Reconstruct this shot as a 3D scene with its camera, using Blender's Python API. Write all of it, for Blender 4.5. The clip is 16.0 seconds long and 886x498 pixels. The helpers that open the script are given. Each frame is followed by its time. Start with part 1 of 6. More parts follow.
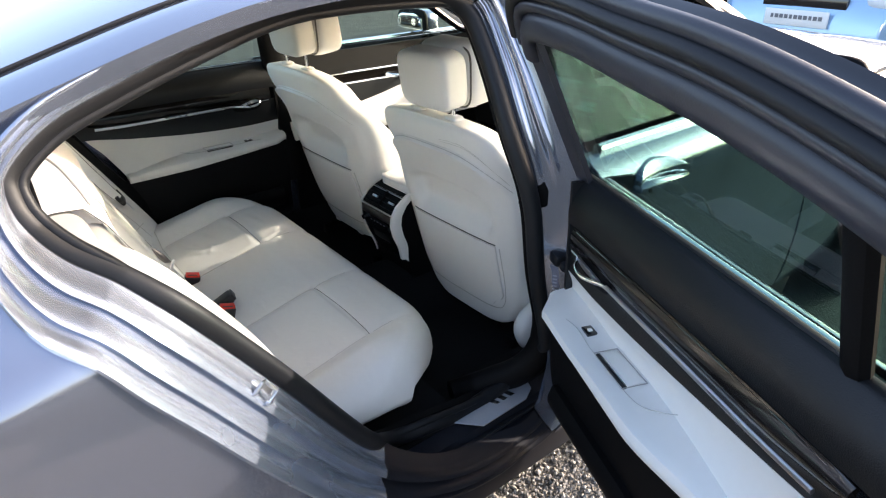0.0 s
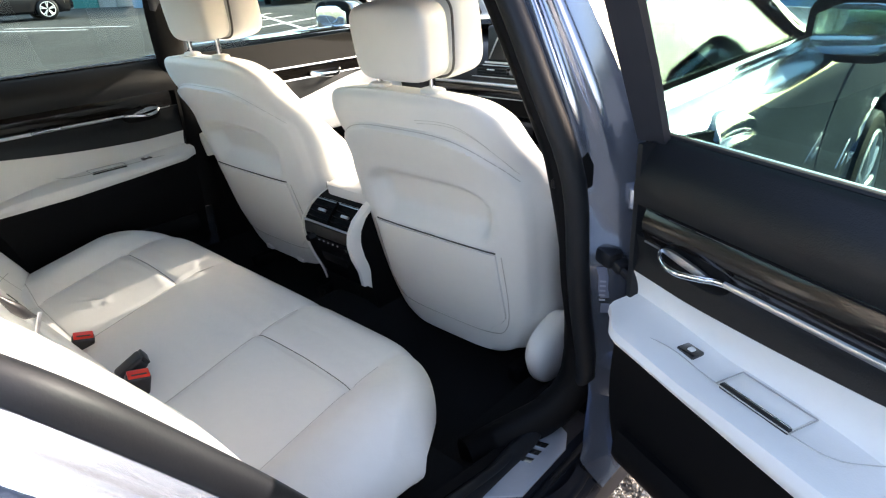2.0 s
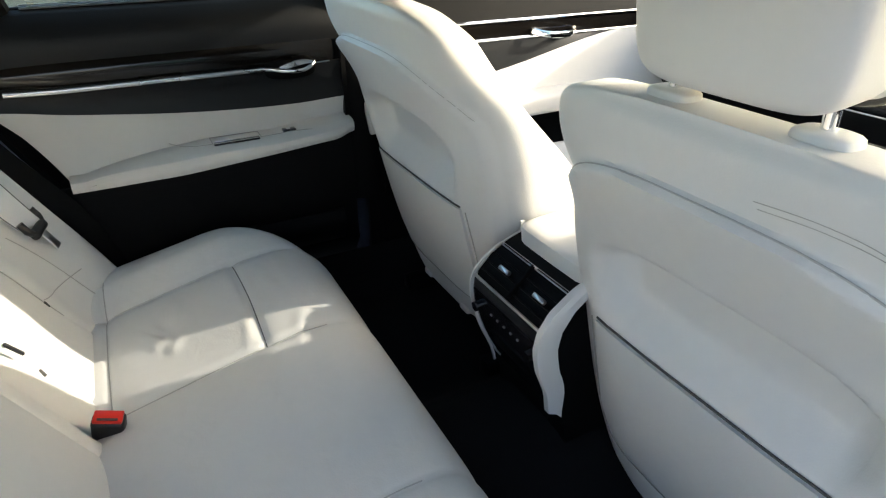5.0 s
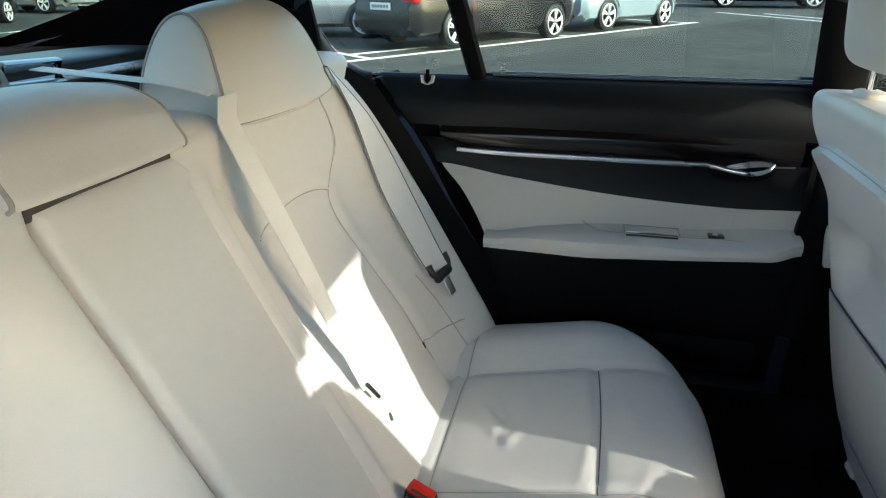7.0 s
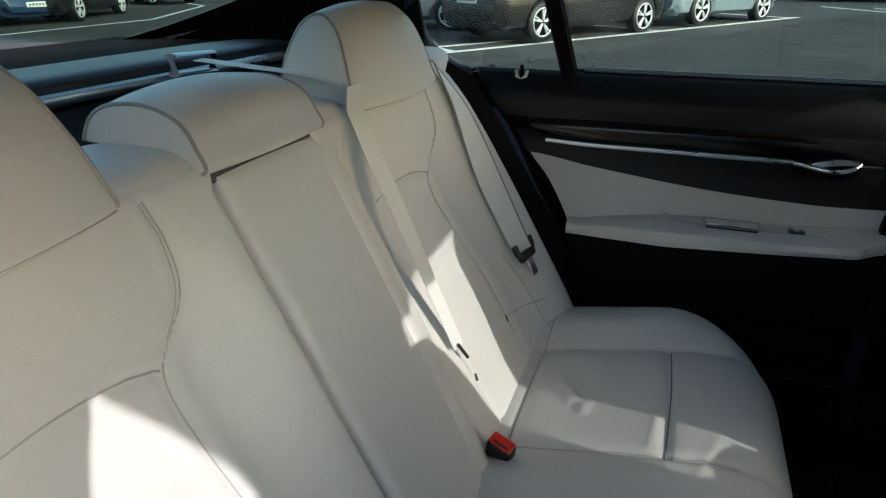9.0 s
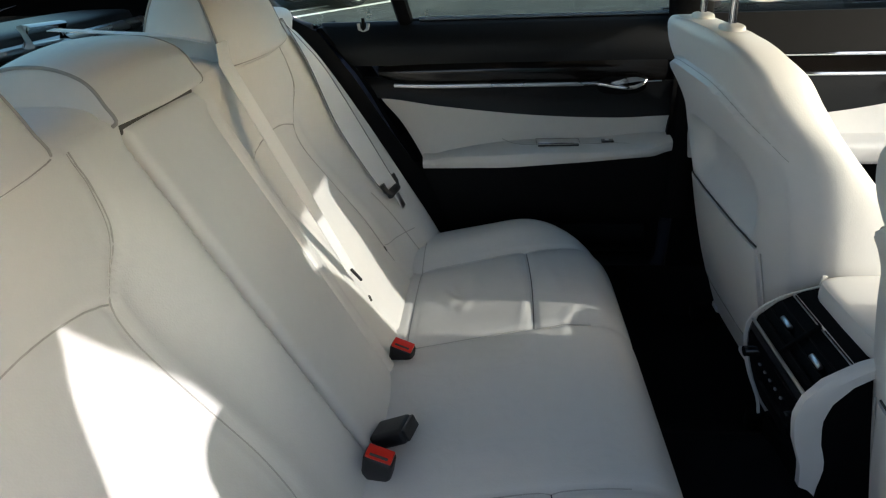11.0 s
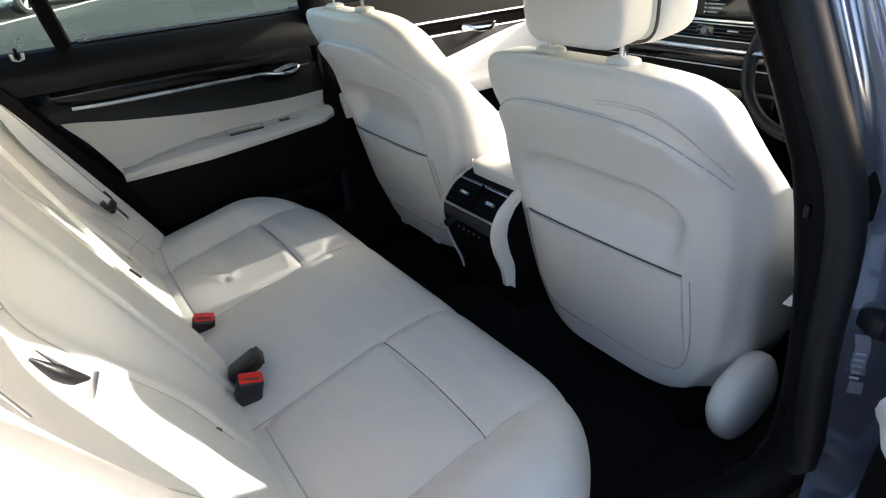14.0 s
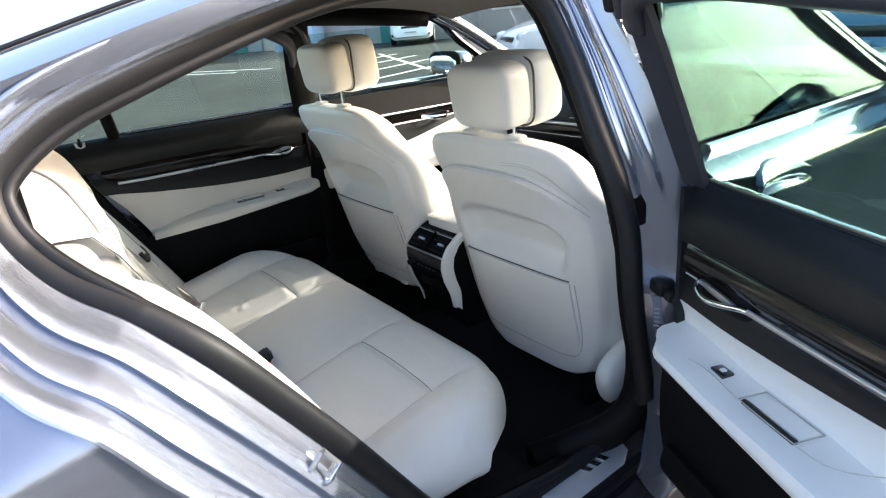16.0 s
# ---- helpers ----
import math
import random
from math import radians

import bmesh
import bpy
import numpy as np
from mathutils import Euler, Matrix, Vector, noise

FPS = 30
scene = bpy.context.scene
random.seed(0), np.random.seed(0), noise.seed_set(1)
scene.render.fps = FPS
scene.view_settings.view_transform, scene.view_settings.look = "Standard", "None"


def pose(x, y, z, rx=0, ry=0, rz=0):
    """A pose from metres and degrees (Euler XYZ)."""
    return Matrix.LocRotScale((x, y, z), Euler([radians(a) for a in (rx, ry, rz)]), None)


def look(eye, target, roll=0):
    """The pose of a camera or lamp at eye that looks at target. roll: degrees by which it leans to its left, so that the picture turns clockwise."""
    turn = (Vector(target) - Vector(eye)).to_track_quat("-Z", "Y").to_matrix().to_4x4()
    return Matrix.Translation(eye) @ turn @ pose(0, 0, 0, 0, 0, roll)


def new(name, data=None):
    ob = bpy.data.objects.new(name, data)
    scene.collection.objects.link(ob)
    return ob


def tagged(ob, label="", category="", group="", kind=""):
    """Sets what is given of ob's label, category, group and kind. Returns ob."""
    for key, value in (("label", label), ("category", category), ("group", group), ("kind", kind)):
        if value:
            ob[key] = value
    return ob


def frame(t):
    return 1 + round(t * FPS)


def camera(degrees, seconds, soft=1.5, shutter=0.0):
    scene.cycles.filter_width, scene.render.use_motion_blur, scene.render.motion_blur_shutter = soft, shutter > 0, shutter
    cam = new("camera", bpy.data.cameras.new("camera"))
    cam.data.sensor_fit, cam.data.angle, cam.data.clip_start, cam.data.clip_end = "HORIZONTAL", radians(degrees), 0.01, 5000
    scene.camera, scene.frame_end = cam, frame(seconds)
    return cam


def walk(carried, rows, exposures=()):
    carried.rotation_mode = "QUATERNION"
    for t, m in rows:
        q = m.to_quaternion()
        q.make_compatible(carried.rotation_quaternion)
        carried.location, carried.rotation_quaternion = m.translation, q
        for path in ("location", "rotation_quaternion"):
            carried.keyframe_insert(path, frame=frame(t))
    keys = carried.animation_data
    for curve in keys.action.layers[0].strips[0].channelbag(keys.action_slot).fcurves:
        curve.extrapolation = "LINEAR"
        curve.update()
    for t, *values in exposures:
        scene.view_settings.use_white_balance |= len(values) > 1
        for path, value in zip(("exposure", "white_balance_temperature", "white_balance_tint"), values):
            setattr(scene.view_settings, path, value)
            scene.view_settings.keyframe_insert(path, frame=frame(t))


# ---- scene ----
cam = camera(71.9, 16.0, soft=1.2)
PATH = [
    (0, (1.657, -0.636, 1.468), (0.238, 0.444, 0.561), -1.8),
    (0.5, (1.551, -0.618, 1.421), (0.17, 0.487, 0.486), -4.7),
    (1, (1.436, -0.589, 1.36), (0.151, 0.637, 0.44), -4.9),
    (1.5, (1.341, -0.569, 1.308), (0.095, 0.698, 0.391), -5.0),
    (2, (1.274, -0.544, 1.267), (0.022, 0.773, 0.432), -3.3),
    (2.5, (1.187, -0.462, 1.227), (-0.082, 0.841, 0.395), -4.0),
    (3, (1.094, -0.344, 1.205), (-0.139, 0.984, 0.36), -3.8),
    (3.2, (1.047, -0.303, 1.2), (-0.233, 0.967, 0.333), -3.7),
    (5.3, (0.644, -0.093, 1.198), (-1.007, 0.567, 0.283), -0.5),
    (5.5, (0.624, -0.078, 1.204), (-1.092, 0.449, 0.322), -0.5),
    (6, (0.54, -0.057, 1.209), (-1.246, 0.127, 0.329), 0.4),
    (6.5, (0.489, -0.052, 1.221), (-1.323, -0.18, 0.382), 0.3),
    (7, (0.491, -0.061, 1.227), (-1.291, -0.485, 0.424), -0.1),
    (7.5, (0.515, -0.055, 1.233), (-1.226, -0.657, 0.455), -0.4),
    (8, (0.552, -0.057, 1.238), (-1.156, -0.708, 0.427), 0.1),
    (8.5, (0.576, -0.059, 1.244), (-1.11, -0.76, 0.429), -0.1),
    (9, (0.605, -0.061, 1.245), (-1.1, -0.707, 0.423), -0.2),
    (9.5, (0.656, -0.061, 1.244), (-1.077, -0.604, 0.405), -0.9),
    (10, (0.685, -0.073, 1.243), (-1.082, -0.483, 0.401), -0.8),
    (10.2, (0.698, -0.072, 1.239), (-1.08, -0.381, 0.375), -0.1),
    (12.3, (0.927, -0.139, 1.239), (-0.831, -0.128, 0.284), -5.4),
    (12.5, (0.947, -0.154, 1.239), (-0.806, -0.075, 0.279), -5.3),
    (13, (0.99, -0.218, 1.24), (-0.728, 0.096, 0.266), -3.9),
    (13.5, (1.003, -0.307, 1.241), (-0.591, 0.401, 0.262), -4.5),
    (14, (1.046, -0.396, 1.252), (-0.441, 0.551, 0.307), -4.8),
    (14.5, (1.154, -0.477, 1.266), (-0.329, 0.5, 0.348), -5.3),
    (15, (1.288, -0.545, 1.277), (-0.211, 0.444, 0.396), -4.6),
    (15.5, (1.397, -0.581, 1.306), (-0.134, 0.437, 0.518), -3.7),
    (16, (1.452, -0.612, 1.322), (-0.073, 0.469, 0.61), -5.3),
]
# the clip's camera opens up for the dark cabin and closes down again for the bright lot
LIGHTNESS = [
    (0, 2.5, 6850, 17), (1, 2.85, 6850, 19), (2.5, 2.9, 6800, 19), (3.2, 2.85, 6750, 18), (5.3, 2.55, 6700, 14), (5.5, 2.75, 6600, 14), (6, 3.2, 6450, 13), (6.5, 2.95, 6300, 12), (7, 2.25, 6250, 13),
    (7.5, 1.76, 6200, 13), (8, 1.40, 6200, 13), (9, 1.38, 6150, 13), (10, 1.54, 6200, 14), (12.5, 1.87, 6350, 14), (13, 2.04, 6450, 14),
    (14, 2.4, 6600, 17), (14.5, 2.75, 6700, 18), (16, 2.65, 6700, 16),
]
walk(cam, [(t, look(eye, target, roll)) for t, eye, target, roll in PATH], exposures=LIGHTNESS)

# ---- light ----
SUN_AZ, SUN_EL = 71.0, 21.0   # degrees ahead of the car's right side, and above the ground
sun_to = Vector((math.cos(radians(SUN_AZ)) * math.cos(radians(SUN_EL)), math.sin(radians(SUN_AZ)) * math.cos(radians(SUN_EL)), math.sin(radians(SUN_EL))))
world = bpy.data.worlds.new("sky")
scene.world = world
world.use_nodes = True
wn, wl = world.node_tree.nodes, world.node_tree.links
sky = wn.new("ShaderNodeTexSky")
sky.sky_type = "NISHITA"
sky.sun_disc = False
sky.sun_elevation = radians(SUN_EL)
sky.sun_rotation = math.atan2(sun_to.x, sun_to.y)
sky.air_density, sky.dust_density, sky.ozone_density = 1.0, 4.0, 1.2
wn["Background"].inputs["Strength"].default_value = 0.15
wl.new(sky.outputs[0], wn["Background"].inputs[0])
lamp = bpy.data.lights.new("sun", "SUN")
lamp.energy, lamp.angle, lamp.color = 1.4, radians(0.53), (1.0, 0.95, 0.87)
sun = new("sun", lamp)
sun.matrix_world = look(sun_to * 30, (0, 0, 0))

# ---- materials ----


def mat(name, color, rough=0.5, metal=0.0, var=0.08, scale=40.0, bump=0.0, bscale=300.0, coat=0.0, spec=0.5, blotch=0.0, sheen=0.0, detail=6.0):
    """A surface with grain and larger patches in colour and gloss, and fine relief."""
    m = bpy.data.materials.new(name)
    m.use_nodes = True
    nt = m.node_tree
    b = nt.nodes["Principled BSDF"]
    b.inputs["Metallic"].default_value = metal
    b.inputs["Coat Weight"].default_value = coat
    b.inputs["Coat Roughness"].default_value = 0.03
    b.inputs["Specular IOR Level"].default_value = spec
    b.inputs["Sheen Weight"].default_value = sheen
    geo = nt.nodes.new("ShaderNodeTexCoord")
    n1 = nt.nodes.new("ShaderNodeTexNoise")
    n1.inputs["Scale"].default_value, n1.inputs["Detail"].default_value = scale, detail
    n2 = nt.nodes.new("ShaderNodeTexNoise")
    n2.inputs["Scale"].default_value, n2.inputs["Detail"].default_value = 3.5, 4.0
    add = nt.nodes.new("ShaderNodeMath")
    add.operation = "MULTIPLY_ADD"
    add.inputs[1].default_value = var
    mul = nt.nodes.new("ShaderNodeMath")
    mul.operation = "MULTIPLY_ADD"
    mul.inputs[1].default_value, mul.inputs[2].default_value = blotch, 1.0 - 0.5 * blotch - 0.5 * var
    for n in (n1, n2):
        nt.links.new(geo.outputs["Object"], n.inputs["Vector"])
    nt.links.new(n2.outputs[0], mul.inputs[0])
    nt.links.new(n1.outputs[0], add.inputs[0])
    nt.links.new(mul.outputs[0], add.inputs[2])
    mix = nt.nodes.new("ShaderNodeMix")
    mix.data_type, mix.blend_type = "RGBA", "MULTIPLY"
    mix.inputs["Factor"].default_value = 1.0
    mix.inputs[6].default_value = (*color, 1)
    nt.links.new(add.outputs[0], mix.inputs[7])
    nt.links.new(mix.outputs[2], b.inputs["Base Color"])
    r = nt.nodes.new("ShaderNodeMath")
    r.operation = "MULTIPLY_ADD"
    r.inputs[1].default_value, r.inputs[2].default_value = 0.2 * rough, 0.9 * rough
    nt.links.new(n2.outputs[0], r.inputs[0])
    nt.links.new(r.outputs[0], b.inputs["Roughness"])
    if bump:
        vo = nt.nodes.new("ShaderNodeTexNoise")
        vo.inputs["Scale"].default_value, vo.inputs["Detail"].default_value = bscale, 3.0
        nt.links.new(geo.outputs["Object"], vo.inputs["Vector"])
        bp = nt.nodes.new("ShaderNodeBump")
        bp.inputs["Strength"].default_value, bp.inputs["Distance"].default_value = bump, 0.002
        nt.links.new(vo.outputs[0], bp.inputs["Height"])
        nt.links.new(bp.outputs[0], b.inputs["Normal"])
    return m


def leather_mat(name, color, rough, crease):
    """Leather: pebbled grain, soft dents and stretched creases."""
    m = mat(name, color, rough, var=0.05, scale=60, blotch=0.07, spec=0.42)
    nt = m.node_tree
    b = nt.nodes["Principled BSDF"]
    tc = nt.nodes.new("ShaderNodeTexCoord")
    vor = nt.nodes.new("ShaderNodeTexVoronoi")
    vor.inputs["Scale"].default_value = 420
    soft = nt.nodes.new("ShaderNodeTexNoise")
    soft.inputs["Scale"].default_value, soft.inputs["Detail"].default_value, soft.inputs["Distortion"].default_value = 16, 3, 0.6
    b1, b2 = nt.nodes.new("ShaderNodeBump"), nt.nodes.new("ShaderNodeBump")
    b1.inputs["Strength"].default_value, b1.inputs["Distance"].default_value = 0.12, 0.0008
    b2.inputs["Strength"].default_value, b2.inputs["Distance"].default_value = crease, 0.006
    for n in (vor, soft):
        nt.links.new(tc.outputs["Object"], n.inputs["Vector"])
    nt.links.new(vor.outputs["Distance"], b1.inputs["Height"])
    nt.links.new(soft.outputs[0], b2.inputs["Height"])
    nt.links.new(b2.outputs[0], b1.inputs["Normal"])
    nt.links.new(b1.outputs[0], b.inputs["Normal"])
    return m


def glass_mat(name, tint, gloss=1.0):
    m = bpy.data.materials.new(name)
    m.use_nodes = True
    nt = m.node_tree
    nt.nodes.remove(nt.nodes["Principled BSDF"])
    tr, gl, mix, lw, pw, ma = (nt.nodes.new(k) for k in ("ShaderNodeBsdfTransparent", "ShaderNodeBsdfGlossy", "ShaderNodeMixShader", "ShaderNodeLayerWeight", "ShaderNodeMath", "ShaderNodeMath"))
    tr.inputs[0].default_value = (*tint, 1)
    gl.inputs["Roughness"].default_value = 0.01
    gl.inputs[0].default_value = (gloss, gloss, gloss, 1)
    pw.operation, pw.inputs[1].default_value = "POWER", 5.0
    ma.operation, ma.inputs[1].default_value, ma.inputs[2].default_value = "MULTIPLY_ADD", 0.5, 0.025
    nt.links.new(lw.outputs["Facing"], pw.inputs[0])
    nt.links.new(pw.outputs[0], ma.inputs[0])
    nt.links.new(ma.outputs[0], mix.inputs[0])
    nt.links.new(tr.outputs[0], mix.inputs[1])
    nt.links.new(gl.outputs[0], mix.inputs[2])
    nt.links.new(mix.outputs[0], nt.nodes["Material Output"].inputs[0])
    return m


def wood_mat(name):
    """Dark lacquered veneer with streaks along the door."""
    m = mat(name, (0.02, 0.014, 0.011), 0.16, var=0.0, coat=0.35, spec=0.3)
    nt = m.node_tree
    b = nt.nodes["Principled BSDF"]
    tc, mp, no, cr = (nt.nodes.new(k) for k in ("ShaderNodeTexCoord", "ShaderNodeMapping", "ShaderNodeTexNoise", "ShaderNodeValToRGB"))
    mp.inputs["Scale"].default_value = (6, 6, 70)
    no.inputs["Scale"].default_value, no.inputs["Detail"].default_value, no.inputs["Distortion"].default_value = 1.6, 8, 1.2
    cr.color_ramp.elements[0].position, cr.color_ramp.elements[0].color = 0.35, (0.006, 0.005, 0.0045, 1)
    cr.color_ramp.elements[1].position, cr.color_ramp.elements[1].color = 0.75, (0.010, 0.0085, 0.0075, 1)
    nt.links.new(tc.outputs["Object"], mp.inputs[0])
    nt.links.new(mp.outputs[0], no.inputs["Vector"])
    nt.links.new(no.outputs[0], cr.inputs[0])
    nt.links.new(cr.outputs[0], b.inputs["Base Color"])
    return m


LEATHER = leather_mat("cream_leather", (0.70, 0.69, 0.665), 0.42, 0.13)
LEATHER_SOFT = leather_mat("cream_leather_creased", (0.69, 0.68, 0.652), 0.40, 0.28)
PLASTIC_W = mat("cream_plastic", (0.74, 0.725, 0.69), 0.38, var=0.03, blotch=0.03, bump=0.05, bscale=500)
PIPING = mat("grey_piping", (0.34, 0.33, 0.31), 0.5, var=0.1)
THREAD = mat("seam_thread", (0.44, 0.43, 0.40), 0.7, var=0.2, scale=400)
SEAMGAP = mat("seam_gap", (0.07, 0.066, 0.06), 0.8, var=0.1)
BLACK = mat("black_leatherette", (0.0042, 0.005, 0.0062), 0.40, spec=0.33, var=0.15, bump=0.25, bscale=500, blotch=0.1)
BLACKSOFT = mat("black_trim_plastic", (0.0035, 0.0035, 0.004), 0.6, spec=0.1, var=0.15, bump=0.15, bscale=600)
GLOSSBLK = mat("gloss_black", (0.008, 0.008, 0.009), 0.08, var=0.05, coat=0.6)
CARPET = mat("black_carpet", (0.011, 0.011, 0.0115), 0.95, var=0.5, scale=700, bump=0.8, bscale=900, spec=0.1)
RUBBER = mat("black_rubber", (0.0085, 0.0095, 0.0115), 0.5, spec=0.3, var=0.15, bump=0.08, bscale=200, blotch=0.25)
WOOD = wood_mat("dark_lacquered_veneer")
CHROME = mat("chrome", (0.82, 0.83, 0.84), 0.08, metal=1.0, var=0.03)
SATIN = mat("satin_metal", (0.62, 0.63, 0.65), 0.28, metal=1.0, var=0.06, scale=200)
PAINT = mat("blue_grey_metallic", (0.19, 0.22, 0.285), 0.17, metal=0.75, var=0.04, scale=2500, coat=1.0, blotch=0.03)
# same body paint, lightened to put the sky's glare on the jamb into colour
PAINT_LIT = mat("blue_grey_metallic_lit", (0.39, 0.44, 0.53), 0.27, metal=0.75, var=0.06, scale=2500, coat=1.0, blotch=0.05, bump=0.02, bscale=9)
RED = mat("red_plastic", (0.72, 0.028, 0.014), 0.35, var=0.05)
BUCKLE = mat("buckle_black", (0.01, 0.01, 0.011), 0.4, var=0.1, bump=0.1)
WEBBING = mat("cream_webbing", (0.84, 0.835, 0.815), 0.55, var=0.12, scale=900, bump=0.5, bscale=1100)
GLASS = glass_mat("green_tinted_glass", (0.80, 0.90, 0.86))
# tint deepened past GLASS to darken the front door seen through it
GLASS_DIM = glass_mat("green_door_glass_dimmed", (0.345, 0.49, 0.475))
GLASS_CLEAR = glass_mat("rear_window_tint", (0.70, 0.82, 0.76), 0.3)
GLASS_SCREEN = glass_mat("windscreen_glass", (0.88, 0.90, 0.87))
MIRROR = mat("mirror_glass", (0.85, 0.87, 0.88), 0.01, metal=1.0, var=0.0)
HEADLINE = mat("headliner_cloth", (0.045, 0.045, 0.047), 0.9, var=0.1, scale=500, bump=0.2, bscale=700)
BLUELEATHER = mat("black_shelf_cloth", (0.008, 0.009, 0.012), 0.38, var=0.2, bump=0.2)
WHITEMARK = mat("white_print", (0.7, 0.7, 0.68), 0.6, var=0.1)
SCREEN = mat("screen_glass", (0.012, 0.013, 0.015), 0.1, var=0.0)

# ---- mesh helpers ----
V = Vector


def curve(pts, n, closed=False):
    """Points along a smooth curve through pts."""
    P = [V(p) for p in pts]
    k = len(P)
    out = []
    spans = k if closed else k - 1
    for i in range(n if closed else n + 1):
        s = i / n * spans
        j = min(int(s), spans - 1)
        f = s - j
        g = (lambda q: P[q % k]) if closed else (lambda q: P[min(max(q, 0), k - 1)])
        a, b, c, d = g(j - 1), g(j), g(j + 1), g(j + 2)
        out.append(0.5 * ((2 * b) + (c - a) * f + (2 * a - 5 * b + 4 * c - d) * f * f + (3 * b - a - 3 * c + d) * f**3))
    return out


def lerp_table(table, x):
    """Straight interpolation in rows of (x, value)."""
    if x <= table[0][0]:
        return table[0][1]
    for (a, va), (b, vb) in zip(table, table[1:]):
        if x <= b:
            return va + (vb - va) * (x - a) / (b - a)
    return table[-1][1]


def soft_table(table, x):
    """Smooth interpolation in rows of (x, value)."""
    if x <= table[0][0]:
        return table[0][1]
    n = len(table)
    for i in range(n - 1):
        (a, va), (b, vb) = table[i], table[i + 1]
        if x <= b:
            f = (x - a) / (b - a)
            ma = 0 if i == 0 else (vb - table[i - 1][1]) / (b - table[i - 1][0]) * (b - a)
            mb = 0 if i == n - 2 else (table[i + 2][1] - va) / (table[i + 2][0] - a) * (b - a)
            return (2 * f**3 - 3 * f * f + 1) * va + (f**3 - 2 * f * f + f) * ma + (3 * f * f - 2 * f**3) * vb + (f**3 - f * f) * mb
    return table[-1][1]


def step(a, b, x):
    t = min(1.0, max(0.0, (x - a) / (b - a)))
    return t * t * (3 - 2 * t)


def grid(bm, rows, wrap=False, caps=False):
    """Faces between rows of points; wrap joins each row's ends, caps close the first and the last row."""
    vs = [[bm.verts.new(p) for p in r] for r in rows]
    n = len(vs[0])
    for a, b in zip(vs, vs[1:]):
        for i in range(n if wrap else n - 1):
            j = (i + 1) % n
            bm.faces.new((a[i], a[j], b[j], b[i]))
    if caps:
        bm.faces.new(vs[0][::-1])
        bm.faces.new(vs[-1])
    return vs


def tube(bm, pts, rx, rz=None, n=8, closed=False, up=(0, 0, 1)):
    """A bar of oval section along pts; rx across, rz towards up."""
    rz = rx if rz is None else rz
    P = [V(p) for p in pts]
    k = len(P)
    rows = []
    for i, p in enumerate(P):
        t = (P[(i + 1) % k] - P[i - 1]) if closed else (P[min(i + 1, k - 1)] - P[max(i - 1, 0)])
        t.normalize()
        u = V(up) - t * V(up).dot(t)
        if u.length < 1e-4:
            u = V((1, 0, 0)) - t * t.x
        u.normalize()
        s = t.cross(u)
        rows.append([p + s * rx * math.cos(a) + u * rz * math.sin(a) for a in [2 * math.pi * q / n for q in range(n)]])
    if closed:
        rows.append(rows[0])
        vs = [[bm.verts.new(q) for q in r] for r in rows[:-1]]
        vs.append(vs[0])
        for a, b in zip(vs, vs[1:]):
            for q in range(n):
                w = (q + 1) % n
                bm.faces.new((a[q], a[w], b[w], b[q]))
    else:
        grid(bm, rows, True, True)


def box(bm, size, m, r=0.004, seg=2):
    """A box with rounded edges at the pose m."""
    made = bmesh.ops.create_cube(bm, size=1.0)["verts"]
    bmesh.ops.scale(bm, vec=size, verts=made)
    if r:
        edges = list({e for v in made for e in v.link_edges})
        out = bmesh.ops.bevel(bm, geom=edges, offset=min(r, 0.49 * min(size)), segments=seg, affect="EDGES", profile=0.5)
        made = list({v for f in out["faces"] for v in f.verts} | {v for v in made if v.is_valid})
    bmesh.ops.transform(bm, matrix=m if isinstance(m, Matrix) else Matrix.Translation(m), verts=made)


def pad(bm, centre, size, e=0.4, m=None, nu=36, nv=20, shape=None):
    """A cushion: a box of half sizes size with full rounded sides; shape(p) may bend it."""
    m = m or Matrix()
    rows = []
    f = lambda w: math.copysign(abs(w) ** e, w)
    for j in range(nv + 1):
        b = -math.pi / 2 + math.pi * j / nv
        b = max(-math.pi / 2 + 0.02, min(math.pi / 2 - 0.02, b))
        row = []
        for i in range(nu):
            a = 2 * math.pi * i / nu
            p = V((size[0] * f(math.cos(a)) * f(math.cos(b)), size[1] * f(math.sin(a)) * f(math.cos(b)), size[2] * f(math.sin(b))))
            if shape:
                p = V(shape(p))
            row.append(V(centre) + m.to_3x3() @ p)
        rows.append(row)
    grid(bm, rows, True, True)


def prism(bm, poly, depth, r=0.0):
    """A plate: the flat outline poly, thickened by the vector depth."""
    a = [bm.verts.new(p) for p in poly]
    b = [bm.verts.new(V(p) + V(depth)) for p in poly]
    n = len(a)
    top = bm.faces.new(a)
    bot = bm.faces.new(b[::-1])
    for i in range(n):
        bm.faces.new((a[i], b[i], b[(i + 1) % n], a[(i + 1) % n]))
    if r:
        bmesh.ops.bevel(bm, geom=list(top.edges) + list(bot.edges), offset=r, segments=2, affect="EDGES", profile=0.5)


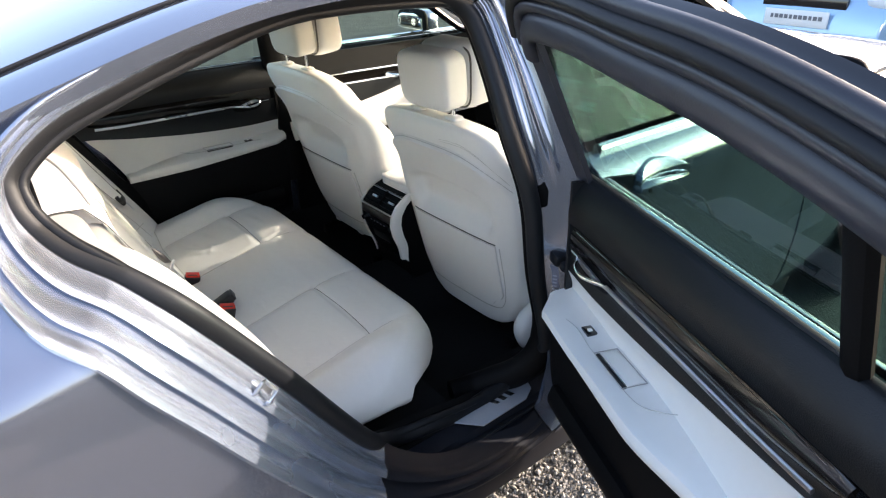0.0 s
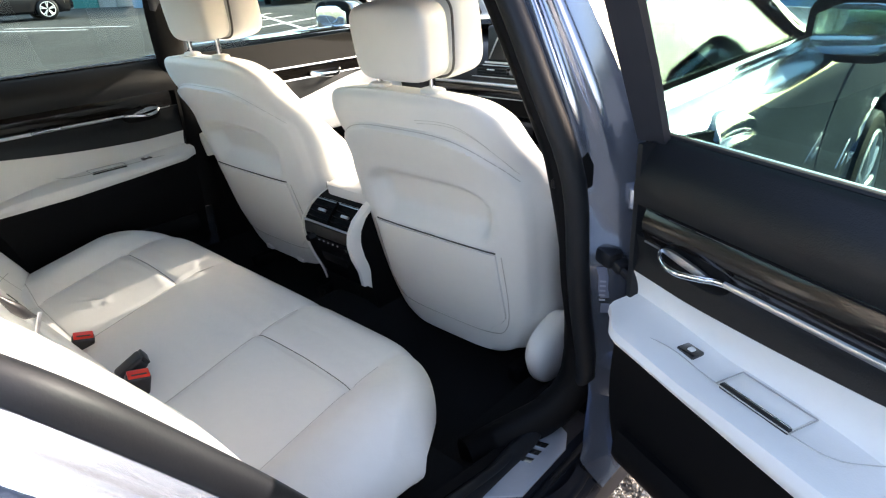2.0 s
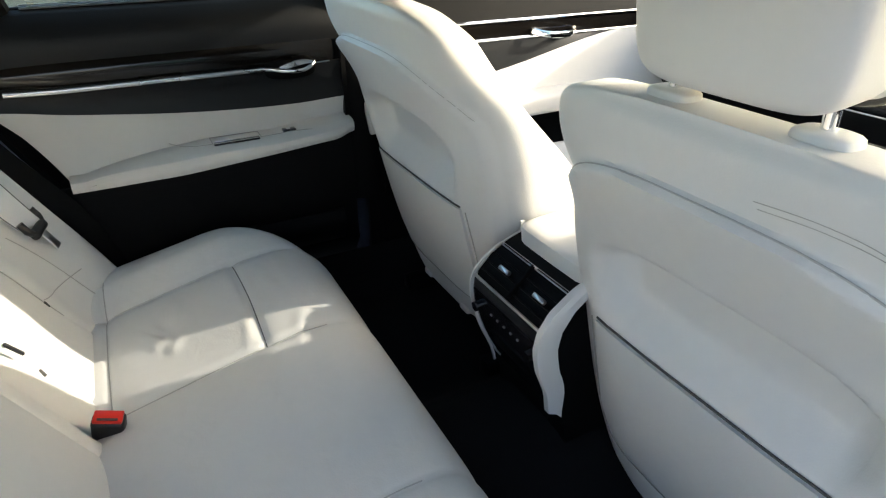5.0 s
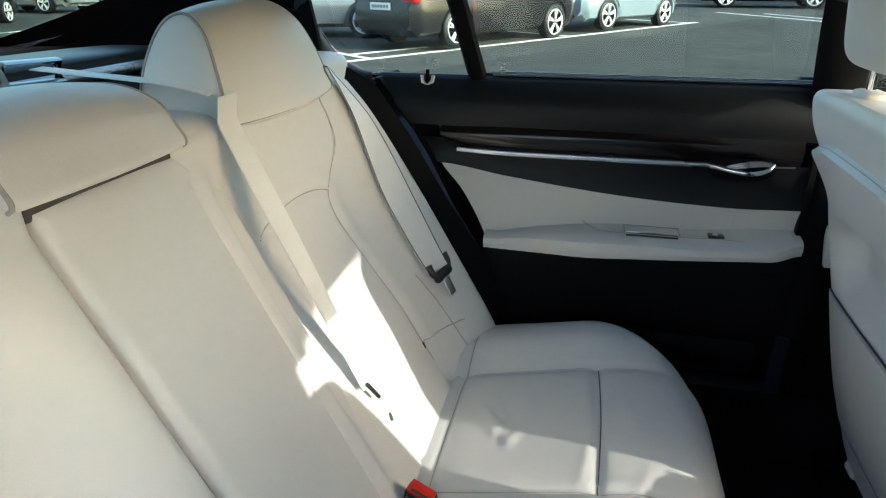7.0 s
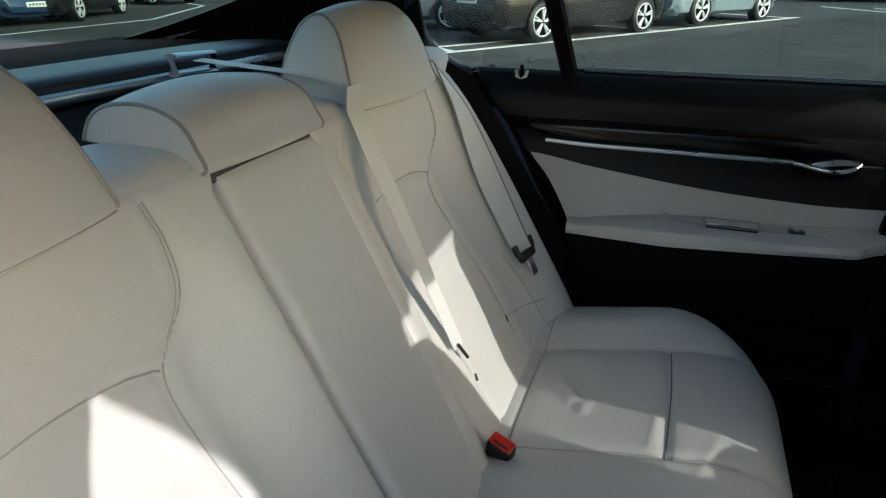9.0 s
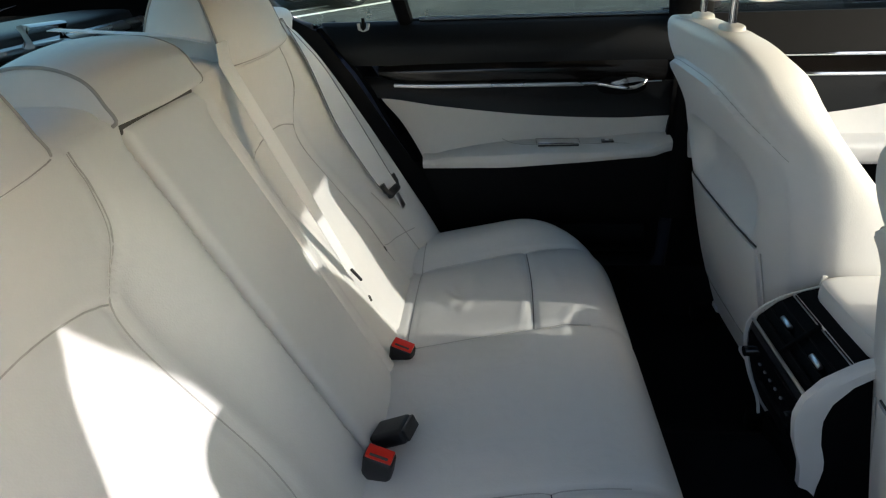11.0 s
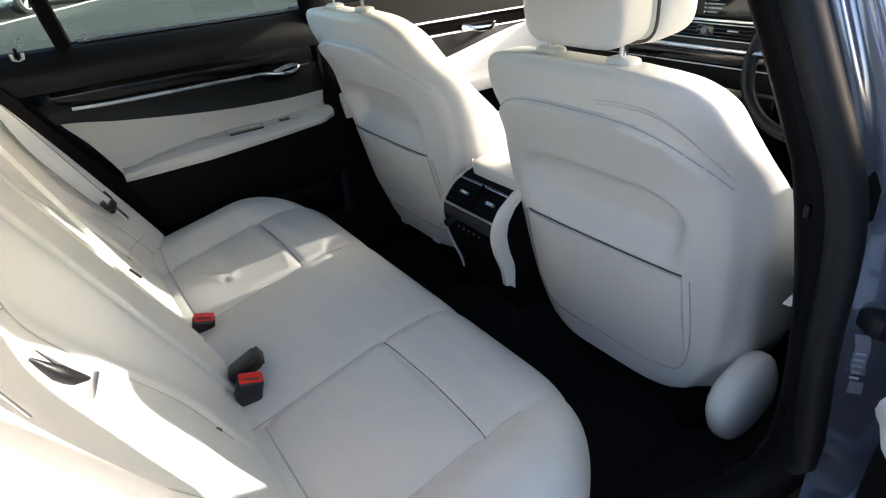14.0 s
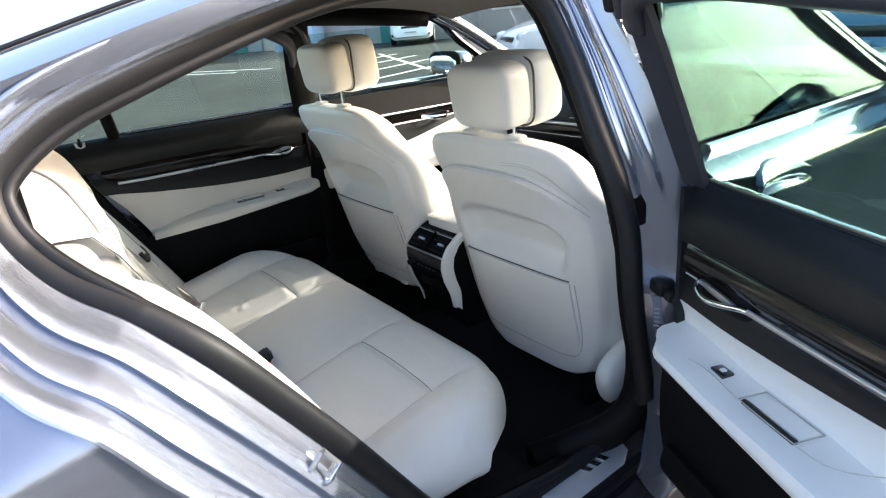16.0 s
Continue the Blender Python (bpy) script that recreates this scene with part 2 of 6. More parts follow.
def solid(bm, rows, depth):
    """A curved plate: rows of points thickened by the vector depth (or one vector a point)."""
    D = depth if callable(depth) else (lambda p: V(depth))
    rows = [[V(p) for p in r] for r in rows]
    back = [[p + D(p) for p in r] for r in rows]
    a = [[bm.verts.new(p) for p in r] for r in rows]
    b = [[bm.verts.new(p) for p in r] for r in back]
    nr, nc = len(a), len(a[0])
    for i in range(nr - 1):
        for j in range(nc - 1):
            bm.faces.new((a[i][j], a[i][j + 1], a[i + 1][j + 1], a[i + 1][j]))
            bm.faces.new((b[i][j], b[i + 1][j], b[i + 1][j + 1], b[i][j + 1]))
    for i in range(nr - 1):
        bm.faces.new((a[i][0], a[i + 1][0], b[i + 1][0], b[i][0]))
        bm.faces.new((a[i][-1], b[i][-1], b[i + 1][-1], a[i + 1][-1]))
    for j in range(nc - 1):
        bm.faces.new((a[0][j], b[0][j], b[0][j + 1], a[0][j + 1]))
        bm.faces.new((a[-1][j], a[-1][j + 1], b[-1][j + 1], b[-1][j]))


def thing(name, label, category, base=(0, 0, 0), group="", kind=""):
    ob = new(name)
    ob.empty_display_size = 0.1
    ob.location = base
    return tagged(ob, label, category, group, kind)


def mesh_of(name, bm, material, angle=40):
    bmesh.ops.recalc_face_normals(bm, faces=bm.faces)
    me = bpy.data.meshes.new(name)
    bm.to_mesh(me)
    bm.free()
    for p in me.polygons:
        p.use_smooth = True
    me.set_sharp_from_angle(angle=radians(angle))
    me.materials.append(material)
    return me


def part(name, bm, material, parent, label="", angle=40):
    """A bmesh in world places as one mesh object under a thing or a part."""
    ob = new(name, mesh_of(name, bm, material, angle))
    ob.parent = parent
    if parent.type == "EMPTY":
        ob.matrix_parent_inverse = parent.matrix_basis.inverted()
    if label:
        ob["label"] = label
    return ob


def alone(name, bm, material, label, category, kind="", group="", angle=40):
    return tagged(new(name, mesh_of(name, bm, material, angle)), label, category, group, kind)


def nb():
    return bmesh.new()

# ---- ground ----


def ground_mat(name, c1, c2, scale, stone):
    m = mat(name, c1, 0.95, var=0.0, spec=0.08)
    nt = m.node_tree
    b = nt.nodes["Principled BSDF"]
    tc, n1, n2, vo, cr, mx = (nt.nodes.new(k) for k in ("ShaderNodeTexCoord", "ShaderNodeTexNoise", "ShaderNodeTexNoise", "ShaderNodeTexVoronoi", "ShaderNodeValToRGB", "ShaderNodeMix"))
    n1.inputs["Scale"].default_value, n1.inputs["Detail"].default_value = scale, 8
    n2.inputs["Scale"].default_value, n2.inputs["Detail"].default_value = 0.35, 5
    vo.inputs["Scale"].default_value = stone
    cr.color_ramp.elements[0].position, cr.color_ramp.elements[0].color = 0.3, (*c1, 1)
    cr.color_ramp.elements[1].position, cr.color_ramp.elements[1].color = 0.72, (*c2, 1)
    mx.data_type, mx.blend_type = "RGBA", "MULTIPLY"
    mx.inputs["Factor"].default_value = 0.7
    bp = nt.nodes.new("ShaderNodeBump")
    bp.inputs["Strength"].default_value, bp.inputs["Distance"].default_value = 0.6, 0.01
    for n in (n1, n2, vo):
        nt.links.new(tc.outputs["Object"], n.inputs["Vector"])
    nt.links.new(n1.outputs[0], cr.inputs[0])
    nt.links.new(cr.outputs[0], mx.inputs[6])
    nt.links.new(n2.outputs[0], mx.inputs[7])
    nt.links.new(mx.outputs[2], b.inputs["Base Color"])
    nt.links.new(vo.outputs["Distance"], bp.inputs["Height"])
    nt.links.new(bp.outputs[0], b.inputs["Normal"])
    return m


ASPHALT = ground_mat("grey_asphalt", (0.105, 0.114, 0.108), (0.138, 0.147, 0.139), 2.6, 140)
GRAVEL = ground_mat("buff_gravel", (0.165, 0.155, 0.135), (0.31, 0.295, 0.262), 90, 90)


def ground_z(x, y):
    """The lot rises gently away from the car's left side and ahead of its nose."""
    return 0.018 * min(40.0, max(0.0, -x - 0.5)) + 0.30 * step(3.0, 5.2, y) * step(-6.5, -3.5, x) * step(60, 30, y)


ax = sorted({round(v, 2) for v in [-400, -200, -120, -80, -60, -41, -30, -20, -14, -10, -8, -6.5, -5.8, -5, -4.2, -3.5, -2, -0.5, 0.6, 2, 4, 8, 20, 60, 150, 400]})
ay = sorted({round(v, 2) for v in [-400, -200, -100, -50, -25, -12, -6, -2, 0, 1, 2, 3, 3.4, 3.8, 4.2, 4.6, 5.2, 6, 8, 12, 20, 30, 40, 50, 60, 120, 250, 400]})
bm = nb()
grid(bm, [[(x, y, ground_z(x, y)) for x in ax] for y in ay])
alone("ground", bm, ASPHALT, "grey asphalt of an open car park", "ground", "structure")
bm = nb()
solid(bm, [[(x, y, 0.006 + 0.004 * math.sin(7 * x + 3 * y)) for x in [0.45 + 0.2 * i for i in range(9)]] for y in [-3 + 0.5 * k for k in range(10)]], (0, 0, -0.03))
alone("gravel_ground", bm, GRAVEL, "buff gravel under the car's side", "gravel", "structure")

# ---- the car's shell ----
SILLTRIM = mat("dark_sill_plastic", (0.013, 0.014, 0.018), 0.5, spec=0.13, var=0.15, blotch=0.25, bump=0.04, bscale=60)
body = thing("car_body", "blue-grey metallic saloon car body with its rear door open", "car", (0, 0.9, 0))


def side_x(z):
    return 0.80 - 0.5 * max(0.0, z - 1.0) + 0.028 * step(0.52, 0.40, z)


# door opening of the right side: inner edge (y, z) and outer edge (y, z, x)
OPEN = [
    ((0.335, 0.50), (0.40, 0.47, 0.90)), ((0.282, 0.75), (0.36, 0.75, 0.915)), ((0.252, 0.95), (0.355, 0.98, 0.91)),
    ((0.231, 1.10), (0.326, 1.13, 0.83)), ((0.232, 1.25), (0.298, 1.27, 0.745)), ((0.212, 1.335), (0.264, 1.385, 0.70)),
    ((0.13, 1.353), (0.15, 1.41, 0.69)), ((-0.07, 1.355), (-0.07, 1.41, 0.69)), ((-0.20, 1.343), (-0.20, 1.395, 0.695)),
    ((-0.35, 1.304), (-0.37, 1.362, 0.71)), ((-0.47, 1.267), (-0.50, 1.325, 0.73)), ((-0.55, 1.238), (-0.59, 1.29, 0.755)),
    ((-0.605, 1.20), (-0.66, 1.235, 0.79)), ((-0.610, 1.17), (-0.685, 1.18, 0.83)), ((-0.598, 1.14), (-0.68, 1.12, 0.87)),
    ((-0.570, 1.105), (-0.655, 1.06, 0.905)), ((-0.520, 1.062), (-0.612, 1.015, 0.93)), ((-0.460, 1.00), (-0.575, 0.95, 0.935)),
    ((-0.395, 0.905), (-0.52, 0.86, 0.935)), ((-0.318, 0.785), (-0.46, 0.76, 0.935)), ((-0.225, 0.63), (-0.37, 0.62, 0.93)),
    ((-0.165, 0.545), (-0.28, 0.50, 0.915)), ((-0.095, 0.462), (-0.17, 0.40, 0.88)), ((0.0, 0.405), (0.0, 0.31, 0.86)),
    ((0.15, 0.372), (0.15, 0.285, 0.855)), ((0.27, 0.385), (0.31, 0.30, 0.86)),
]
NL = 130
inner = curve([(side_x(a[1]), a[0], a[1]) for a, e in OPEN], NL, True)
outer = curve([(e[2], e[0], e[1]) for a, e in OPEN], NL, True)


def ring(f, dx):
    """Points between the opening's inner and outer edge, set out by dx from the side's own slope."""
    out = []
    for a, e in zip(inner, outer):
        p = a.lerp(e, f)
        # the front pillar's face is nearly flat, the rear one ribbed
        out.append(V((a.x + (e.x - a.x) * f**1.6 + dx * (1 - 0.85 * step(0.12, 0.24, a.y)) * (1 - 0.7 * step(1.18, 1.28, a.z)), p.y, p.z)))
    return out


bm = nb()
rows = [ring(0.10, -0.02), ring(0.30, 0.0), ring(0.36, 0.002), ring(0.385, 0.010), ring(0.40, 0.016), ring(0.46, 0.020), ring(0.52, 0.018), ring(0.545, 0.010), ring(0.56, 0.004), ring(0.60, 0.004), ring(0.625, 0.014), ring(0.645, 0.020), ring(0.72, 0.026), ring(0.76, 0.024), ring(0.785, 0.014), ring(0.80, 0.010), ring(0.84, 0.011), ring(0.86, 0.018), ring(0.88, 0.021), ring(0.95, 0.017), ring(0.985, 0.008), ring(1.0, 0.0)]
low = next(i for i in range(NL // 2, NL) if outer[i].z < 0.47)
up_to = next(i for i in range(NL) if inner[i].z > 1.33)
grid(bm, [r[up_to: low + 1] for r in rows])
part("door_jamb", bm, PAINT_LIT, body, "glossy painted door jamb round the opening", 60)
bm = nb()


def pillar_edge(k, f):
    """The pillar's face, turned outwards beside the seal and back at its outer edge."""
    a, e = inner[k], outer[k]
    p = a.lerp(e, f)
    out = soft_table([(0.40, 0.895), (0.70, 0.906), (0.88, 0.898), (1.05, 0.858), (1.20, 0.790), (1.30, 0.738), (1.40, 0.700)], e.z)
    base = 0.805 - 0.5 * 0.13 * math.log(1 + math.exp((a.z - 1.02) / 0.13))
    # two pressed ridges run up the pillar above the belt line
    d = 0.0075 * (math.exp(-(((f - 0.40) / 0.075) ** 2)) + math.exp(-(((f - 0.66) / 0.06) ** 2))) * step(0.97, 1.12, e.z)
    return V((base + (out - base) * (0.35 * f + 0.65 * f * f) + d, p.y - 0.7 * d, p.z))


grid(bm, [[pillar_edge(k, f) for k in range(up_to + 1)] for f in [0.04 + 0.03 * i for i in range(33)]])
pillar = part("centre_pillar", bm, PAINT, body, "blue-grey painted pillar between the doors", 60)
bm = nb()
foot = next(i for i in range(low, NL) if inner[i].y > 0.262)
grid(bm, [r[low:foot + 1] for r in rows])
part("sill_jamb", bm, SILLTRIM, body, "dark ribbed plastic along the sill", 60)
# the painted pillar sweeps out into the sill
bm = nb()
ks = list(range(foot, NL)) + [0]
line = [[a.lerp(pillar_edge(k, f), step(0.0, 1.0, i / (len(ks) - 1))) + V((0.006, -0.006, 0.016)) * (1 - i / (len(ks) - 1)) for i, (k, a) in enumerate(zip(ks, ring(f, 0.0)[foot:] + ring(f, 0.0)[:1]))] for f in [0.04 + 0.06 * i for i in range(17)]]
grid(bm, line)
part("pillar_foot", bm, PAINT, body, "blue-grey painted foot of the pillar", 60)

bm = nb()
across = lambda a, e: V((0, e.y - a.y, e.z - a.z)).normalized()


def over_sill(p):
    """The seal climbs inboard over the sill, leaving the metal plate outside it."""
    return V((p.x - 0.100 * step(0.56, 0.42, p.z), p.y, p.z + 0.042 * step(0.46, 0.38, p.z)))


tube(bm, [over_sill(a) + across(a, e) * (0.024 - 0.015 * step(0.12, 0.22, a.y)) for a, e in zip(inner, outer)], 0.021, 0.019, 14, True, up=(1, 0, 0))
seal = part("door_seal", bm, RUBBER, body, "thick black rubber door seal", 80)
bm = nb()
tube(bm, [over_sill(a) + across(a, e) * (0.003 + 0.013 * step(0.0, -0.12, a.y) * step(1.12, 1.02, a.z)) + V((0.004, 0, 0)) for a, e in zip(inner, outer)], 0.009, 0.009, 10, True, up=(1, 0, 0))
part("seal_lip", bm, RUBBER, seal, "thin inner lip of the seal", 80)
bm = nb()
tuck = [across(a, e) * 0.013 * step(0.0, -0.12, a.y) * step(1.12, 1.02, a.z) for a, e in zip(inner, outer)]
grid(bm, [[over_sill(p) + w + V((-0.012, 0, 0)) for p, w in zip(ring(0.05, 0), tuck)], [over_sill(p) + w + V((-0.03, 0, 0)) for p, w in zip(ring(0.0, 0), tuck)]], True)
part("opening_trim", bm, BLACKSOFT, body, "black trim inside the door opening")

# roof, outer skin and its side rails
RZ = [(-1.75, 1.02), (-1.35, 1.085), (-0.95, 1.19), (-0.685, 1.27), (-0.59, 1.30), (-0.37, 1.362), (-0.20, 1.395), (0.0, 1.41), (0.3, 1.41), (0.6, 1.404), (0.85, 1.374), (0.98, 1.340)]
RX = [(-1.75, 0.80), (-1.35, 0.80), (-0.95, 0.775), (-0.685, 0.75), (-0.5, 0.73), (-0.2, 0.695), (0.0, 0.69), (0.3, 0.69), (0.6, 0.69), (0.85, 0.695), (0.98, 0.70)]


def roof_pt(x, y, drop=0.0):
    e = soft_table(RX, y)
    q = abs(x) / e
    return V((x, y, soft_table(RZ, y) + 0.055 * (1 - q**2.2) + 0.012 * (1 - q**8) - drop))


def roof_rows(y0, y1, n, w, drop=0.0, nx=40):
    return [[roof_pt(soft_table(RX, y) * w * (2 * i / nx - 1), y, drop) for i in range(nx + 1)] for y in [y0 + (y1 - y0) * k / n for k in range(n + 1)]]


bm = nb()
solid(bm, roof_rows(-0.62, 0.98, 40, 0.84), (0, 0, -0.02))
part("roof", bm, PAINT, body, "", 60)
for s in (1, -1):
    bm = nb()
    pts = [[roof_pt(s * soft_table(RX, y) * w, y) + V((0, 0, -0.004 if w < 0.86 else 0)) for w in (0.85, 0.88, 0.92, 0.96, 1.0)] for y in [-1.35 + 2.33 * k / 60 for k in range(61)]]
    solid(bm, pts, (0, 0, -0.025))
    part("roof_rail", bm, PAINT, body, "", 60)
for s in (1, -1):
    bm = nb()
    tube(bm, [roof_pt(s * soft_table(RX, y) * 0.848, y) + V((0, 0, 0.0)) for y in [-0.72 + 1.55 * k / 40 for k in range(41)]], 0.0035, 0.003, 6)
    part("roof_ditch_strip", bm, RUBBER, body)
bm = nb()
solid(bm, [[roof_pt(soft_table(RX, y) * 0.80 * (2 * i / 24 - 1), y, 0.055) for i in range(25)] for y in [-0.62 + 1.58 * k / 24 for k in range(25)]], (0, 0, -0.012))
part("headliner", bm, HEADLINE, body, "dark grey cloth headliner")
# rear window
bm = nb()
solid(bm, roof_rows(-1.46, -0.62, 17, 0.80, 0.004), (0, 0, -0.005))
part("rear_window", bm, GLASS_CLEAR, body, "curved rear window glass").visible_shadow = False

# right rear quarter
CUT = [(e[0], e[1], e[2]) for a, e in OPEN[13:23]]
cut = curve([(x, y, z) for y, z, x in CUT], 40)
QX = [(0.20, 0.86), (0.33, 0.90), (0.50, 0.935), (0.75, 0.935), (0.93, 0.938), (1.005, 0.945), (1.02, 0.935), (1.06, 0.908), (1.12, 0.87), (1.18, 0.83), (1.24, 0.79)]
bm = nb()
rows = []
for p in cut:
    row = []
    for k in range(25):
        f = k / 24
        y = p.y + (-1.9 - p.y) * f
        zt = soft_table(RZ, y) - 0.0
        z = p.z if p.z < 1.02 else 1.02 + (p.z - 1.02) * min(1.0, max(0.02, (zt - 1.0) / 0.20))
        x = soft_table(QX, p.z) * (1 - 0.06 * step(0.35, 1.0, f)) + (0.004 * math.sin(f * 9) if 0.9 < p.z < 1 else 0)
        x = p.x + (x - p.x) * min(1.0, f * 8)
        row.append(V((x, y, z)))
    rows.append(row)
grid(bm, rows)
part("rear_quarter_panel", bm, PAINT, body, "glossy rear quarter with a sharp shoulder crease", 50)
bm = nb()
grid(bm, [[V((-p.x, p.y, p.z)) for p in r] for r in rows])
part("rear_quarter_panel", bm, PAINT, body, "", 50)
# boot lid and tail panel
bm = nb()
solid(bm, [[V((0.80 * f, y, 1.060 - 0.045 * step(-1.46, -1.92, y) + 0.020 * (1 - f * f))) for f in [-1 + i / 12 for i in range(25)]] for y in [-1.475 - 0.475 * k / 10 for k in range(11)]], (0, 0, -0.02))
part("boot_lid", bm, PAINT, body, "", 60)
bm = nb()
solid(bm, [[V((0.86 * f, -1.93 + 0.03 * math.sin(6 * z) + 0.05 * f * f, z)) for f in [-1 + i / 12 for i in range(25)]] for z in [0.30 + 0.745 * k / 10 for k in range(11)]], (0, 0.02, 0))
part("tail_panel", bm, PAINT, body, "", 60)

# sill
bm = nb()
prof = [(0.725, 0.389), (0.745, 0.387), (0.785, 0.38), (0.797, 0.362), (0.81, 0.358), (0.818, 0.338), (0.83, 0.333), (0.836, 0.31), (0.846, 0.304), (0.85, 0.265), (0.84, 0.20), (0.78, 0.17)]
solid(bm, [[(x, y, z) for x, z in prof] for y in [-0.26 + 1.9 * k / 12 for k in range(13)]], (-0.006, 0, -0.006))
part("sill", bm, SILLTRIM, body, "ribbed dark sill under the door", 30)
bm = nb()
solid(bm, [[(x, y, z) for x, z in ((0.56, 0.335), (0.62, 0.352), (0.665, 0.385), (0.69, 0.405), (0.72, 0.41), (0.735, 0.392))] for y in [-0.30 + 1.9 * k / 12 for k in range(13)]], (0, 0, -0.02))
part("sill_carpet", bm, CARPET, body, "black carpet rising to the sill", 60)
for x, z in ((0.803, 0.364), (0.824, 0.339)):
    bm = nb()
    tube(bm, [(x, y, z) for y in (-0.20, 0.0, 0.3, 0.7, 1.2)], 0.008, 0.005, 8)
    part("sill_seal", bm, RUBBER, body)
bm = nb()
plate = [(0.740, 0.07), (0.743, 0.33), (0.775, 0.315), (0.797, 0.275), (0.80, 0.125)]
prism(bm, [(x, y, 0.392) for x, y in plate], (0, 0, 0.005), 0.0015)
sp = part("sill_plate", bm, mat("brushed_plate", (0.46, 0.49, 0.55), 0.42, metal=0.55, var=0.08, scale=120), body, "brushed metal sill plate with raised lettering")
bm = nb()
for k in range(3):
    prism(bm, [(0.744, 0.19 + 0.026 * k, 0.3975), (0.744, 0.205 + 0.026 * k, 0.3975), (0.766, 0.212 + 0.026 * k, 0.3975), (0.766, 0.197 + 0.026 * k, 0.3975)], (0, 0, 0.0012))
part("emblem", bm, CHROME, sp)
# striker on the jamb
bm = nb()
M = pose(0.835, -0.400, 0.812, 0, -12, 0) @ pose(0, 0, 0, 38, 0, 0) @ Matrix.Scale(0.8, 4)
box(bm, (0.005, 0.030, 0.050), M, 0.003)
tube(bm, [M @ V(p) for p in ((0, -0.012, 0.022), (0.03, -0.012, 0.022), (0.034, -0.006, 0.022), (0.034, 0.02, 0.022), (0.03, 0.024, 0.018), (0.034, 0.02, -0.014), (0.034, -0.006, -0.018), (0.03, -0.012, -0.018), (0, -0.012, -0.018))], 0.0036, None, 8)
for s in (1, -1):
    tube(bm, [M @ V((0.003, -0.012, 0.012 * s)), M @ V((0.009, -0.012, 0.012 * s))], 0.006, None, 8)
part("striker", bm, SATIN, body, "bare metal door striker")
# check strap, paper label and belt knob on the pillar between the doors
def pillar_pt(f, z):
    k = min(range(up_to + 1), key=lambda i: abs(inner[i].lerp(outer[i], f).z - z))
    p = pillar_edge(k, f)
    return V((p.x, p.y - 0.0025, z))


bm = nb()
box(bm, (0.040, 0.034, 0.030), pose(0.838, 0.318, 0.812, 0, 8, -20), 0.008)
box(bm, (0.024, 0.030, 0.020), pose(0.862, 0.318, 0.800, 0, 20, -20), 0.006)
tube(bm, [(0.858, 0.312, 0.800), (0.905, 0.298, 0.782)], 0.005, 0.007, 8)
part("check_strap", bm, RUBBER, body, "black rubber-booted check strap")
bm = nb()
solid(bm, [[pillar_pt(0.42 + 0.03 * i, z) for i in range(5)] for z in (0.695, 0.72, 0.745, 0.77, 0.79)], (0, 0.002, 0))
tag = part("label_plate", bm, mat("label_film", (0.15, 0.16, 0.21), 0.4, var=0.1, scale=60, blotch=0.2), body, "grey label with dim print")
bm = nb()
for k in range(5):
    p = pillar_pt(0.47, 0.762 - 0.009 * k)
    box(bm, (0.010, 0.001, 0.003), pose(p.x + 0.002, p.y - 0.001, p.z, 0, 0, 30), 0)
part("print_bar", bm, mat("label_print", (0.30, 0.31, 0.36), 0.6), tag)
bm = nb()
pad(bm, (0.757, 0.272, 0.938), (0.004, 0.005, 0.008), 0.6, None, 14, 10)
part("belt_knob", bm, BLACK, body)
for z in (0.918, 0.52):
    bm = nb()
    box(bm, (0.018, 0.03, 0.036), (0.872, 0.335, z), 0.004)
    part("hinge", bm, PAINT_LIT, body)

# floor pan and inside walls
bm = nb()
solid(bm, [[(x, y, 0.31 + 0.10 * math.exp(-((x / 0.16) ** 4)) + (0.09 * step(0.62, 0.72, abs(x)))) for x in [-0.74 + 1.48 * i / 40 for i in range(41)]] for y in (-0.5, 0.05, 0.3, 0.6, 1.2, 1.9)], (0, 0, -0.03))
part("floor_pan", bm, CARPET, body, "black carpeted floor")
bm = nb()
box(bm, (1.5, 0.05, 0.75), (0, 1.86, 0.66), 0.01)
part("bulkhead", bm, CARPET, body)
bm = nb()
box(bm, (1.5, 0.05, 0.70), (0, -0.80, 0.62), 0.01)
part("seat_bulkhead", bm, CARPET, body)
# cushion side filler between sill and seat
for s in (-1,):
    bm = nb()
    solid(bm, [[(s * 0.755, y, z) for z in (0.30, 0.42, 0.5)] for y in (-0.6, -0.2, 0.05)], (-s * 0.03, 0, 0))
    part("seat_side_trim", bm, CARPET, body)

# left side of the cabin: pillars, rails, shelf
bm = nb()
tube(bm, curve([(-0.745, 0.40, 0.55), (-0.755, 0.40, 0.85), (-0.75, 0.375, 1.04), (-0.69, 0.345, 1.20), (-0.63, 0.33, 1.34)], 16), 0.05, 0.022, 12, up=(1, 0, 0))
part("centre_pillar_trim", bm, BLACKSOFT, body)
bm = nb()
for dx in (0.0, 0.034):
    tube(bm, curve([(0.655, 0.14, 0.385), (0.69, 0.23, 0.40), (0.745, 0.318, 0.445), (0.770 + dx * 0.2, 0.368, 0.54), (0.772 + dx * 0.3, 0.354, 0.75), (0.750 + dx, 0.330, 0.95), (0.722 + dx, 0.325, 1.03), (0.668 + dx, 0.318, 1.15), (0.600 + dx, 0.305, 1.30), (0.555 + dx, 0.29, 1.37)], 28), 0.048, 0.034, 14, up=(1, 0, 0))
part("centre_pillar_trim", bm, BLACKSOFT, body)
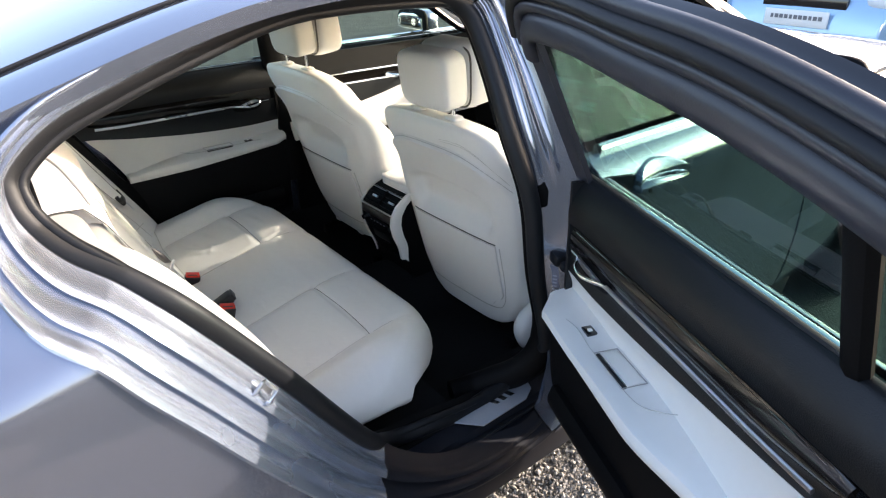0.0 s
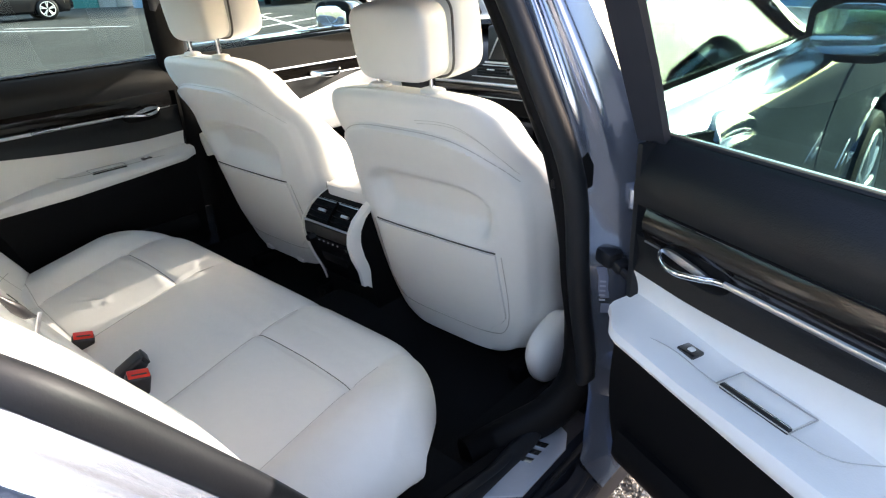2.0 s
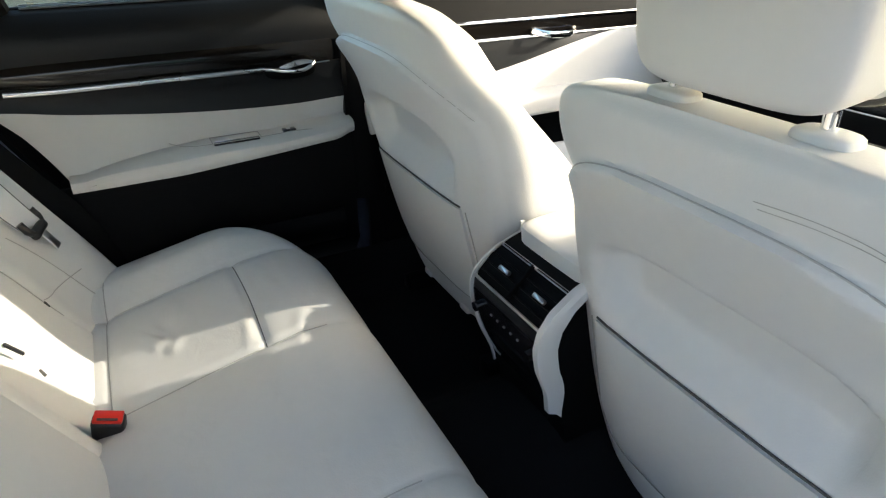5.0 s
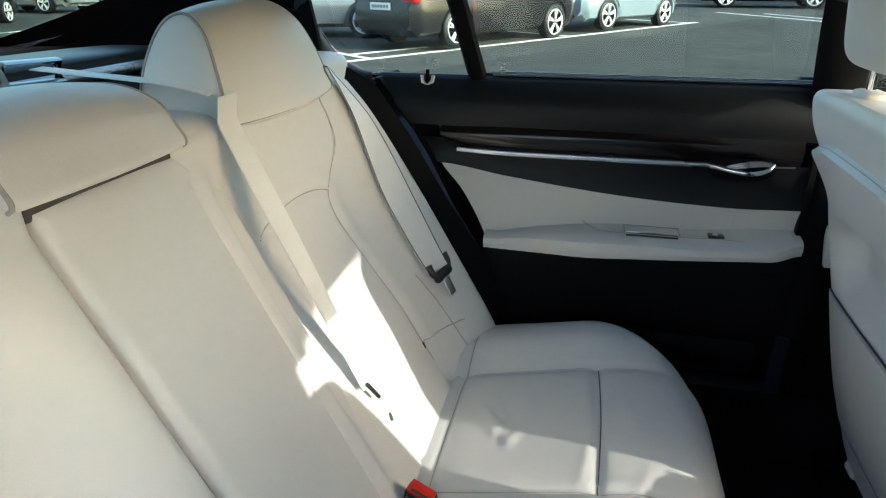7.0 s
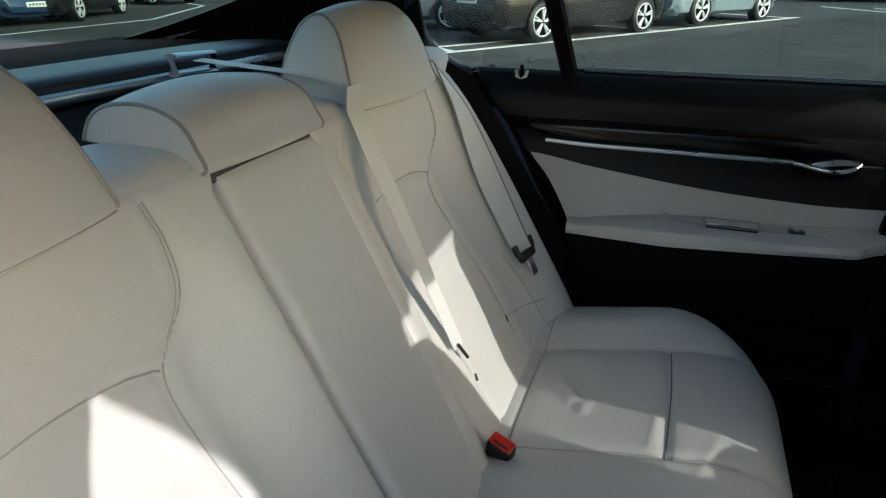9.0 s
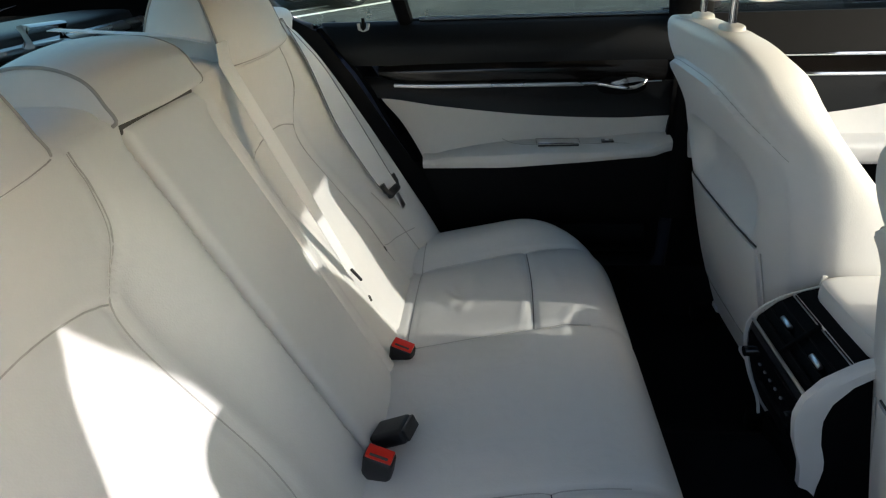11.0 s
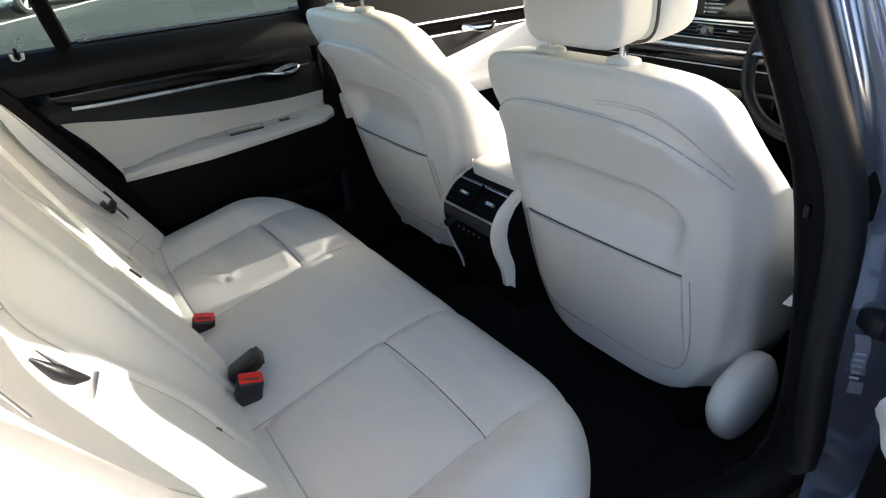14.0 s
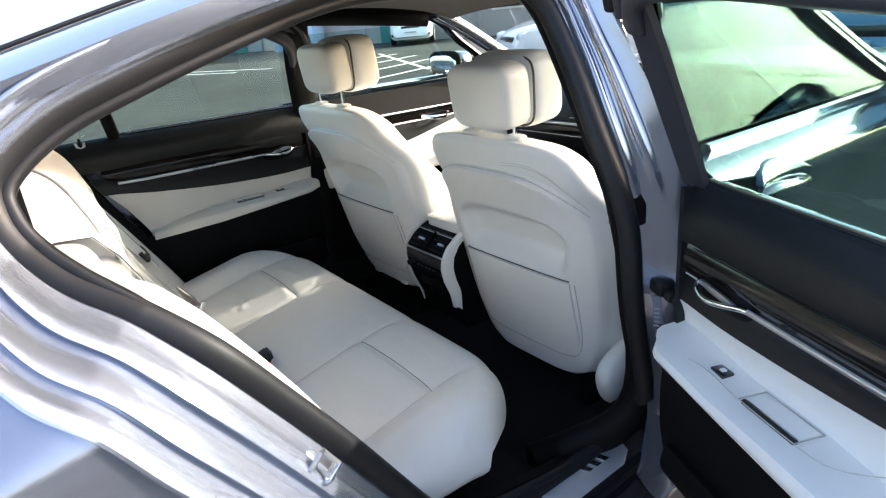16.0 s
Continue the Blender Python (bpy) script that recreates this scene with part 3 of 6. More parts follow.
for s in (-1, 1):
    bm = nb()
    solid(bm, [[V((s * (0.765 - 0.42 * max(0, z - 1.04)), y, z)) for y, z in (((-0.505, 1.03), (-0.565, 1.058), (-0.612, 1.10), (-0.634, 1.15)) if s < 0 else ((-0.63, 1.20),)) + ((-0.638, 1.20), (-0.54, 1.262), (-0.30, 1.315))], [V((s * (0.70 - 0.3 * max(0, z - 1.04)), y, z)) for y, z in (((-0.60, 0.98), (-0.72, 1.04), (-0.80, 1.08), (-0.85, 1.12)) if s < 0 else ((-0.85, 1.12),)) + ((-0.85, 1.17), (-0.62, 1.30), (-0.30, 1.37))]], (-s * 0.012, 0, 0))
    part("rear_pillar_trim", bm, BLACKSOFT, body)
    if s < 0:
        bm = nb()
        solid(bm, [[(-0.72, -0.18, 0.40), (-0.715, -0.20, 0.56), (-0.70, -0.25, 0.68), (-0.70, -0.33, 0.80), (-0.705, -0.41, 0.93), (-0.71, -0.49, 1.04), (-0.70, -0.60, 1.10)], [(-0.66, -0.24, 0.40), (-0.66, -0.26, 0.56), (-0.65, -0.33, 0.68), (-0.65, -0.42, 0.80), (-0.645, -0.50, 0.93), (-0.64, -0.60, 1.03), (-0.62, -0.70, 1.08)]], (-0.02, -0.02, 0))
        part("seat_edge_trim", bm, BLACKSOFT, body)
        bm = nb()
        tube(bm, curve([(-0.625, 0.88, 1.315), (-0.625, 0.6, 1.34), (-0.625, 0.3, 1.36), (-0.625, 0.0, 1.365), (-0.63, -0.2, 1.345), (-0.64, -0.4, 1.29), (-0.66, -0.55, 1.24)], 24), 0.022, 0.03, 10)
        part("roof_rail_trim", bm, BLACKSOFT, body)
    bm = nb()
    tube(bm, curve([(s * 0.642, 0.94, 1.338), (s * 0.68, 1.14, 1.250), (s * 0.72, 1.38, 1.125), (s * 0.76, 1.62, 1.02)], 16), 0.032, 0.03, 10)
    part("windscreen_pillar", bm, PAINT, body)
# black lining of the rear pillars down to the shelf
for s in (-1, 1):
    bm = nb()
    rows = []
    for k in range(9):
        y = -0.60 - 0.86 * k / 8
        top = roof_pt(s * soft_table(RX, y) * 0.795, y, 0.010)
        foot = V((s * 0.715, y, 1.07))
        rows.append([foot.lerp(top, f) + V((s * 0.02 * math.sin(math.pi * f), 0, 0)) for f in (0, 0.25, 0.5, 0.75, 1)])
    solid(bm, rows, (s * 0.012, 0, 0))
    part("rear_pillar_lining", bm, BLACKSOFT, body)
bm = nb()
solid(bm, [[(x, y, 1.075 + 0.02 * step(-0.75, -1.0, y)) for x in (-0.70, -0.35, 0, 0.35, 0.70)] for y in (-0.62, -0.80, -1.0, -1.32, -1.47)], (0, 0, -0.02))
part("parcel_shelf", bm, CARPET, body, "black cloth parcel shelf")

# windscreen, bonnet, front wings
bm = nb()
solid(bm, [[(x, 0.96 + 0.72 * f - 0.14 * (x / 0.7) ** 2 * f, 1.385 - 0.34 * f - 0.05 * (x / 0.7) ** 2 * (1 - f)) for x in [-0.70 + 1.4 * i / 16 for i in range(17)]] for f in [k / 8 for k in range(9)]], (0, 0, -0.005))
part("windscreen", bm, GLASS_SCREEN, body, "large faintly green windscreen")


def bonnet_z(y):
    return 1.02 - 0.16 * step(2.0, 3.3, y) ** 1.6


FX = [(0.25, 0.84), (0.33, 0.872), (0.50, 0.895), (0.70, 0.897), (0.85, 0.912), (0.95, 0.932), (0.995, 0.945), (1.008, 0.938), (1.03, 0.912), (1.055, 0.878)]
for s in (1, -1):
    bm = nb()
    rows = []
    for k in range(33):
        y = 1.47 + 1.75 * k / 32
        top = bonnet_z(y) - 0.005
        row = []
        for i in range(22):
            z = 0.27 + (top - 0.27) * (i / 21)
            q = (z - 0.27) / (top - 0.27)
            x = soft_table(FX, 0.27 + 0.76 * q) * (1 - 0.12 * step(2.5, 3.3, y) ** 2)
            r = math.hypot(y - 2.33, z - 0.34)
            if r < 0.40:
                k2 = 0.40 / max(r, 0.05)
                z2 = 0.34 + (z - 0.34) * k2
                if z >= 0.34 - 0.02:
                    z = min(z2, top)
                    z = max(z, 0.34 + math.sqrt(max(0.0, 0.16 - (y - 2.33) ** 2)))
                else:
                    z = 0.34 + math.sqrt(max(0.0, 0.16 - (y - 2.33) ** 2))
                x += 0.012
            row.append(V((s * x, y, z)))
        rows.append(row)
    solid(bm, rows, (-s * 0.02, 0, 0))
    part("front_wing", bm, PAINT, body, "", 50)
bm = nb()
solid(bm, [[(0.90 * f * (1 - 0.12 * step(2.5, 3.3, y) ** 2), y, bonnet_z(y) + 0.01 + 0.045 * (1 - f * f) + 0.008 * (abs(f) > 0.5)) for f in [-1 + i / 12 for i in range(25)]] for y in [1.58 + 1.62 * k / 16 for k in range(17)]], (0, 0, -0.02))
part("bonnet", bm, PAINT, body, "", 60)
bm = nb()
solid(bm, [[V((0.80 * f, 3.215 + 0.05 * math.sin(math.pi * (z - 0.25) / 0.62) - 0.06 * f * f, z)) for f in [-1 + i / 12 for i in range(25)]] for z in [0.25 + 0.615 * k / 8 for k in range(9)]], (0, -0.02, 0))
part("nose_panel", bm, PAINT, body, "", 60)


ALLOY = mat("silver_alloy", (0.72, 0.73, 0.74), 0.3, metal=0.5, var=0.04)


def wheel(parent, x, y, r=0.34, s=1, spokes=10):
    bm = nb()
    rows = []
    for k in range(48):
        a = 2 * math.pi * k / 48
        c, d = math.cos(a), math.sin(a)
        rows.append([V((x + s * w, y + c * q, r + d * q)) for w, q in ((-0.20, r * 0.74), (-0.20, r * 0.95), (-0.17, r), (-0.05, r), (-0.012, r * 0.965), (0.0, r * 0.86), (-0.008, r * 0.76), (-0.03, r * 0.73))])
    rows.append(rows[0])
    grid(bm, rows)
    w = part("wheel", bm, RUBBER, parent, "tyre on a multi-spoke alloy rim", 50)
    bm = nb()
    pts = [V((x - s * 0.012, y + math.cos(2 * math.pi * k / 40) * r * 0.74, r + math.sin(2 * math.pi * k / 40) * r * 0.74)) for k in range(40)]
    tube(bm, pts, 0.012, 0.014, 8, True, up=(1, 0, 0))
    for k in range(spokes):
        a = 2 * math.pi * k / spokes
        c, d = math.cos(a), math.sin(a)
        tube(bm, [(x - s * 0.02, y + c * 0.05, r + d * 0.05), (x - s * 0.012, y + c * r * 0.4, r + d * r * 0.4), (x - s * 0.016, y + c * r * 0.74, r + d * r * 0.74)], 0.021, 0.012, 6, up=(1, 0, 0))
    pad(bm, (x - s * 0.022, y, r), (0.015, 0.065, 0.065), 0.7, None, 16, 8)
    part("rim", bm, ALLOY, w, "silver alloy rim")
    bm = nb()
    tube(bm, [(x - s * 0.09, y, r), (x - s * 0.085, y, r)], r * 0.68, None, 32)
    part("brake_disc", bm, RUBBER, w)
    return w


for s in (1, -1):
    wheel(body, s * 0.925, 2.33, 0.34, s)
    wheel(body, s * 0.925, -0.68, 0.34, s)
# side indicator on the front wing
bm = nb()
box(bm, (0.006, 0.15, 0.014), pose(0.935, 1.62, 0.68, 24, 0, 0), 0.003)
box(bm, (0.006, 0.06, 0.010), pose(0.935, 1.66, 0.655, 24, 0, 0), 0.003)
part("side_repeater", bm, CHROME, body)

# ---- doors ----
# Each door is laid out in its own terms: u runs back along the belt from the hinge, n points into the cabin, z up.


def strip(bm, to, z0, z1, u0, u1, n0, n1, nu=24, nz=8, bulge=0.0, thick=0.012):
    """A curved panel between the heights z0(u) and z1(u), from u0 to the rear edge u1(z)."""
    f = lambda w: w if callable(w) else (lambda q: w)
    z0, z1, u1 = f(z0), f(z1), f(u1)
    rows = []
    for j in range(nz + 1):
        b = j / nz
        row = []
        for i in range(nu + 1):
            a = i / nu
            zz = 0.5 * (z0(u0 + 0.3) + z1(u0 + 0.3))
            u = u0 + (u1(zz) - u0) * a
            z = z0(u) + (z1(u) - z0(u)) * b
            u = u0 + (u1(z) - u0) * a
            z = z0(u) + (z1(u) - z0(u)) * b
            n = (n0 if not callable(n0) else n0(u)) * (1 - b) + (n1 if not callable(n1) else n1(u)) * b + bulge * math.sin(math.pi * b)
            row.append(to(u, n, z))
        rows.append(row)
    inward = to(0.3, -thick, 0.8) - to(0.3, 0, 0.8)
    solid(bm, rows, inward)


REAR_EDGE = [(0.30, 0.56), (0.45, 0.575), (0.54, 0.585), (0.66, 0.615), (0.785, 0.69), (0.926, 0.765), (1.036, 0.85), (1.06, 0.86)]
CARD_EDGE = [(0.66, 0.60), (0.69, 0.612), (0.738, 0.632), (0.811, 0.675), (0.887, 0.728)]
CARD_TOP = [(0.0, 0.822), (0.14, 0.818), (0.35, 0.828), (0.575, 0.853), (0.735, 0.875)]
ARM_TOP = [(0.0, 0.778), (0.13, 0.782), (0.24, 0.786), (0.40, 0.782), (0.565, 0.762), (0.63, 0.742)]
ARM_LOW = [(0.0, 0.748), (0.23, 0.733), (0.445, 0.718), (0.61, 0.705)]
edge = lambda z: soft_table(REAR_EDGE, z)
card_edge = lambda z: soft_table(CARD_EDGE, z)
WIN_TOP = [(0.01, 1.312), (0.10, 1.343), (0.22, 1.340), (0.39, 1.323), (0.525, 1.310), (0.64, 1.288), (0.76, 1.253), (0.84, 1.213), (0.89, 1.175)]


WIN_TOP_SHUT = [(0.03, 1.285), (0.12, 1.315), (0.22, 1.325), (0.435, 1.318), (0.565, 1.302), (0.70, 1.278), (0.80, 1.254), (0.90, 1.228), (0.965, 1.205)]
QUARTER_SHUT = [(1.045, 0.885), (1.06, 0.918), (1.10, 0.958), (1.15, 0.980), (1.21, 0.985)]


def lean(z):
    return 0.50 * max(0.0, z - 1.04)


SKIN = [(0.27, 0.09), (0.40, 0.125), (0.55, 0.145), (0.75, 0.14), (0.90, 0.14), (0.96, 0.13), (1.0, 0.095), (1.045, 0.045)]


# black frame; the slate cast of reflected sky is put into its base colour
FRAMEBLK = mat("black_frame_sky_cast", (0.020, 0.022, 0.030), 0.4, var=0.12, bump=0.1, bscale=300, blotch=0.15)
DIMGLASS = mat("etched_glass", (0.45, 0.50, 0.47), 0.8)


def rear_door(name, to, label, is_open):
    """A rear door's inner side with its trim, arm rest, glass and frame."""
    d = thing(name, label, "car door", to(0.2, 0.0, 0.30))
    bm = nb()
    strip(bm, to, 0.955, 1.052, 0.005, edge, 0.036, 0.004, 30, 10, 0.014)
    part("upper_panel", bm, BLACK, d, "black stitched upper door panel", 60)
    bm = nb()
    tip = [(0.55, 0.0), (0.70, 0.012), (0.735, 0.024)]
    strip(bm, to, lambda u: 0.908 + soft_table(tip, u), lambda u: 0.957 - 0.25 * soft_table(tip, u), 0.035, 0.722, 0.036, 0.037, 30, 4, 0.008)
    part("trim_strip", bm, WOOD, d, "dark lacquered veneer strip")
    bm = nb()
    tube(bm, [to(u, 0.046, 0.905 + 0.4 * soft_table(tip, u)) for u in [0.193 + 0.492 * k / 18 for k in range(19)]], 0.0048, 0.0034, 8, up=to(0, 1, 0) - to(0, 0, 0))
    tube(bm, [to(u, 0.045, 0.909 - 0.03 * (u - 0.05)) for u in (0.045, 0.065, 0.088)], 0.0016, 0.0016, 6)
    part("trim_line", bm, SATIN, d, "slim satin metal line under the veneer")
    if is_open:
        bm = nb()
        tube(bm, [to(u, 0.044, 0.9575 - 0.25 * soft_table(tip, u)) for u in [0.06 + 0.63 * k / 18 for k in range(19)]], 0.0010, 0.0010, 6)
        part("veneer_edge", bm, GLOSSBLK, d, "glossy edge along the veneer")

    bm = nb()
    strip(bm, to, lambda u: soft_table(CARD_TOP, u), lambda u: 0.907 + 0.02 * step(0.6, 0.74, u), 0.005, lambda z: edge(z) - 0.005, 0.032, 0.034, 30, 6, -0.006)
    part("mid_panel", bm, BLACK, d)
    bm = nb()
    strip(bm, to, lambda u: soft_table(ARM_TOP, u) - 0.034, lambda u: soft_table(CARD_TOP, u), 0.012, card_edge, lambda u: 0.028 + 0.01 * step(0.3, 0.6, u), 0.033, 36, 10, -0.010)
    part("door_card", bm, LEATHER, d, "cream leather door card", 60)
    # arm rest: a shelf that swells from the card
    bm = nb()
    rows = []
    for i in range(41):
        u = 0.006 + (0.622 - 0.006) * i / 40
        w = 0.096 * (1 - 0.50 * step(0.38, 0.62, u)) * (1 - 0.45 * step(0.07, 0.0, u))
        zt, zl = soft_table(ARM_TOP, u) - 0.006 - 0.018 * step(0.0, 0.1, u), soft_table(ARM_LOW, u) - 0.004
        zt = max(zt, zl + 0.03)
        row = [(0.0, zt + 0.004), (0.3 * w, zt), (0.8 * w, zt - 0.003), (0.95 * w, zt - 0.008), (w, zt - 0.02), (w, zl + 0.012), (0.93 * w, zl), (0.6 * w, zl - 0.004), (0.0, zl - 0.004)]
        rows.append([to(u, 0.018 + n, z) for n, z in row])
    grid(bm, rows, True, True)
    arm = part("arm_rest", bm, LEATHER, d, "cream leather arm rest", 35)
    zt = 0.762
    bm = nb()
    tube(bm, curve([to(0.062, 0.10, zt - 0.012), to(0.10, 0.082, zt + 0.003), to(0.15, 0.072, zt + 0.0045), to(0.22, 0.078, zt + 0.0045), to(0.34, 0.078, zt + 0.004), to(0.385, 0.07, zt + 0.004), to(0.41, 0.04, zt + 0.003), to(0.42, 0.024, zt + 0.004)], 30), 0.0008, 0.0008, 6)
    part("stitch_line", bm, THREAD, arm)
    du, dn = to(1, 0, 0) - to(0, 0, 0), to(0, 1, 0) - to(0, 0, 0)
    M = Matrix(((du.x, dn.x, 0, 0), (du.y, dn.y, 0, 0), (0, 0, 1, 0), (0, 0, 0, 1)))
    at = lambda u, n, z: Matrix.Translation(to(u, n, z)) @ M
    bm = nb()
    box(bm, (0.030, 0.022, 0.008), at(0.160, 0.052, zt + 0.002), 0.002)
    sw = part("window_switch", bm, GLOSSBLK, d, "black window switch")
    bm = nb()
    box(bm, (0.009, 0.009, 0.004), at(0.162, 0.052, zt + 0.0065), 0.0015)
    part("switch_mark", bm, WHITEMARK, sw)
    bm = nb()
    box(bm, (0.100, 0.036, 0.008), at(0.282, 0.048, zt - 0.0005), 0.002)
    ash = part("ashtray_lid", bm, PLASTIC_W, d, "cream ashtray lid with a metal lip")
    bm = nb()
    box(bm, (0.100, 0.009, 0.008), at(0.282, 0.0710, zt + 0.0005), 0.002)
    part("ashtray_slot", bm, BUCKLE, ash, "dark slot of the ashtray lid")
    bm = nb()
    box(bm, (0.098, 0.0035, 0.009), at(0.282, 0.0685, zt + 0.0010), 0.0015)
    part("ashtray_lip", bm, CHROME, ash)
    bm = nb()
    for a, b in (((0.229, 0.029), (0.335, 0.029)), ((0.335, 0.029), (0.335, 0.076)), ((0.229, 0.076), (0.229, 0.029))):
        tube(bm, [to(a[0], a[1], zt + 0.0035), to(b[0], b[1], zt + 0.0035)], 0.001, 0.001, 6)
    part("ashtray_gap", bm, PIPING, ash)
    # lower panel with a bin
    bm = nb()
    strip(bm, to, 0.445, lambda u: soft_table(ARM_LOW, u) + 0.005, 0.01, edge, 0.036, 0.05, 24, 10, 0.018)
    part("lower_panel", bm, BLACKSOFT, d, "black lower door panel")
    bm = nb()
    strip(bm, to, 0.455, lambda u: 0.545 - 0.04 * step(0.35, 0.55, u), 0.05, 0.53, 0.05, 0.07, 20, 6, 0.02, 0.02)
    part("door_bin", bm, BLACKSOFT, d)
    # pull handle with its bowl
    bm = nb()
    pad(bm, to(0.135, 0.036, 0.900), (0.060, 0.008, 0.024), 0.7, M, 28, 12)
    part("handle_bowl", bm, BLACKSOFT, d)
    bm = nb()
    tube(bm, curve([to(0.080, 0.046, 0.911), to(0.090, 0.058, 0.906), to(0.108, 0.066, 0.901), to(0.132, 0.066, 0.899), to(0.158, 0.058, 0.901), to(0.180, 0.049, 0.904), to(0.195, 0.046, 0.905)], 24), 0.0030, 0.0045, 10)
    grip = part("inner_handle", bm, CHROME, d, "chrome inner door handle")
    # the pull blade above the crescent
    bm = nb()
    blade = curve([to(0.082, 0.050, 0.911), to(0.105, 0.056, 0.914), to(0.130, 0.057, 0.911), to(0.158, 0.052, 0.904), to(0.170, 0.048, 0.900)], 20)
    solid(bm, [[p + V((0, 0, 0.0005 + 0.0065 * math.sin(math.pi * k / 20) ** 0.7)), p, p - V((0, 0, 0.0005 + 0.004 * math.sin(math.pi * k / 20) ** 0.7))] for k, p in enumerate(blade)], to(0, -0.005, 0) - to(0, 0, 0))
    part("pull_blade", bm, SATIN, grip, "flat satin pull blade")
    # seal lip and metal line along the glass
    bm = nb()
    tube(bm, [to(0.01 + 0.63 * k / 8, -0.004, 1.053) for k in range(9)], 0.006, 0.005, 8)
    part("belt_seal", bm, RUBBER, d)
    bm = nb()
    tube(bm, [to(0.012 + 0.63 * k / 8, -0.016, 1.050) for k in range(9)], 0.007, 0.006, 8)
    part("belt_moulding", bm, CHROME, d, "bright metal belt moulding")
    bm = nb()
    tube(bm, [to(0.743, 0.010, 1.050), to(0.745, 0.014, 1.037), to(0.755, 0.015, 1.031), to(0.765, 0.014, 1.037), to(0.767, 0.010, 1.050)], 0.0042, 0.0042, 8)
    hook = part("blind_hook", bm, WHITEMARK, d, "small white blind hook")
    bm = nb()
    tube(bm, [to(0.755, 0.014, 1.034), to(0.755, 0.011, 1.062)], 0.004, 0.004, 8)
    part("hook_pin", bm, BLACKSOFT, hook, "black pin of the blind hook")
    if not is_open:
        for z, r in ((1.0545, 0.0019), (1.0600, 0.0013)):
            bm = nb()
            tube(bm, [to(u, 0.004 - 0.002 * (z > 1.055), z) for u in [0.02 + 0.60 * k / 12 for k in range(13)]], r, r, 6)
            part("belt_line", bm, SATIN, d)
    # glass
    wt = WIN_TOP if is_open else WIN_TOP_SHUT
    top = lambda u: soft_table(wt, u)
    to2 = lambda u, n, z: to(u, n + lean(z), z)
    bm = nb()
    strip(bm, to2, 1.045, lambda u: top(u) + 0.01, -0.01, 0.645, -0.020, -0.020, 16, 8, 0.0, 0.004)
    part("window_glass", bm, GLASS_DIM if is_open else GLASS, d, "green-tinted window glass").visible_shadow = False
    bm = nb()
    strip(bm, to2, 1.045, lambda u: top(u) + 0.01, 0.655, (lambda z: 0.87 + 0.25 * max(0, z - 1.05)) if is_open else (lambda z: soft_table(QUARTER_SHUT, z)), -0.020, -0.020, 8, 6, 0.0, 0.004)
    part("quarter_glass", bm, GLASS_DIM if is_open else GLASS, d, "small fixed quarter glass").visible_shadow = False
    if not is_open:
        for u, z in ((0.60, 1.075), (0.74, 1.08)):
            bm = nb()
            for k in range(4):
                box(bm, (0.003 * (2 + k % 3), 0.001, 0.0025), at(u + 0.002 * (k % 2), -0.0165 + lean(z), z - 0.006 * k), 0)
            part("glass_mark", bm, DIMGLASS, d, "small etched marks")
    bm = nb()
    tube(bm, [to2(0.652 + 0.05 * k / 6, -0.006, 1.045 + (0.25) * k / 6) for k in range(7)], 0.019, 0.014, 8, up=to(0, 1, 0) - to(0, 0, 0))
    part("window_divider", bm, BLACKSOFT, d)
    # frame round the glass: ribs of trim, rubber and paint
    loop = ([(-0.012, 1.05), (0.004, 1.12), (0.018, 1.20), (0.032, 1.302), (0.076, 1.348)] if is_open else [(0.012, 1.05), (0.030, 1.12), (0.045, 1.20), (0.058, 1.262), (0.10, 1.298)]) + [(u, z + 0.012) for u, z in wt[2:]] + ([(0.925, 1.115), (0.905, 1.075), (0.865, 1.045)] if is_open else [(0.997, 1.175), (0.990, 1.14), (0.966, 1.088), (0.925, 1.047), (0.885, 1.036)])
    up = to(0, 1, 0) - to(0, 0, 0)
    for nm, off, n, rx, rz, material in (("frame_trim", 0.008, 0.004, 0.026, 0.017, FRAMEBLK), ("frame_rib", 0.040, -0.002, 0.011, 0.016, FRAMEBLK), ("frame_seal", 0.060, 0.0, 0.012, 0.017, RUBBER), ("frame_flange", 0.078, -0.012, 0.013, 0.012, FRAMEBLK), ("frame_skin", 0.045, -0.040, 0.044, 0.018, GLOSSBLK)):
        pts = []
        # on the open door the ribs end at the post
        cl = curve([(u, z, 0) for u, z in (loop[3:] if is_open else loop)], 60)
        for k, p in enumerate(cl):
            t = cl[min(k + 1, 60)] - cl[max(k - 1, 0)]
            t.normalize()
            pts.append(to2(p.x - t.y * off, n, p.y + t.x * off))
        bm = nb()
        tube(bm, pts, rx, rz, 10, up=up)
        part(nm, bm, material, d, "", 60)
    bm = nb()
    prism(bm, [to2(u, -0.004, z) for u, z in ((-0.030, 1.040), (0.030, 1.045), (0.050, 1.14), (0.068, 1.26), (0.078, 1.36), (0.020, 1.365), (-0.005, 1.20))], to(0, 0.012, 0) - to(0, 0, 0))
    part("frame_post", bm, FRAMEBLK, d, "black post at the front of the window")
    # outer skin
    bm = nb()
    rows = []
    for j in range(19):
        z = 0.27 + 0.775 * j / 18
        out = soft_table(SKIN, z)
        rows.append([to(-0.03 + (edge(z) + 0.10 - (-0.03)) * i / 20, -out, z) for i in range(21)])
    solid(bm, rows, to(0, 0.008, 0) - to(0, 0, 0))
    part("outer_skin", bm, PAINT, d, "blue-grey metallic outer skin", 50)
    bm = nb()
    ez = [0.30 + 0.745 * k / 14 for k in range(15)]
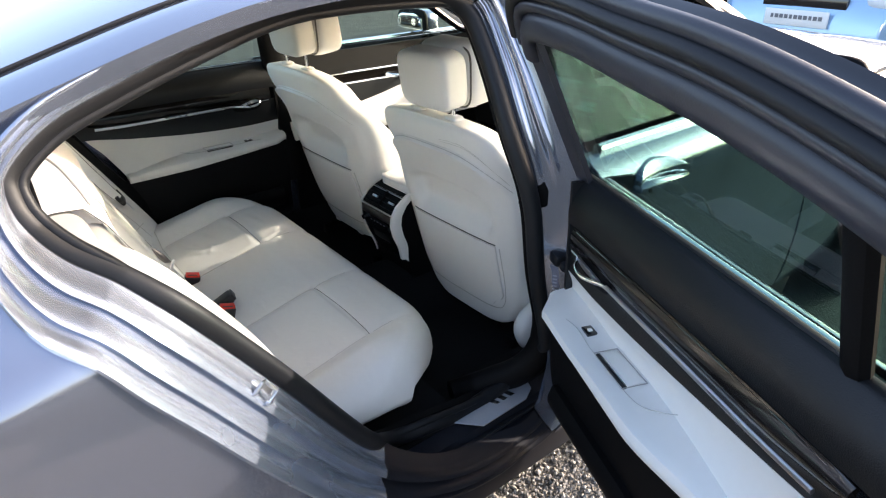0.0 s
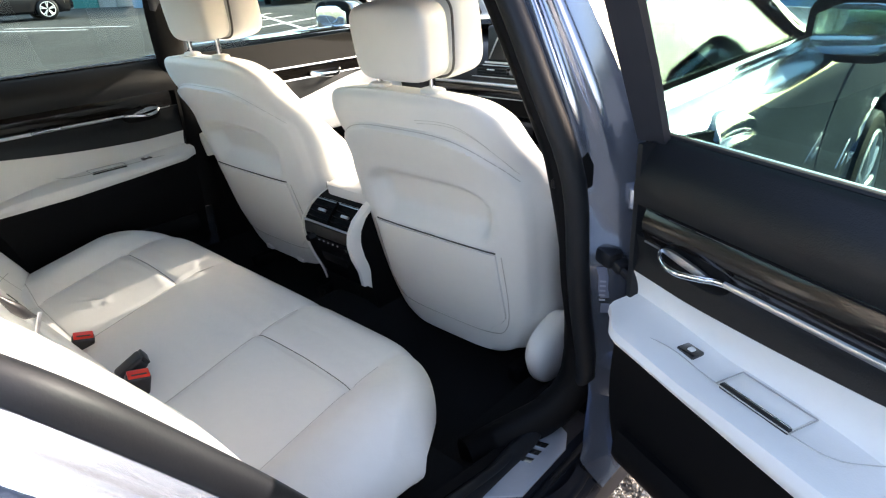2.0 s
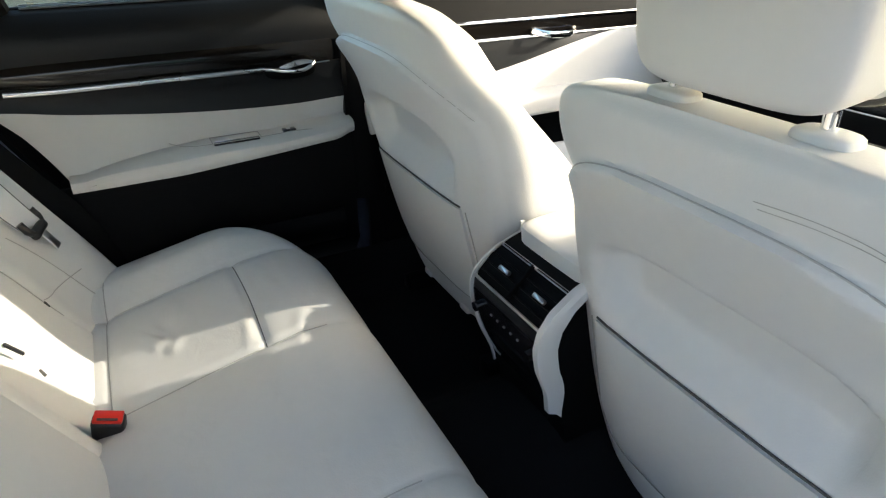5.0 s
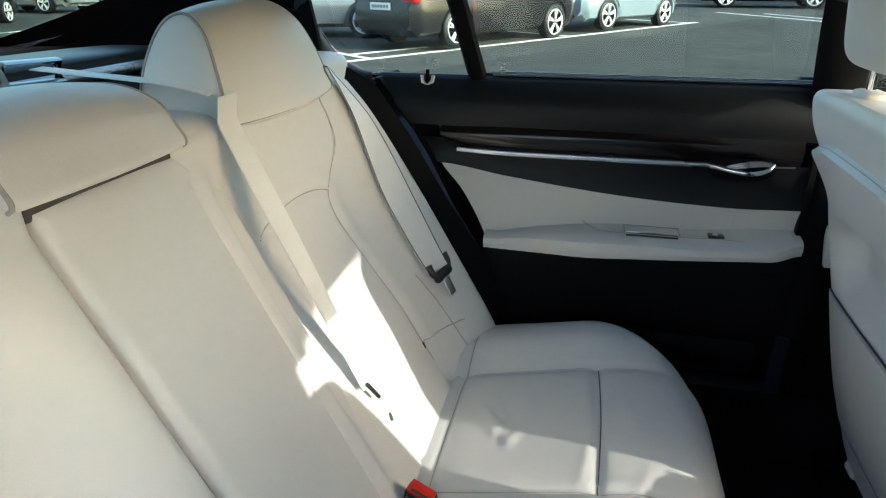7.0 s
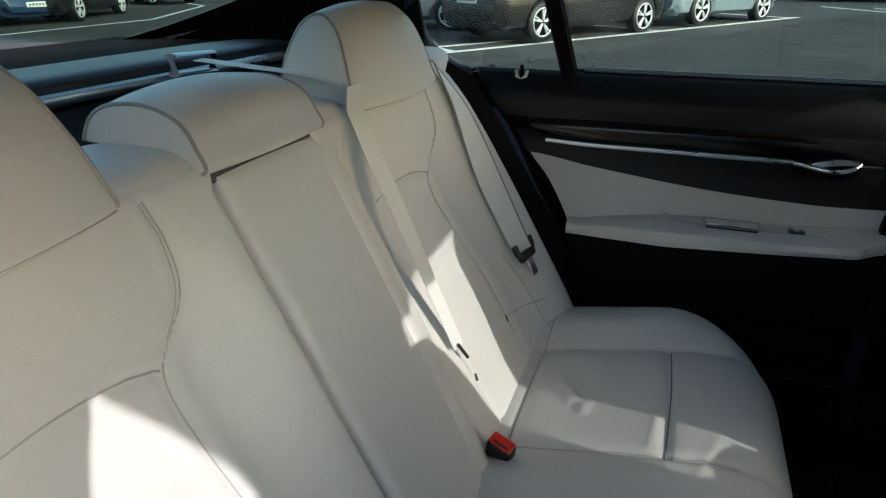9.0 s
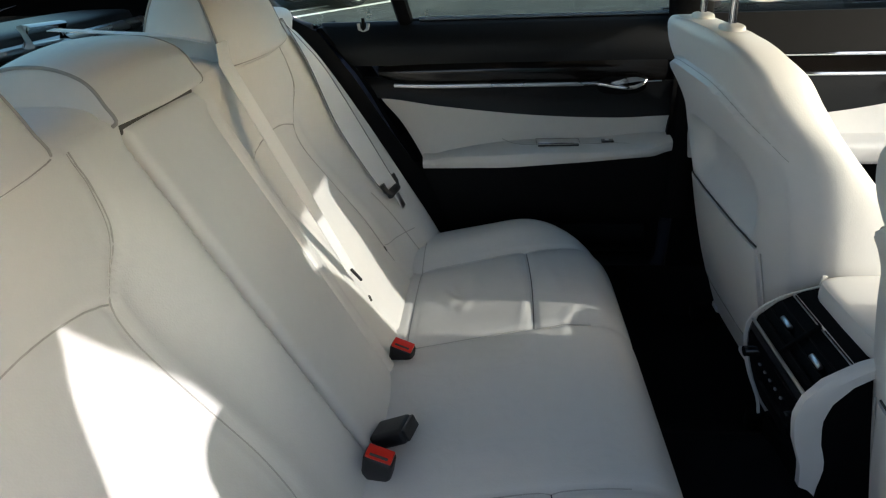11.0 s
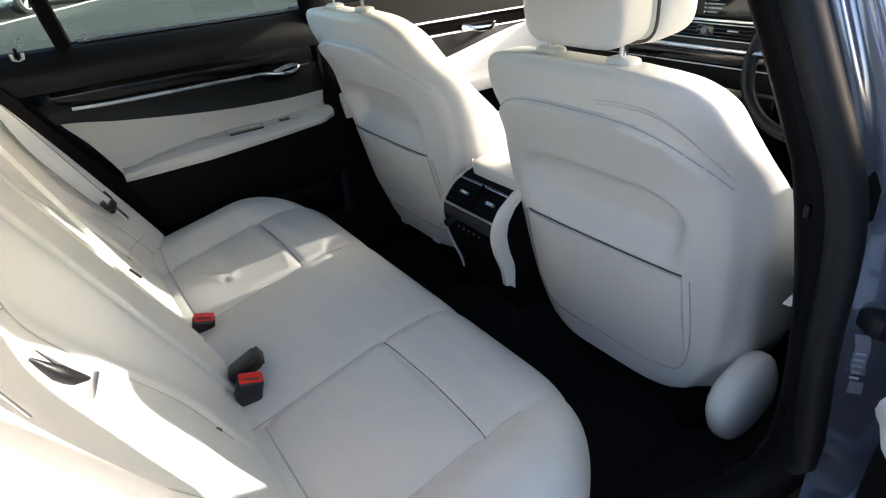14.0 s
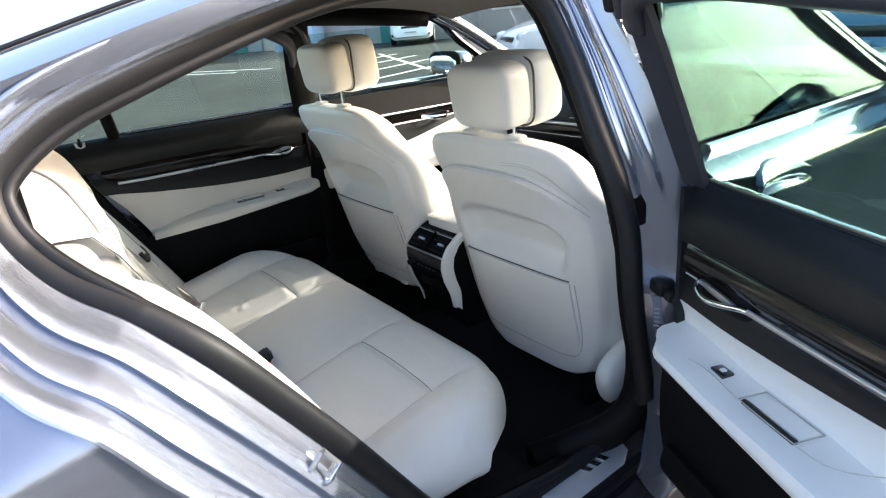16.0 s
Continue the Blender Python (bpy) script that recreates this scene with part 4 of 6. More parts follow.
    solid(bm, [[to(0.004, n, max(z, low)) for z in ez] for n, low in ((0.036, 0.44), (-0.05, 0.335), (-0.10, 0.29))], to(0.01, 0, 0) - to(0, 0, 0))
    solid(bm, [[to(edge(z) - 0.004, n, max(z, low)) for z in ez] for n, low in ((0.034, 0.44), (-0.05, 0.335), (-0.10, 0.29))], to(0.01, 0, 0) - to(0, 0, 0))
    solid(bm, [[to(0.004 + 0.56 * k / 6, n, z) for k in range(7)] for n, z in ((0.040, 0.442), (0.0, 0.385), (-0.05, 0.33), (-0.095, 0.285))], (0, 0, 0.01))
    part("door_edge", bm, RUBBER if is_open else BLACKSOFT, d)
    return d


OU, ON = V((0.918, -0.397, 0)), V((-0.397, -0.918, 0))
rear_door("open_rear_door", lambda u, n, z: V((0.905, 0.31, z - 0.022 * step(0.82, 0.90, z))) + OU * u + ON * n, "wide open rear door with cream arm rest and black trim", True)
rear_door("closed_rear_door", lambda u, n, z: V((-0.77 + n, 0.365 - u, z)), "closed rear door with cream arm rest and veneer strip", False)


def front_door(name, s, label):
    """A closed front door seen from the cabin (s = -1) or from outside (s = 1)."""
    d = thing(name, label, "car door", (s * 0.85, 0.9, 0.30))
    y0, y1 = 0.40, 1.46
    X = lambda z: s * (0.785 - 0.42 * max(0, z - 1.05))
    bm = nb()
    solid(bm, [[(s * soft_table(FX, 0.25 + 0.80 * i / 24), y, 0.25 + 0.805 * i / 24) for i in range(25)] for y in [y0 - 0.065 + (y1 - y0 + 0.06) * k / 12 for k in range(13)]], (-s * 0.02, 0, 0))
    part("outer_skin", bm, PAINT, d, "blue-grey metallic outer skin", 50)
    bm = nb()
    tube(bm, [(s * 0.872, y, 1.062) for y in (y0 - 0.02, 0.7, 1.0, 1.3, 1.46)], 0.012, 0.012, 8)
    part("belt_moulding", bm, CHROME, d, "bright metal belt moulding")
    # grip over its hollow bowl
    dish = lambda r, a: (0.525 + 0.098 * r * math.cos(a), 0.978 + 0.048 * r * math.sin(a) - 0.0105 * r * math.cos(a))
    bm = nb()
    rows = []
    for r, h in ((0.02, 0.0), (0.3, 0.0008), (0.55, 0.0028), (0.75, 0.0055), (0.9, 0.0085), (0.97, 0.0098), (1.0, 0.0095), (1.03, -0.003)):
        rows.append([V((s * (soft_table(FX, z) + 0.0015 + h), y, z)) for y, z in (dish(r, 2 * math.pi * k / 40) for k in range(40))])
    grid(bm, [r + r[:1] for r in rows])
    part("handle_bowl", bm, PAINT, d, "hollow bowl behind the handle", 60)
    bm = nb()
    rows = []
    for k in range(25):
        f = k / 24
        y, z = 0.428 + 0.192 * f, 0.981 - 0.009 * f
        w = 0.019 * min(1.0, 3.2 * f + 0.25) ** 0.5 * (1 - 0.72 * f**2.2)
        x = 0.940 + 0.020 * math.sin(math.pi * min(1.0, 0.08 + 0.92 * f)) ** 0.6
        rows.append([V((s * (x + 0.012 * math.cos(a)), y, z + w * math.sin(a))) for a in [2 * math.pi * i / 14 for i in range(14)]])
    grid(bm, rows, True, True)
    h = part("door_handle", bm, PAINT, d, "body-coloured pull handle tapering to its front", 60)
    bm = nb()
    tube(bm, [(s * 0.958, 0.450, 0.978), (s * 0.9665, 0.451, 0.978)], 0.0055, None, 12)
    part("key_lock", bm, BLACKSOFT, h, "black lock in the handle")
    # cabin side
    for nm, za, zb, n0, n1, material, lab in (
        ("upper_panel", lambda y: 0.962 - 0.01 * y, lambda y: 1.05, -0.03, 0.0, BLACKSOFT, "dark upper door panel"),
        ("trim_strip", lambda y: 0.915 - 0.008 * (y - 0.6), lambda y: 0.962 - 0.01 * y, -0.034, -0.034, WOOD, "dark lacquered veneer strip"),
        ("mid_panel", lambda y: 0.815 + 0.095 * step(0.55, 1.25, y) ** 1.3, lambda y: 0.915 - 0.008 * (y - 0.6), -0.045, -0.034, BLACK, ""),
        ("door_card", lambda y: 0.728 - 0.03 * step(0.8, 1.2, y), lambda y: 0.815 + 0.095 * step(0.55, 1.25, y) ** 1.3, -0.09, -0.045, LEATHER, "cream leather door card"),
        ("lower_panel", lambda y: 0.34, lambda y: 0.728 - 0.03 * step(0.8, 1.2, y), -0.03, -0.05, BLACKSOFT, ""),
    ):
        bm = nb()
        solid(bm, [[(s * (0.785 + n0 + (n1 - n0) * b - 0.0), y, za(y) + (zb(y) - za(y)) * b) for b in (0, 0.15, 0.4, 0.7, 0.9, 1)] for y in [y0 + (y1 - y0) * k / 20 for k in range(21)]], (s * 0.012, 0, 0))
        part(nm, bm, material, d, lab)
    bm = nb()
    for zz in (0.96, 0.914):
        tube(bm, [(s * 0.748, y, zz - 0.009 * (y - 0.6)) for y in (0.42, 0.7, 1.0, 1.3, 1.44)], 0.004, 0.004, 6)
    tube(bm, curve([(s * 0.745, 0.90, 0.925), (s * 0.715, 0.93, 0.917), (s * 0.715, 1.0, 0.914), (s * 0.745, 1.04, 0.92)], 10), 0.007, 0.009, 8)
    part("inner_handle", bm, CHROME, d, "chrome inner handle and trim lines")
    bm = nb()
    pad(bm, (s * 0.70, 0.82, 0.748), (0.055, 0.36, 0.030), 0.5)
    part("arm_rest", bm, LEATHER, d, "cream leather arm rest")
    # glass and frame
    bm = nb()
    solid(bm, [[(s * (0.795 - 0.42 * max(0, z - 1.05)), y, z) for z in (1.045, 1.12, 1.2, 1.30)] for y in (0.40, 0.7, 0.95)] , (-s * 0.004, 0, 0))
    solid(bm, [[(s * (0.795 - 0.42 * (z - 1.05)), y, z) for z in [1.045 + (zt - 1.045) * k / 3 for k in range(4)]] for y, zt in ((0.95, 1.30), (1.12, 1.225), (1.3, 1.12), (1.45, 1.055))], (-s * 0.004, 0, 0))
    part("window_glass", bm, GLASS, d, "green-tinted front window glass").visible_shadow = False
    bm = nb()
    tube(bm, curve([(s * 0.80, 0.375, 1.05), (s * 0.755, 0.36, 1.15), (s * 0.70, 0.345, 1.28), (s * 0.668, 0.38, 1.360), (s * 0.668, 0.55, 1.364), (s * 0.682, 0.93, 1.325), (s * 0.735, 1.13, 1.21), (s * 0.785, 1.36, 1.08), (s * 0.80, 1.46, 1.05)], 40), 0.016, 0.016, 8)
    part("window_frame", bm, GLOSSBLK, d)
    # mirror
    bm = nb()
    pad(bm, (s * 0.965, 1.262, 1.088), (0.098, 0.055, 0.072), 0.55, pose(0, 0, 0, 0, 0, -s * 8), 36, 20)
    mr = part("wing_mirror", bm, PAINT, d, "body-coloured wing mirror")
    bm = nb()
    pad(bm, (s * 0.965, 1.215, 1.088), (0.104, 0.016, 0.077), 0.5, pose(0, 0, 0, 0, 0, -s * 8), 30, 12)
    part("mirror_surround", bm, BLACKSOFT, mr)
    bm = nb()
    pad(bm, (s * 0.965, 1.198, 1.088), (0.086, 0.003, 0.058), 0.45, pose(0, 0, 0, -3, 0, -s * 10), 30, 12)
    part("mirror_glass", bm, MIRROR, mr, "clear mirror glass")
    bm = nb()
    box(bm, (0.14, 0.06, 0.035), pose(s * 0.86, 1.28, 1.035, 0, -s * 10, 0), 0.012)
    part("mirror_arm", bm, BLACKSOFT, mr)
    return d


front_door("driver_door", 1, "closed front door with pull handle and wing mirror")
front_door("passenger_door", -1, "closed front door with cream card and veneer strip")

# ---- rear bench ----
bench = thing("rear_bench_seat", "cream leather three-seat rear bench with sewn panels", "car seat", (0, -0.1, 0.31))


def front_line(x):
    q = max(0.0, abs(x) - 0.40) / 0.305
    return 0.195 - 0.225 * q**2.6


def cushion_z(x, y):
    """Height of the bench cushion's top."""
    a = abs(x)
    z = 0.575 + 0.23 * min(y, 0.0) + 0.10 * max(0.0, min(y, 0.08))
    z += 0.030 * step(0.49, 0.58, a) * step(0.16, -0.05, y)
    z += 0.012 * step(0.19, 0.10, a) * step(0.05, -0.2, y)
    soft = lambda d, w: math.exp(-((d / w) ** 2))
    # sat-in wrinkles of the left place
    if x < 0:
        for px, py, sx, sy, h, tilt in ((-0.335, -0.165, 0.045, 0.012, 0.0045, 0.5), (-0.365, -0.145, 0.035, 0.010, -0.004, 0.3), (-0.315, -0.130, 0.03, 0.009, 0.003, -0.4), (-0.40, -0.12, 0.05, 0.016, 0.003, 0.2), (-0.36, 0.05, 0.06, 0.014, 0.003, 0.15), (-0.20, 0.06, 0.05, 0.012, 0.003, -0.3), (-0.345, -0.150, 0.018, 0.006, -0.003, 0.9), (-0.325, -0.175, 0.022, 0.006, 0.0026, 0.7), (-0.375, -0.172, 0.020, 0.006, -0.0026, 0.6), (-0.300, -0.155, 0.016, 0.005, -0.0022, 0.2), (-0.42, -0.020, 0.07, 0.010, 0.0025, 0.1), (-0.26, -0.018, 0.06, 0.009, 0.0022, -0.1), (-0.205, 0.020, 0.012, 0.05, 0.0022, 0.0)):
            u, v = x - px, y - py - tilt * (x - px)
            z += h * soft(u, sx) * soft(v, sy)
    for d, on in ((y, 0.185 < a < 0.505), (y + 0.248, 0.19 < a < 0.66), (a - 0.19, -0.36 < y < 0.17), (a - 0.50, -0.36 < y < 0.15)):
        if on:
            z -= 0.0045 * soft(d, 0.007) + 0.003 * soft(d, 0.025)
    q = min(1.0, max(0.0, (a - 0.595) / 0.098))
    return z - (0.102 - 0.036 * step(-0.02, -0.22, y)) * (1 - math.sqrt(max(0.0, 1 - q * q)))


def cushion_pt(x, t):
    """t from 0 (under the backrest) over the top to 1 (foot of the front)."""
    yf = front_line(x)
    if t < 0.72:
        y = -0.38 + (yf - 0.085 + 0.38) * t / 0.72
        return V((x, y, cushion_z(x, y)))
    z0 = cushion_z(x, yf - 0.085)
    drop = max(0.006, min(0.10, z0 - 0.455 - 0.042 * step(0.50, 0.66, abs(x)) - 0.012 * step(0.6, 0.68, abs(x))))
    if t < 0.9:
        a = (t - 0.72) / 0.18 * math.pi / 2
        return V((x, yf - 0.085 + 0.085 * math.sin(a) ** 0.9, z0 - drop * (1 - math.cos(a))))
    f = (t - 0.9) / 0.1
    zb = z0 - drop
    return V((x, yf - 0.055 * f * f * step(0.69, 0.55, abs(x)), zb + (min(zb, 0.395 + 0.118 * step(0.40, 0.60, abs(x))) - zb) * f))


bm = nb()
NX, NT = 190, 110
xs = [-0.693 + 1.386 * i / NX for i in range(NX + 1)]
cols = [[cushion_pt(x, j / NT) for j in range(NT + 1)] for x in xs]
tuck_in = lambda c, w: [p + V((-w * w * math.copysign(0.045, p.x), -0.05 * w * w * step(-0.14, 0.0, p.y), -0.042 * w)) for p in c]
grid(bm, [tuck_in(cols[0], w) for w in (1.0, 0.75, 0.5, 0.25)] + cols + [tuck_in(cols[-1], w) for w in (0.25, 0.5, 0.75, 1.0)])
cushion = part("seat_cushion", bm, LEATHER_SOFT, bench, "cream leather bench cushion with soft creases", 80)
bm = nb()
box(bm, (1.36, 0.36, 0.09), (0, -0.06, 0.355), 0.02)
part("cushion_base", bm, CARPET, bench)


def seam(parent, pts, n=24, r=0.0011, f=None, material=None, name="seam"):
    bm = nb()
    c = curve(pts, n)
    if f:
        c = [f(p) for p in c]
    tube(bm, c, r, r, 6)
    return part(name, bm, material or THREAD, parent)


on_top = lambda p: V((p.x, p.y, cushion_z(p.x, p.y) + 0.0006))
for s in (1, -1):
    seam(cushion, [(s * 0.19, 0, 0), (s * 0.35, 0.004, 0), (s * 0.50, 0, 0)], 24, 0.0009, on_top, SEAMGAP)
    seam(cushion, [(s * 0.19, y, 0) for y in (-0.33, -0.2, 0, 0.105)], 30, 0.0011, on_top)
    seam(cushion, [(s * 0.50, y, 0) for y in (-0.33, -0.2, 0, 0.07)], 30, 0.0011, on_top)
    seam(cushion, [(s * 0.195, -0.248, 0), (s * 0.35, -0.25, 0), (s * 0.50, -0.248, 0), (s * 0.62, -0.242, 0)], 24, 0.0012, on_top)

YB = [(0.46, -0.255), (0.56, -0.30), (0.66, -0.352), (0.75, -0.418), (0.83, -0.475), (0.89, -0.500), (0.97, -0.512), (1.06, -0.515), (1.12, -0.525)]
YO = [(0.46, -0.18), (0.557, -0.22), (0.702, -0.30), (0.851, -0.385), (0.993, -0.475), (1.065, -0.535), (1.12, -0.58)]


# sewn lines of an outer place: a narrow lower panel under an arch, a wider one over it
INNER_LINE = [(0.50, 0.256), (0.62, 0.243), (0.80, 0.236), (0.872, 0.233), (0.892, 0.226), (0.925, 0.196), (0.96, 0.182), (1.01, 0.184), (1.06, 0.200)]
OUTER_LINE = [(0.50, 0.470), (0.65, 0.466), (0.80, 0.472), (0.872, 0.476), (0.892, 0.486), (0.925, 0.518), (0.965, 0.536), (1.01, 0.527), (1.06, 0.496)]


def arch_z(a):
    return 0.886 + 0.020 * max(0.0, math.sin(math.pi * (a - 0.235) / 0.240)) ** 0.8


def back_y(x, z):
    """The backrest's front face."""
    a = abs(x)
    y = soft_table(YB, z)
    w = step(0.50, 0.66, a)
    y = y * (1 - w) + soft_table(YO, z) * w
    # beside the open door the side bolster stands forward, by the closed one it falls away
    y += 0.022 * step(0.63, 0.70, a) * step(0.60, 0.86, z) - 1.0 * max(0.0, a - 0.745) if x > 0 else -1.3 * max(0.0, a - 0.65)
    # the inner bolsters run straight down beside the arm rest
    y += max(0.0, -0.522 + 0.5 * (1.045 - z) - soft_table(YB, z)) * (step(0.21, 0.11, a) if x > 0 else step(0.165, 0.125, a))
    soft = lambda d, k: math.exp(-((d / k) ** 2))
    y -= 0.010 * step(0.22, 0.27, a) * step(0.50, 0.45, a) * step(0.50, 0.62, z) * step(0.93, 0.84, z)
    if a > 0.12:
        y -= 0.005 * soft(a - soft_table(INNER_LINE, z), 0.007) * step(1.08, 1.04, z)
        y -= 0.005 * soft(a - soft_table(OUTER_LINE, z), 0.007) * step(1.08, 1.03, z)
        if 0.235 < a < 0.475:
            y -= 0.006 * soft(z - arch_z(a), 0.007)
    return y


def rounded(lo, hi, r, n):
    """Stations from lo to hi, closer together in the rounded rims."""
    rim = [0, 0.06, 0.2, 0.45, 0.75, 1.0]
    return [lo + r * k for k in rim] + [lo + r + (hi - lo - 2 * r) * i / n for i in range(1, n)] + [hi - r * k for k in rim[::-1]]


def slab(bm, x0, x1, z0, z1, fy, r, depth, nx, nz):
    """A padded block with front face fy(x, z), rims rounded by r."""
    xs, zs = rounded(x0, x1, r, nx), rounded(z0, z1, r, nz)
    rows = []
    fall = lambda d: r * (1 - math.sqrt(max(0.0, 1 - (1 - min(1.0, d / r)) ** 2)))
    for z in zs:
        row = []
        for x in xs:
            row.append(V((x, fy(x, z) - max(fall(min(x - x0, x1 - x)), fall(min(z - z0, z1 - z))), z)))
        rows.append(row)
    solid(bm, rows, (0, -depth, 0))


OUTER_PROFILE = [(-0.520, 1.048), (-0.524, 1.080), (-0.536, 1.120), (-0.557, 1.166), (-0.588, 1.191), (-0.618, 1.182), (-0.638, 1.150), (-0.652, 1.100), (-0.650, 1.050), (-0.590, 1.030)]
CENTRE_PROFILE = [(-0.513, 1.052), (-0.517, 1.078), (-0.537, 1.105), (-0.580, 1.120), (-0.634, 1.118), (-0.668, 1.098), (-0.675, 1.060), (-0.600, 1.048)]


def restraint(cx, half, taper, profile, label):
    """A head restraint with flat piped ends; its profile (y, z) runs from the front's foot over the top."""
    loop = curve([(0, y, z) for y, z in profile], 48, True)[:48]
    mid = sum(loop, V((0, 0, 0))) / len(loop)
    z0, z1 = min(p.z for p in loop), max(p.z for p in loop)
    bulge = 0.024 if half > 0.13 else 0.006

    def ring_at(q, k):
        out = []
        for p in loop:
            w = mid + (p - mid) * k
            out.append(V((cx + half * q * (1 - taper * ((w.z - z0) / (z1 - z0)) ** 1.6), w.y + bulge * (1 - q * q) * (p.y > mid.y), w.z + 0.012 * (1 - q * q) * (w.z > mid.z))))
        return out

    bm = nb()
    ends = ((1.015, 0.55), (1.008, 0.82), (0.995, 0.93), (0.975, 0.972), (0.945, 0.988))
    qs = [(-q, k) for q, k in ends] + [(-0.9 + 1.8 * i / 20, 1.0 - 0.008 * abs(-0.9 + 1.8 * i / 20)) for i in range(21)] + list(ends[::-1])
    grid(bm, [ring_at(q, k) for q, k in qs], True, True)
    hr = part("head_restraint", bm, LEATHER, bench, label, 50)
    for q in (-0.99, 0.99):
        bm = nb()
        tube(bm, ring_at(q, 0.965), 0.0024, 0.0024, 6, True, up=(1, 0, 0))
        part("piping", bm, PIPING, hr)
    bm = nb()
    front = [p + V((0, 0.001, 0)) for q in [-0.97 + 1.94 * i / 24 for i in range(25)] for p in [V((cx + half * q, loop[0].y + bulge * (1 - q * q) + 0.0005, loop[0].z + 0.004))]]
    tube(bm, front, 0.0012, 0.0012, 6)
    part("joint", bm, PIPING, hr)


for s, nm in ((1, "backrest"), (-1, "backrest")):
    bm = nb()
    a, b = sorted((s * 0.098, s * (0.778 if s > 0 else 0.738)))
    slab(bm, a, b, 0.44, 1.062, back_y, 0.015, 0.10, 90, 90)
    br = part(nm, bm, LEATHER, bench, "cream leather outer backrest", 80)
    on_back = lambda p: V((p.x, back_y(p.x, p.z) + 0.0008, p.z))
    heights = [0.56 + 0.49 * k / 28 for k in range(29)]
    # the far inner seam lies behind the arm rest's flare
    for line in (INNER_LINE, OUTER_LINE) if s > 0 else (OUTER_LINE,):
        seam(br, [(s * soft_table(line, z), 0, z) for z in heights], 80, 0.0011, on_back)
        seam(br, [(s * (soft_table(line, z) + (0.006 if line is INNER_LINE else -0.006)), 0, z) for z in heights[20:]], 40, 0.0006, on_back, THREAD, "stitching")
    seam(br, [(s * (0.234 + 0.242 * k / 8), 0, arch_z(0.234 + 0.242 * k / 8)) for k in range(9)], 40, 0.0013, on_back)
    # a sewn fold from the outer line to the cushion, and a cross seam low on the panel
    seam(br, [(s * 0.470, 0, 0.600), (s * 0.522, 0, 0.592), (s * 0.585, 0, 0.590)], 16, 0.0009, on_back)
    seam(br, [(s * 0.545, 0, 0.700), (s * 0.556, 0, 0.62), (s * 0.566, 0, 0.53)], 16, 0.0009, on_back)
    # lower seam and small slots
    bm = nb()
    pad(bm, (s * 0.166, -0.600, 1.034), (0.072, 0.082, 0.044), 0.55, pose(0, 0, 0, 0, s * 4, 0), 36, 22)
    part("inner_shoulder", bm, LEATHER, br, "", 80)
    for x in (0.252, 0.466):
        bm = nb()
        p = V((s * x, back_y(s * x, 0.592), 0.592))
        box(bm, (0.005, 0.006, 0.014), Matrix.Translation(p) @ pose(0, 0, 0, 27, s * 18, 0), 0.002)
        part("anchor_slot", bm, SEAMGAP, br)
    bm = nb()
    pad(bm, (s * 0.648, -0.605, 1.055), (0.098, 0.062, 0.045), 0.5, None, 30, 16)
    part("shoulder", bm, LEATHER, br, "rounded cream shoulder", 60)
    # head restraint, part of the backrest
    restraint(s * 0.392, 0.171, 0.25, OUTER_PROFILE, "fixed cream leather head restraint with piping")
bm = nb()
slab(bm, -0.0945, 0.0945, 0.44, 1.045, lambda x, z: -0.512 + 0.5 * (1.045 - z) - 0.004 * (x / 0.09) ** 2 - 0.030 * step(0.03, -0.0945, x) ** 3 * step(1.045, 0.965, z), 0.012, 0.10, 30, 60)
# its far side flares out over the backrest beside it
for v in bm.verts:
    if v.co.x < 0:
        v.co.x *= 1 + 0.98 * step(1.060, 0.965, v.co.z)
part("centre_arm_rest", bm, LEATHER, bench, "folded-up cream centre arm rest", 80)
restraint(0.0, 0.118, 0.04, CENTRE_PROFILE, "low cream centre head restraint with piping")
bm = nb()
box(bm, (0.20, 0.05, 0.014), (0, -0.545, 1.043), 0.003)
part("arm_rest_gap", bm, SEAMGAP, bench)
bm = nb()
box(bm, (1.33, 0.10, 0.62), pose(0, -0.56, 0.72, 16, 0, 0), 0.02)
part("backrest_core", bm, CARPET, bench)


# ---- belts and buckles ----
def ribbon(bm, pts, width, across, n=40, thick=0.0014):
    c = curve(pts, n)
    w = V(across)
    rows = [[p - w * width / 2, p, p + w * width / 2] for p in c]
    t = (c[n // 2 + 1] - c[n // 2]).cross(w).normalized() * thick
    solid(bm, rows, t)


def buckle(loc, tilt, turn, label, red=True):
    b = thing("belt_buckle", label, "belt buckle", loc, "belt buckles on the bench")
    m = Matrix.Translation(loc) @ pose(0, 0, 0, -14, 0, 0) @ pose(0, 0, 0, tilt, 0, turn)
    bm = nb()
    box(bm, (0.046, 0.027, 0.062), m @ pose(0, 0, -0.031), 0.007, 3)
    body_ = part("housing", bm, BUCKLE, b, "black buckle housing")
    bm = nb()
    box(bm, (0.040, 0.021, 0.007), m @ pose(0, 0.0, 0.0015), 0.002)
    if red:
        part("release_button", bm, RED, body_, "red release button")
        bm = nb()
        box(bm, (0.028, 0.004, 0.004), m @ pose(0, -0.0065, 0.0045), 0.001)
        part("tongue_slot", bm, SEAMGAP, body_)
    else:
        part("top", bm, BUCKLE, body_)


buckle((-0.150, -0.246, 0.552), 16, 76, "red-topped black belt buckle standing from the bench")
buckle((0.142, -0.240, 0.575), 14, 80, "red-topped black belt buckle beside its twin")
buckle((0.084, -0.205, 0.572), -48, -14, "plain black belt buckle turned away beside its twin", False)


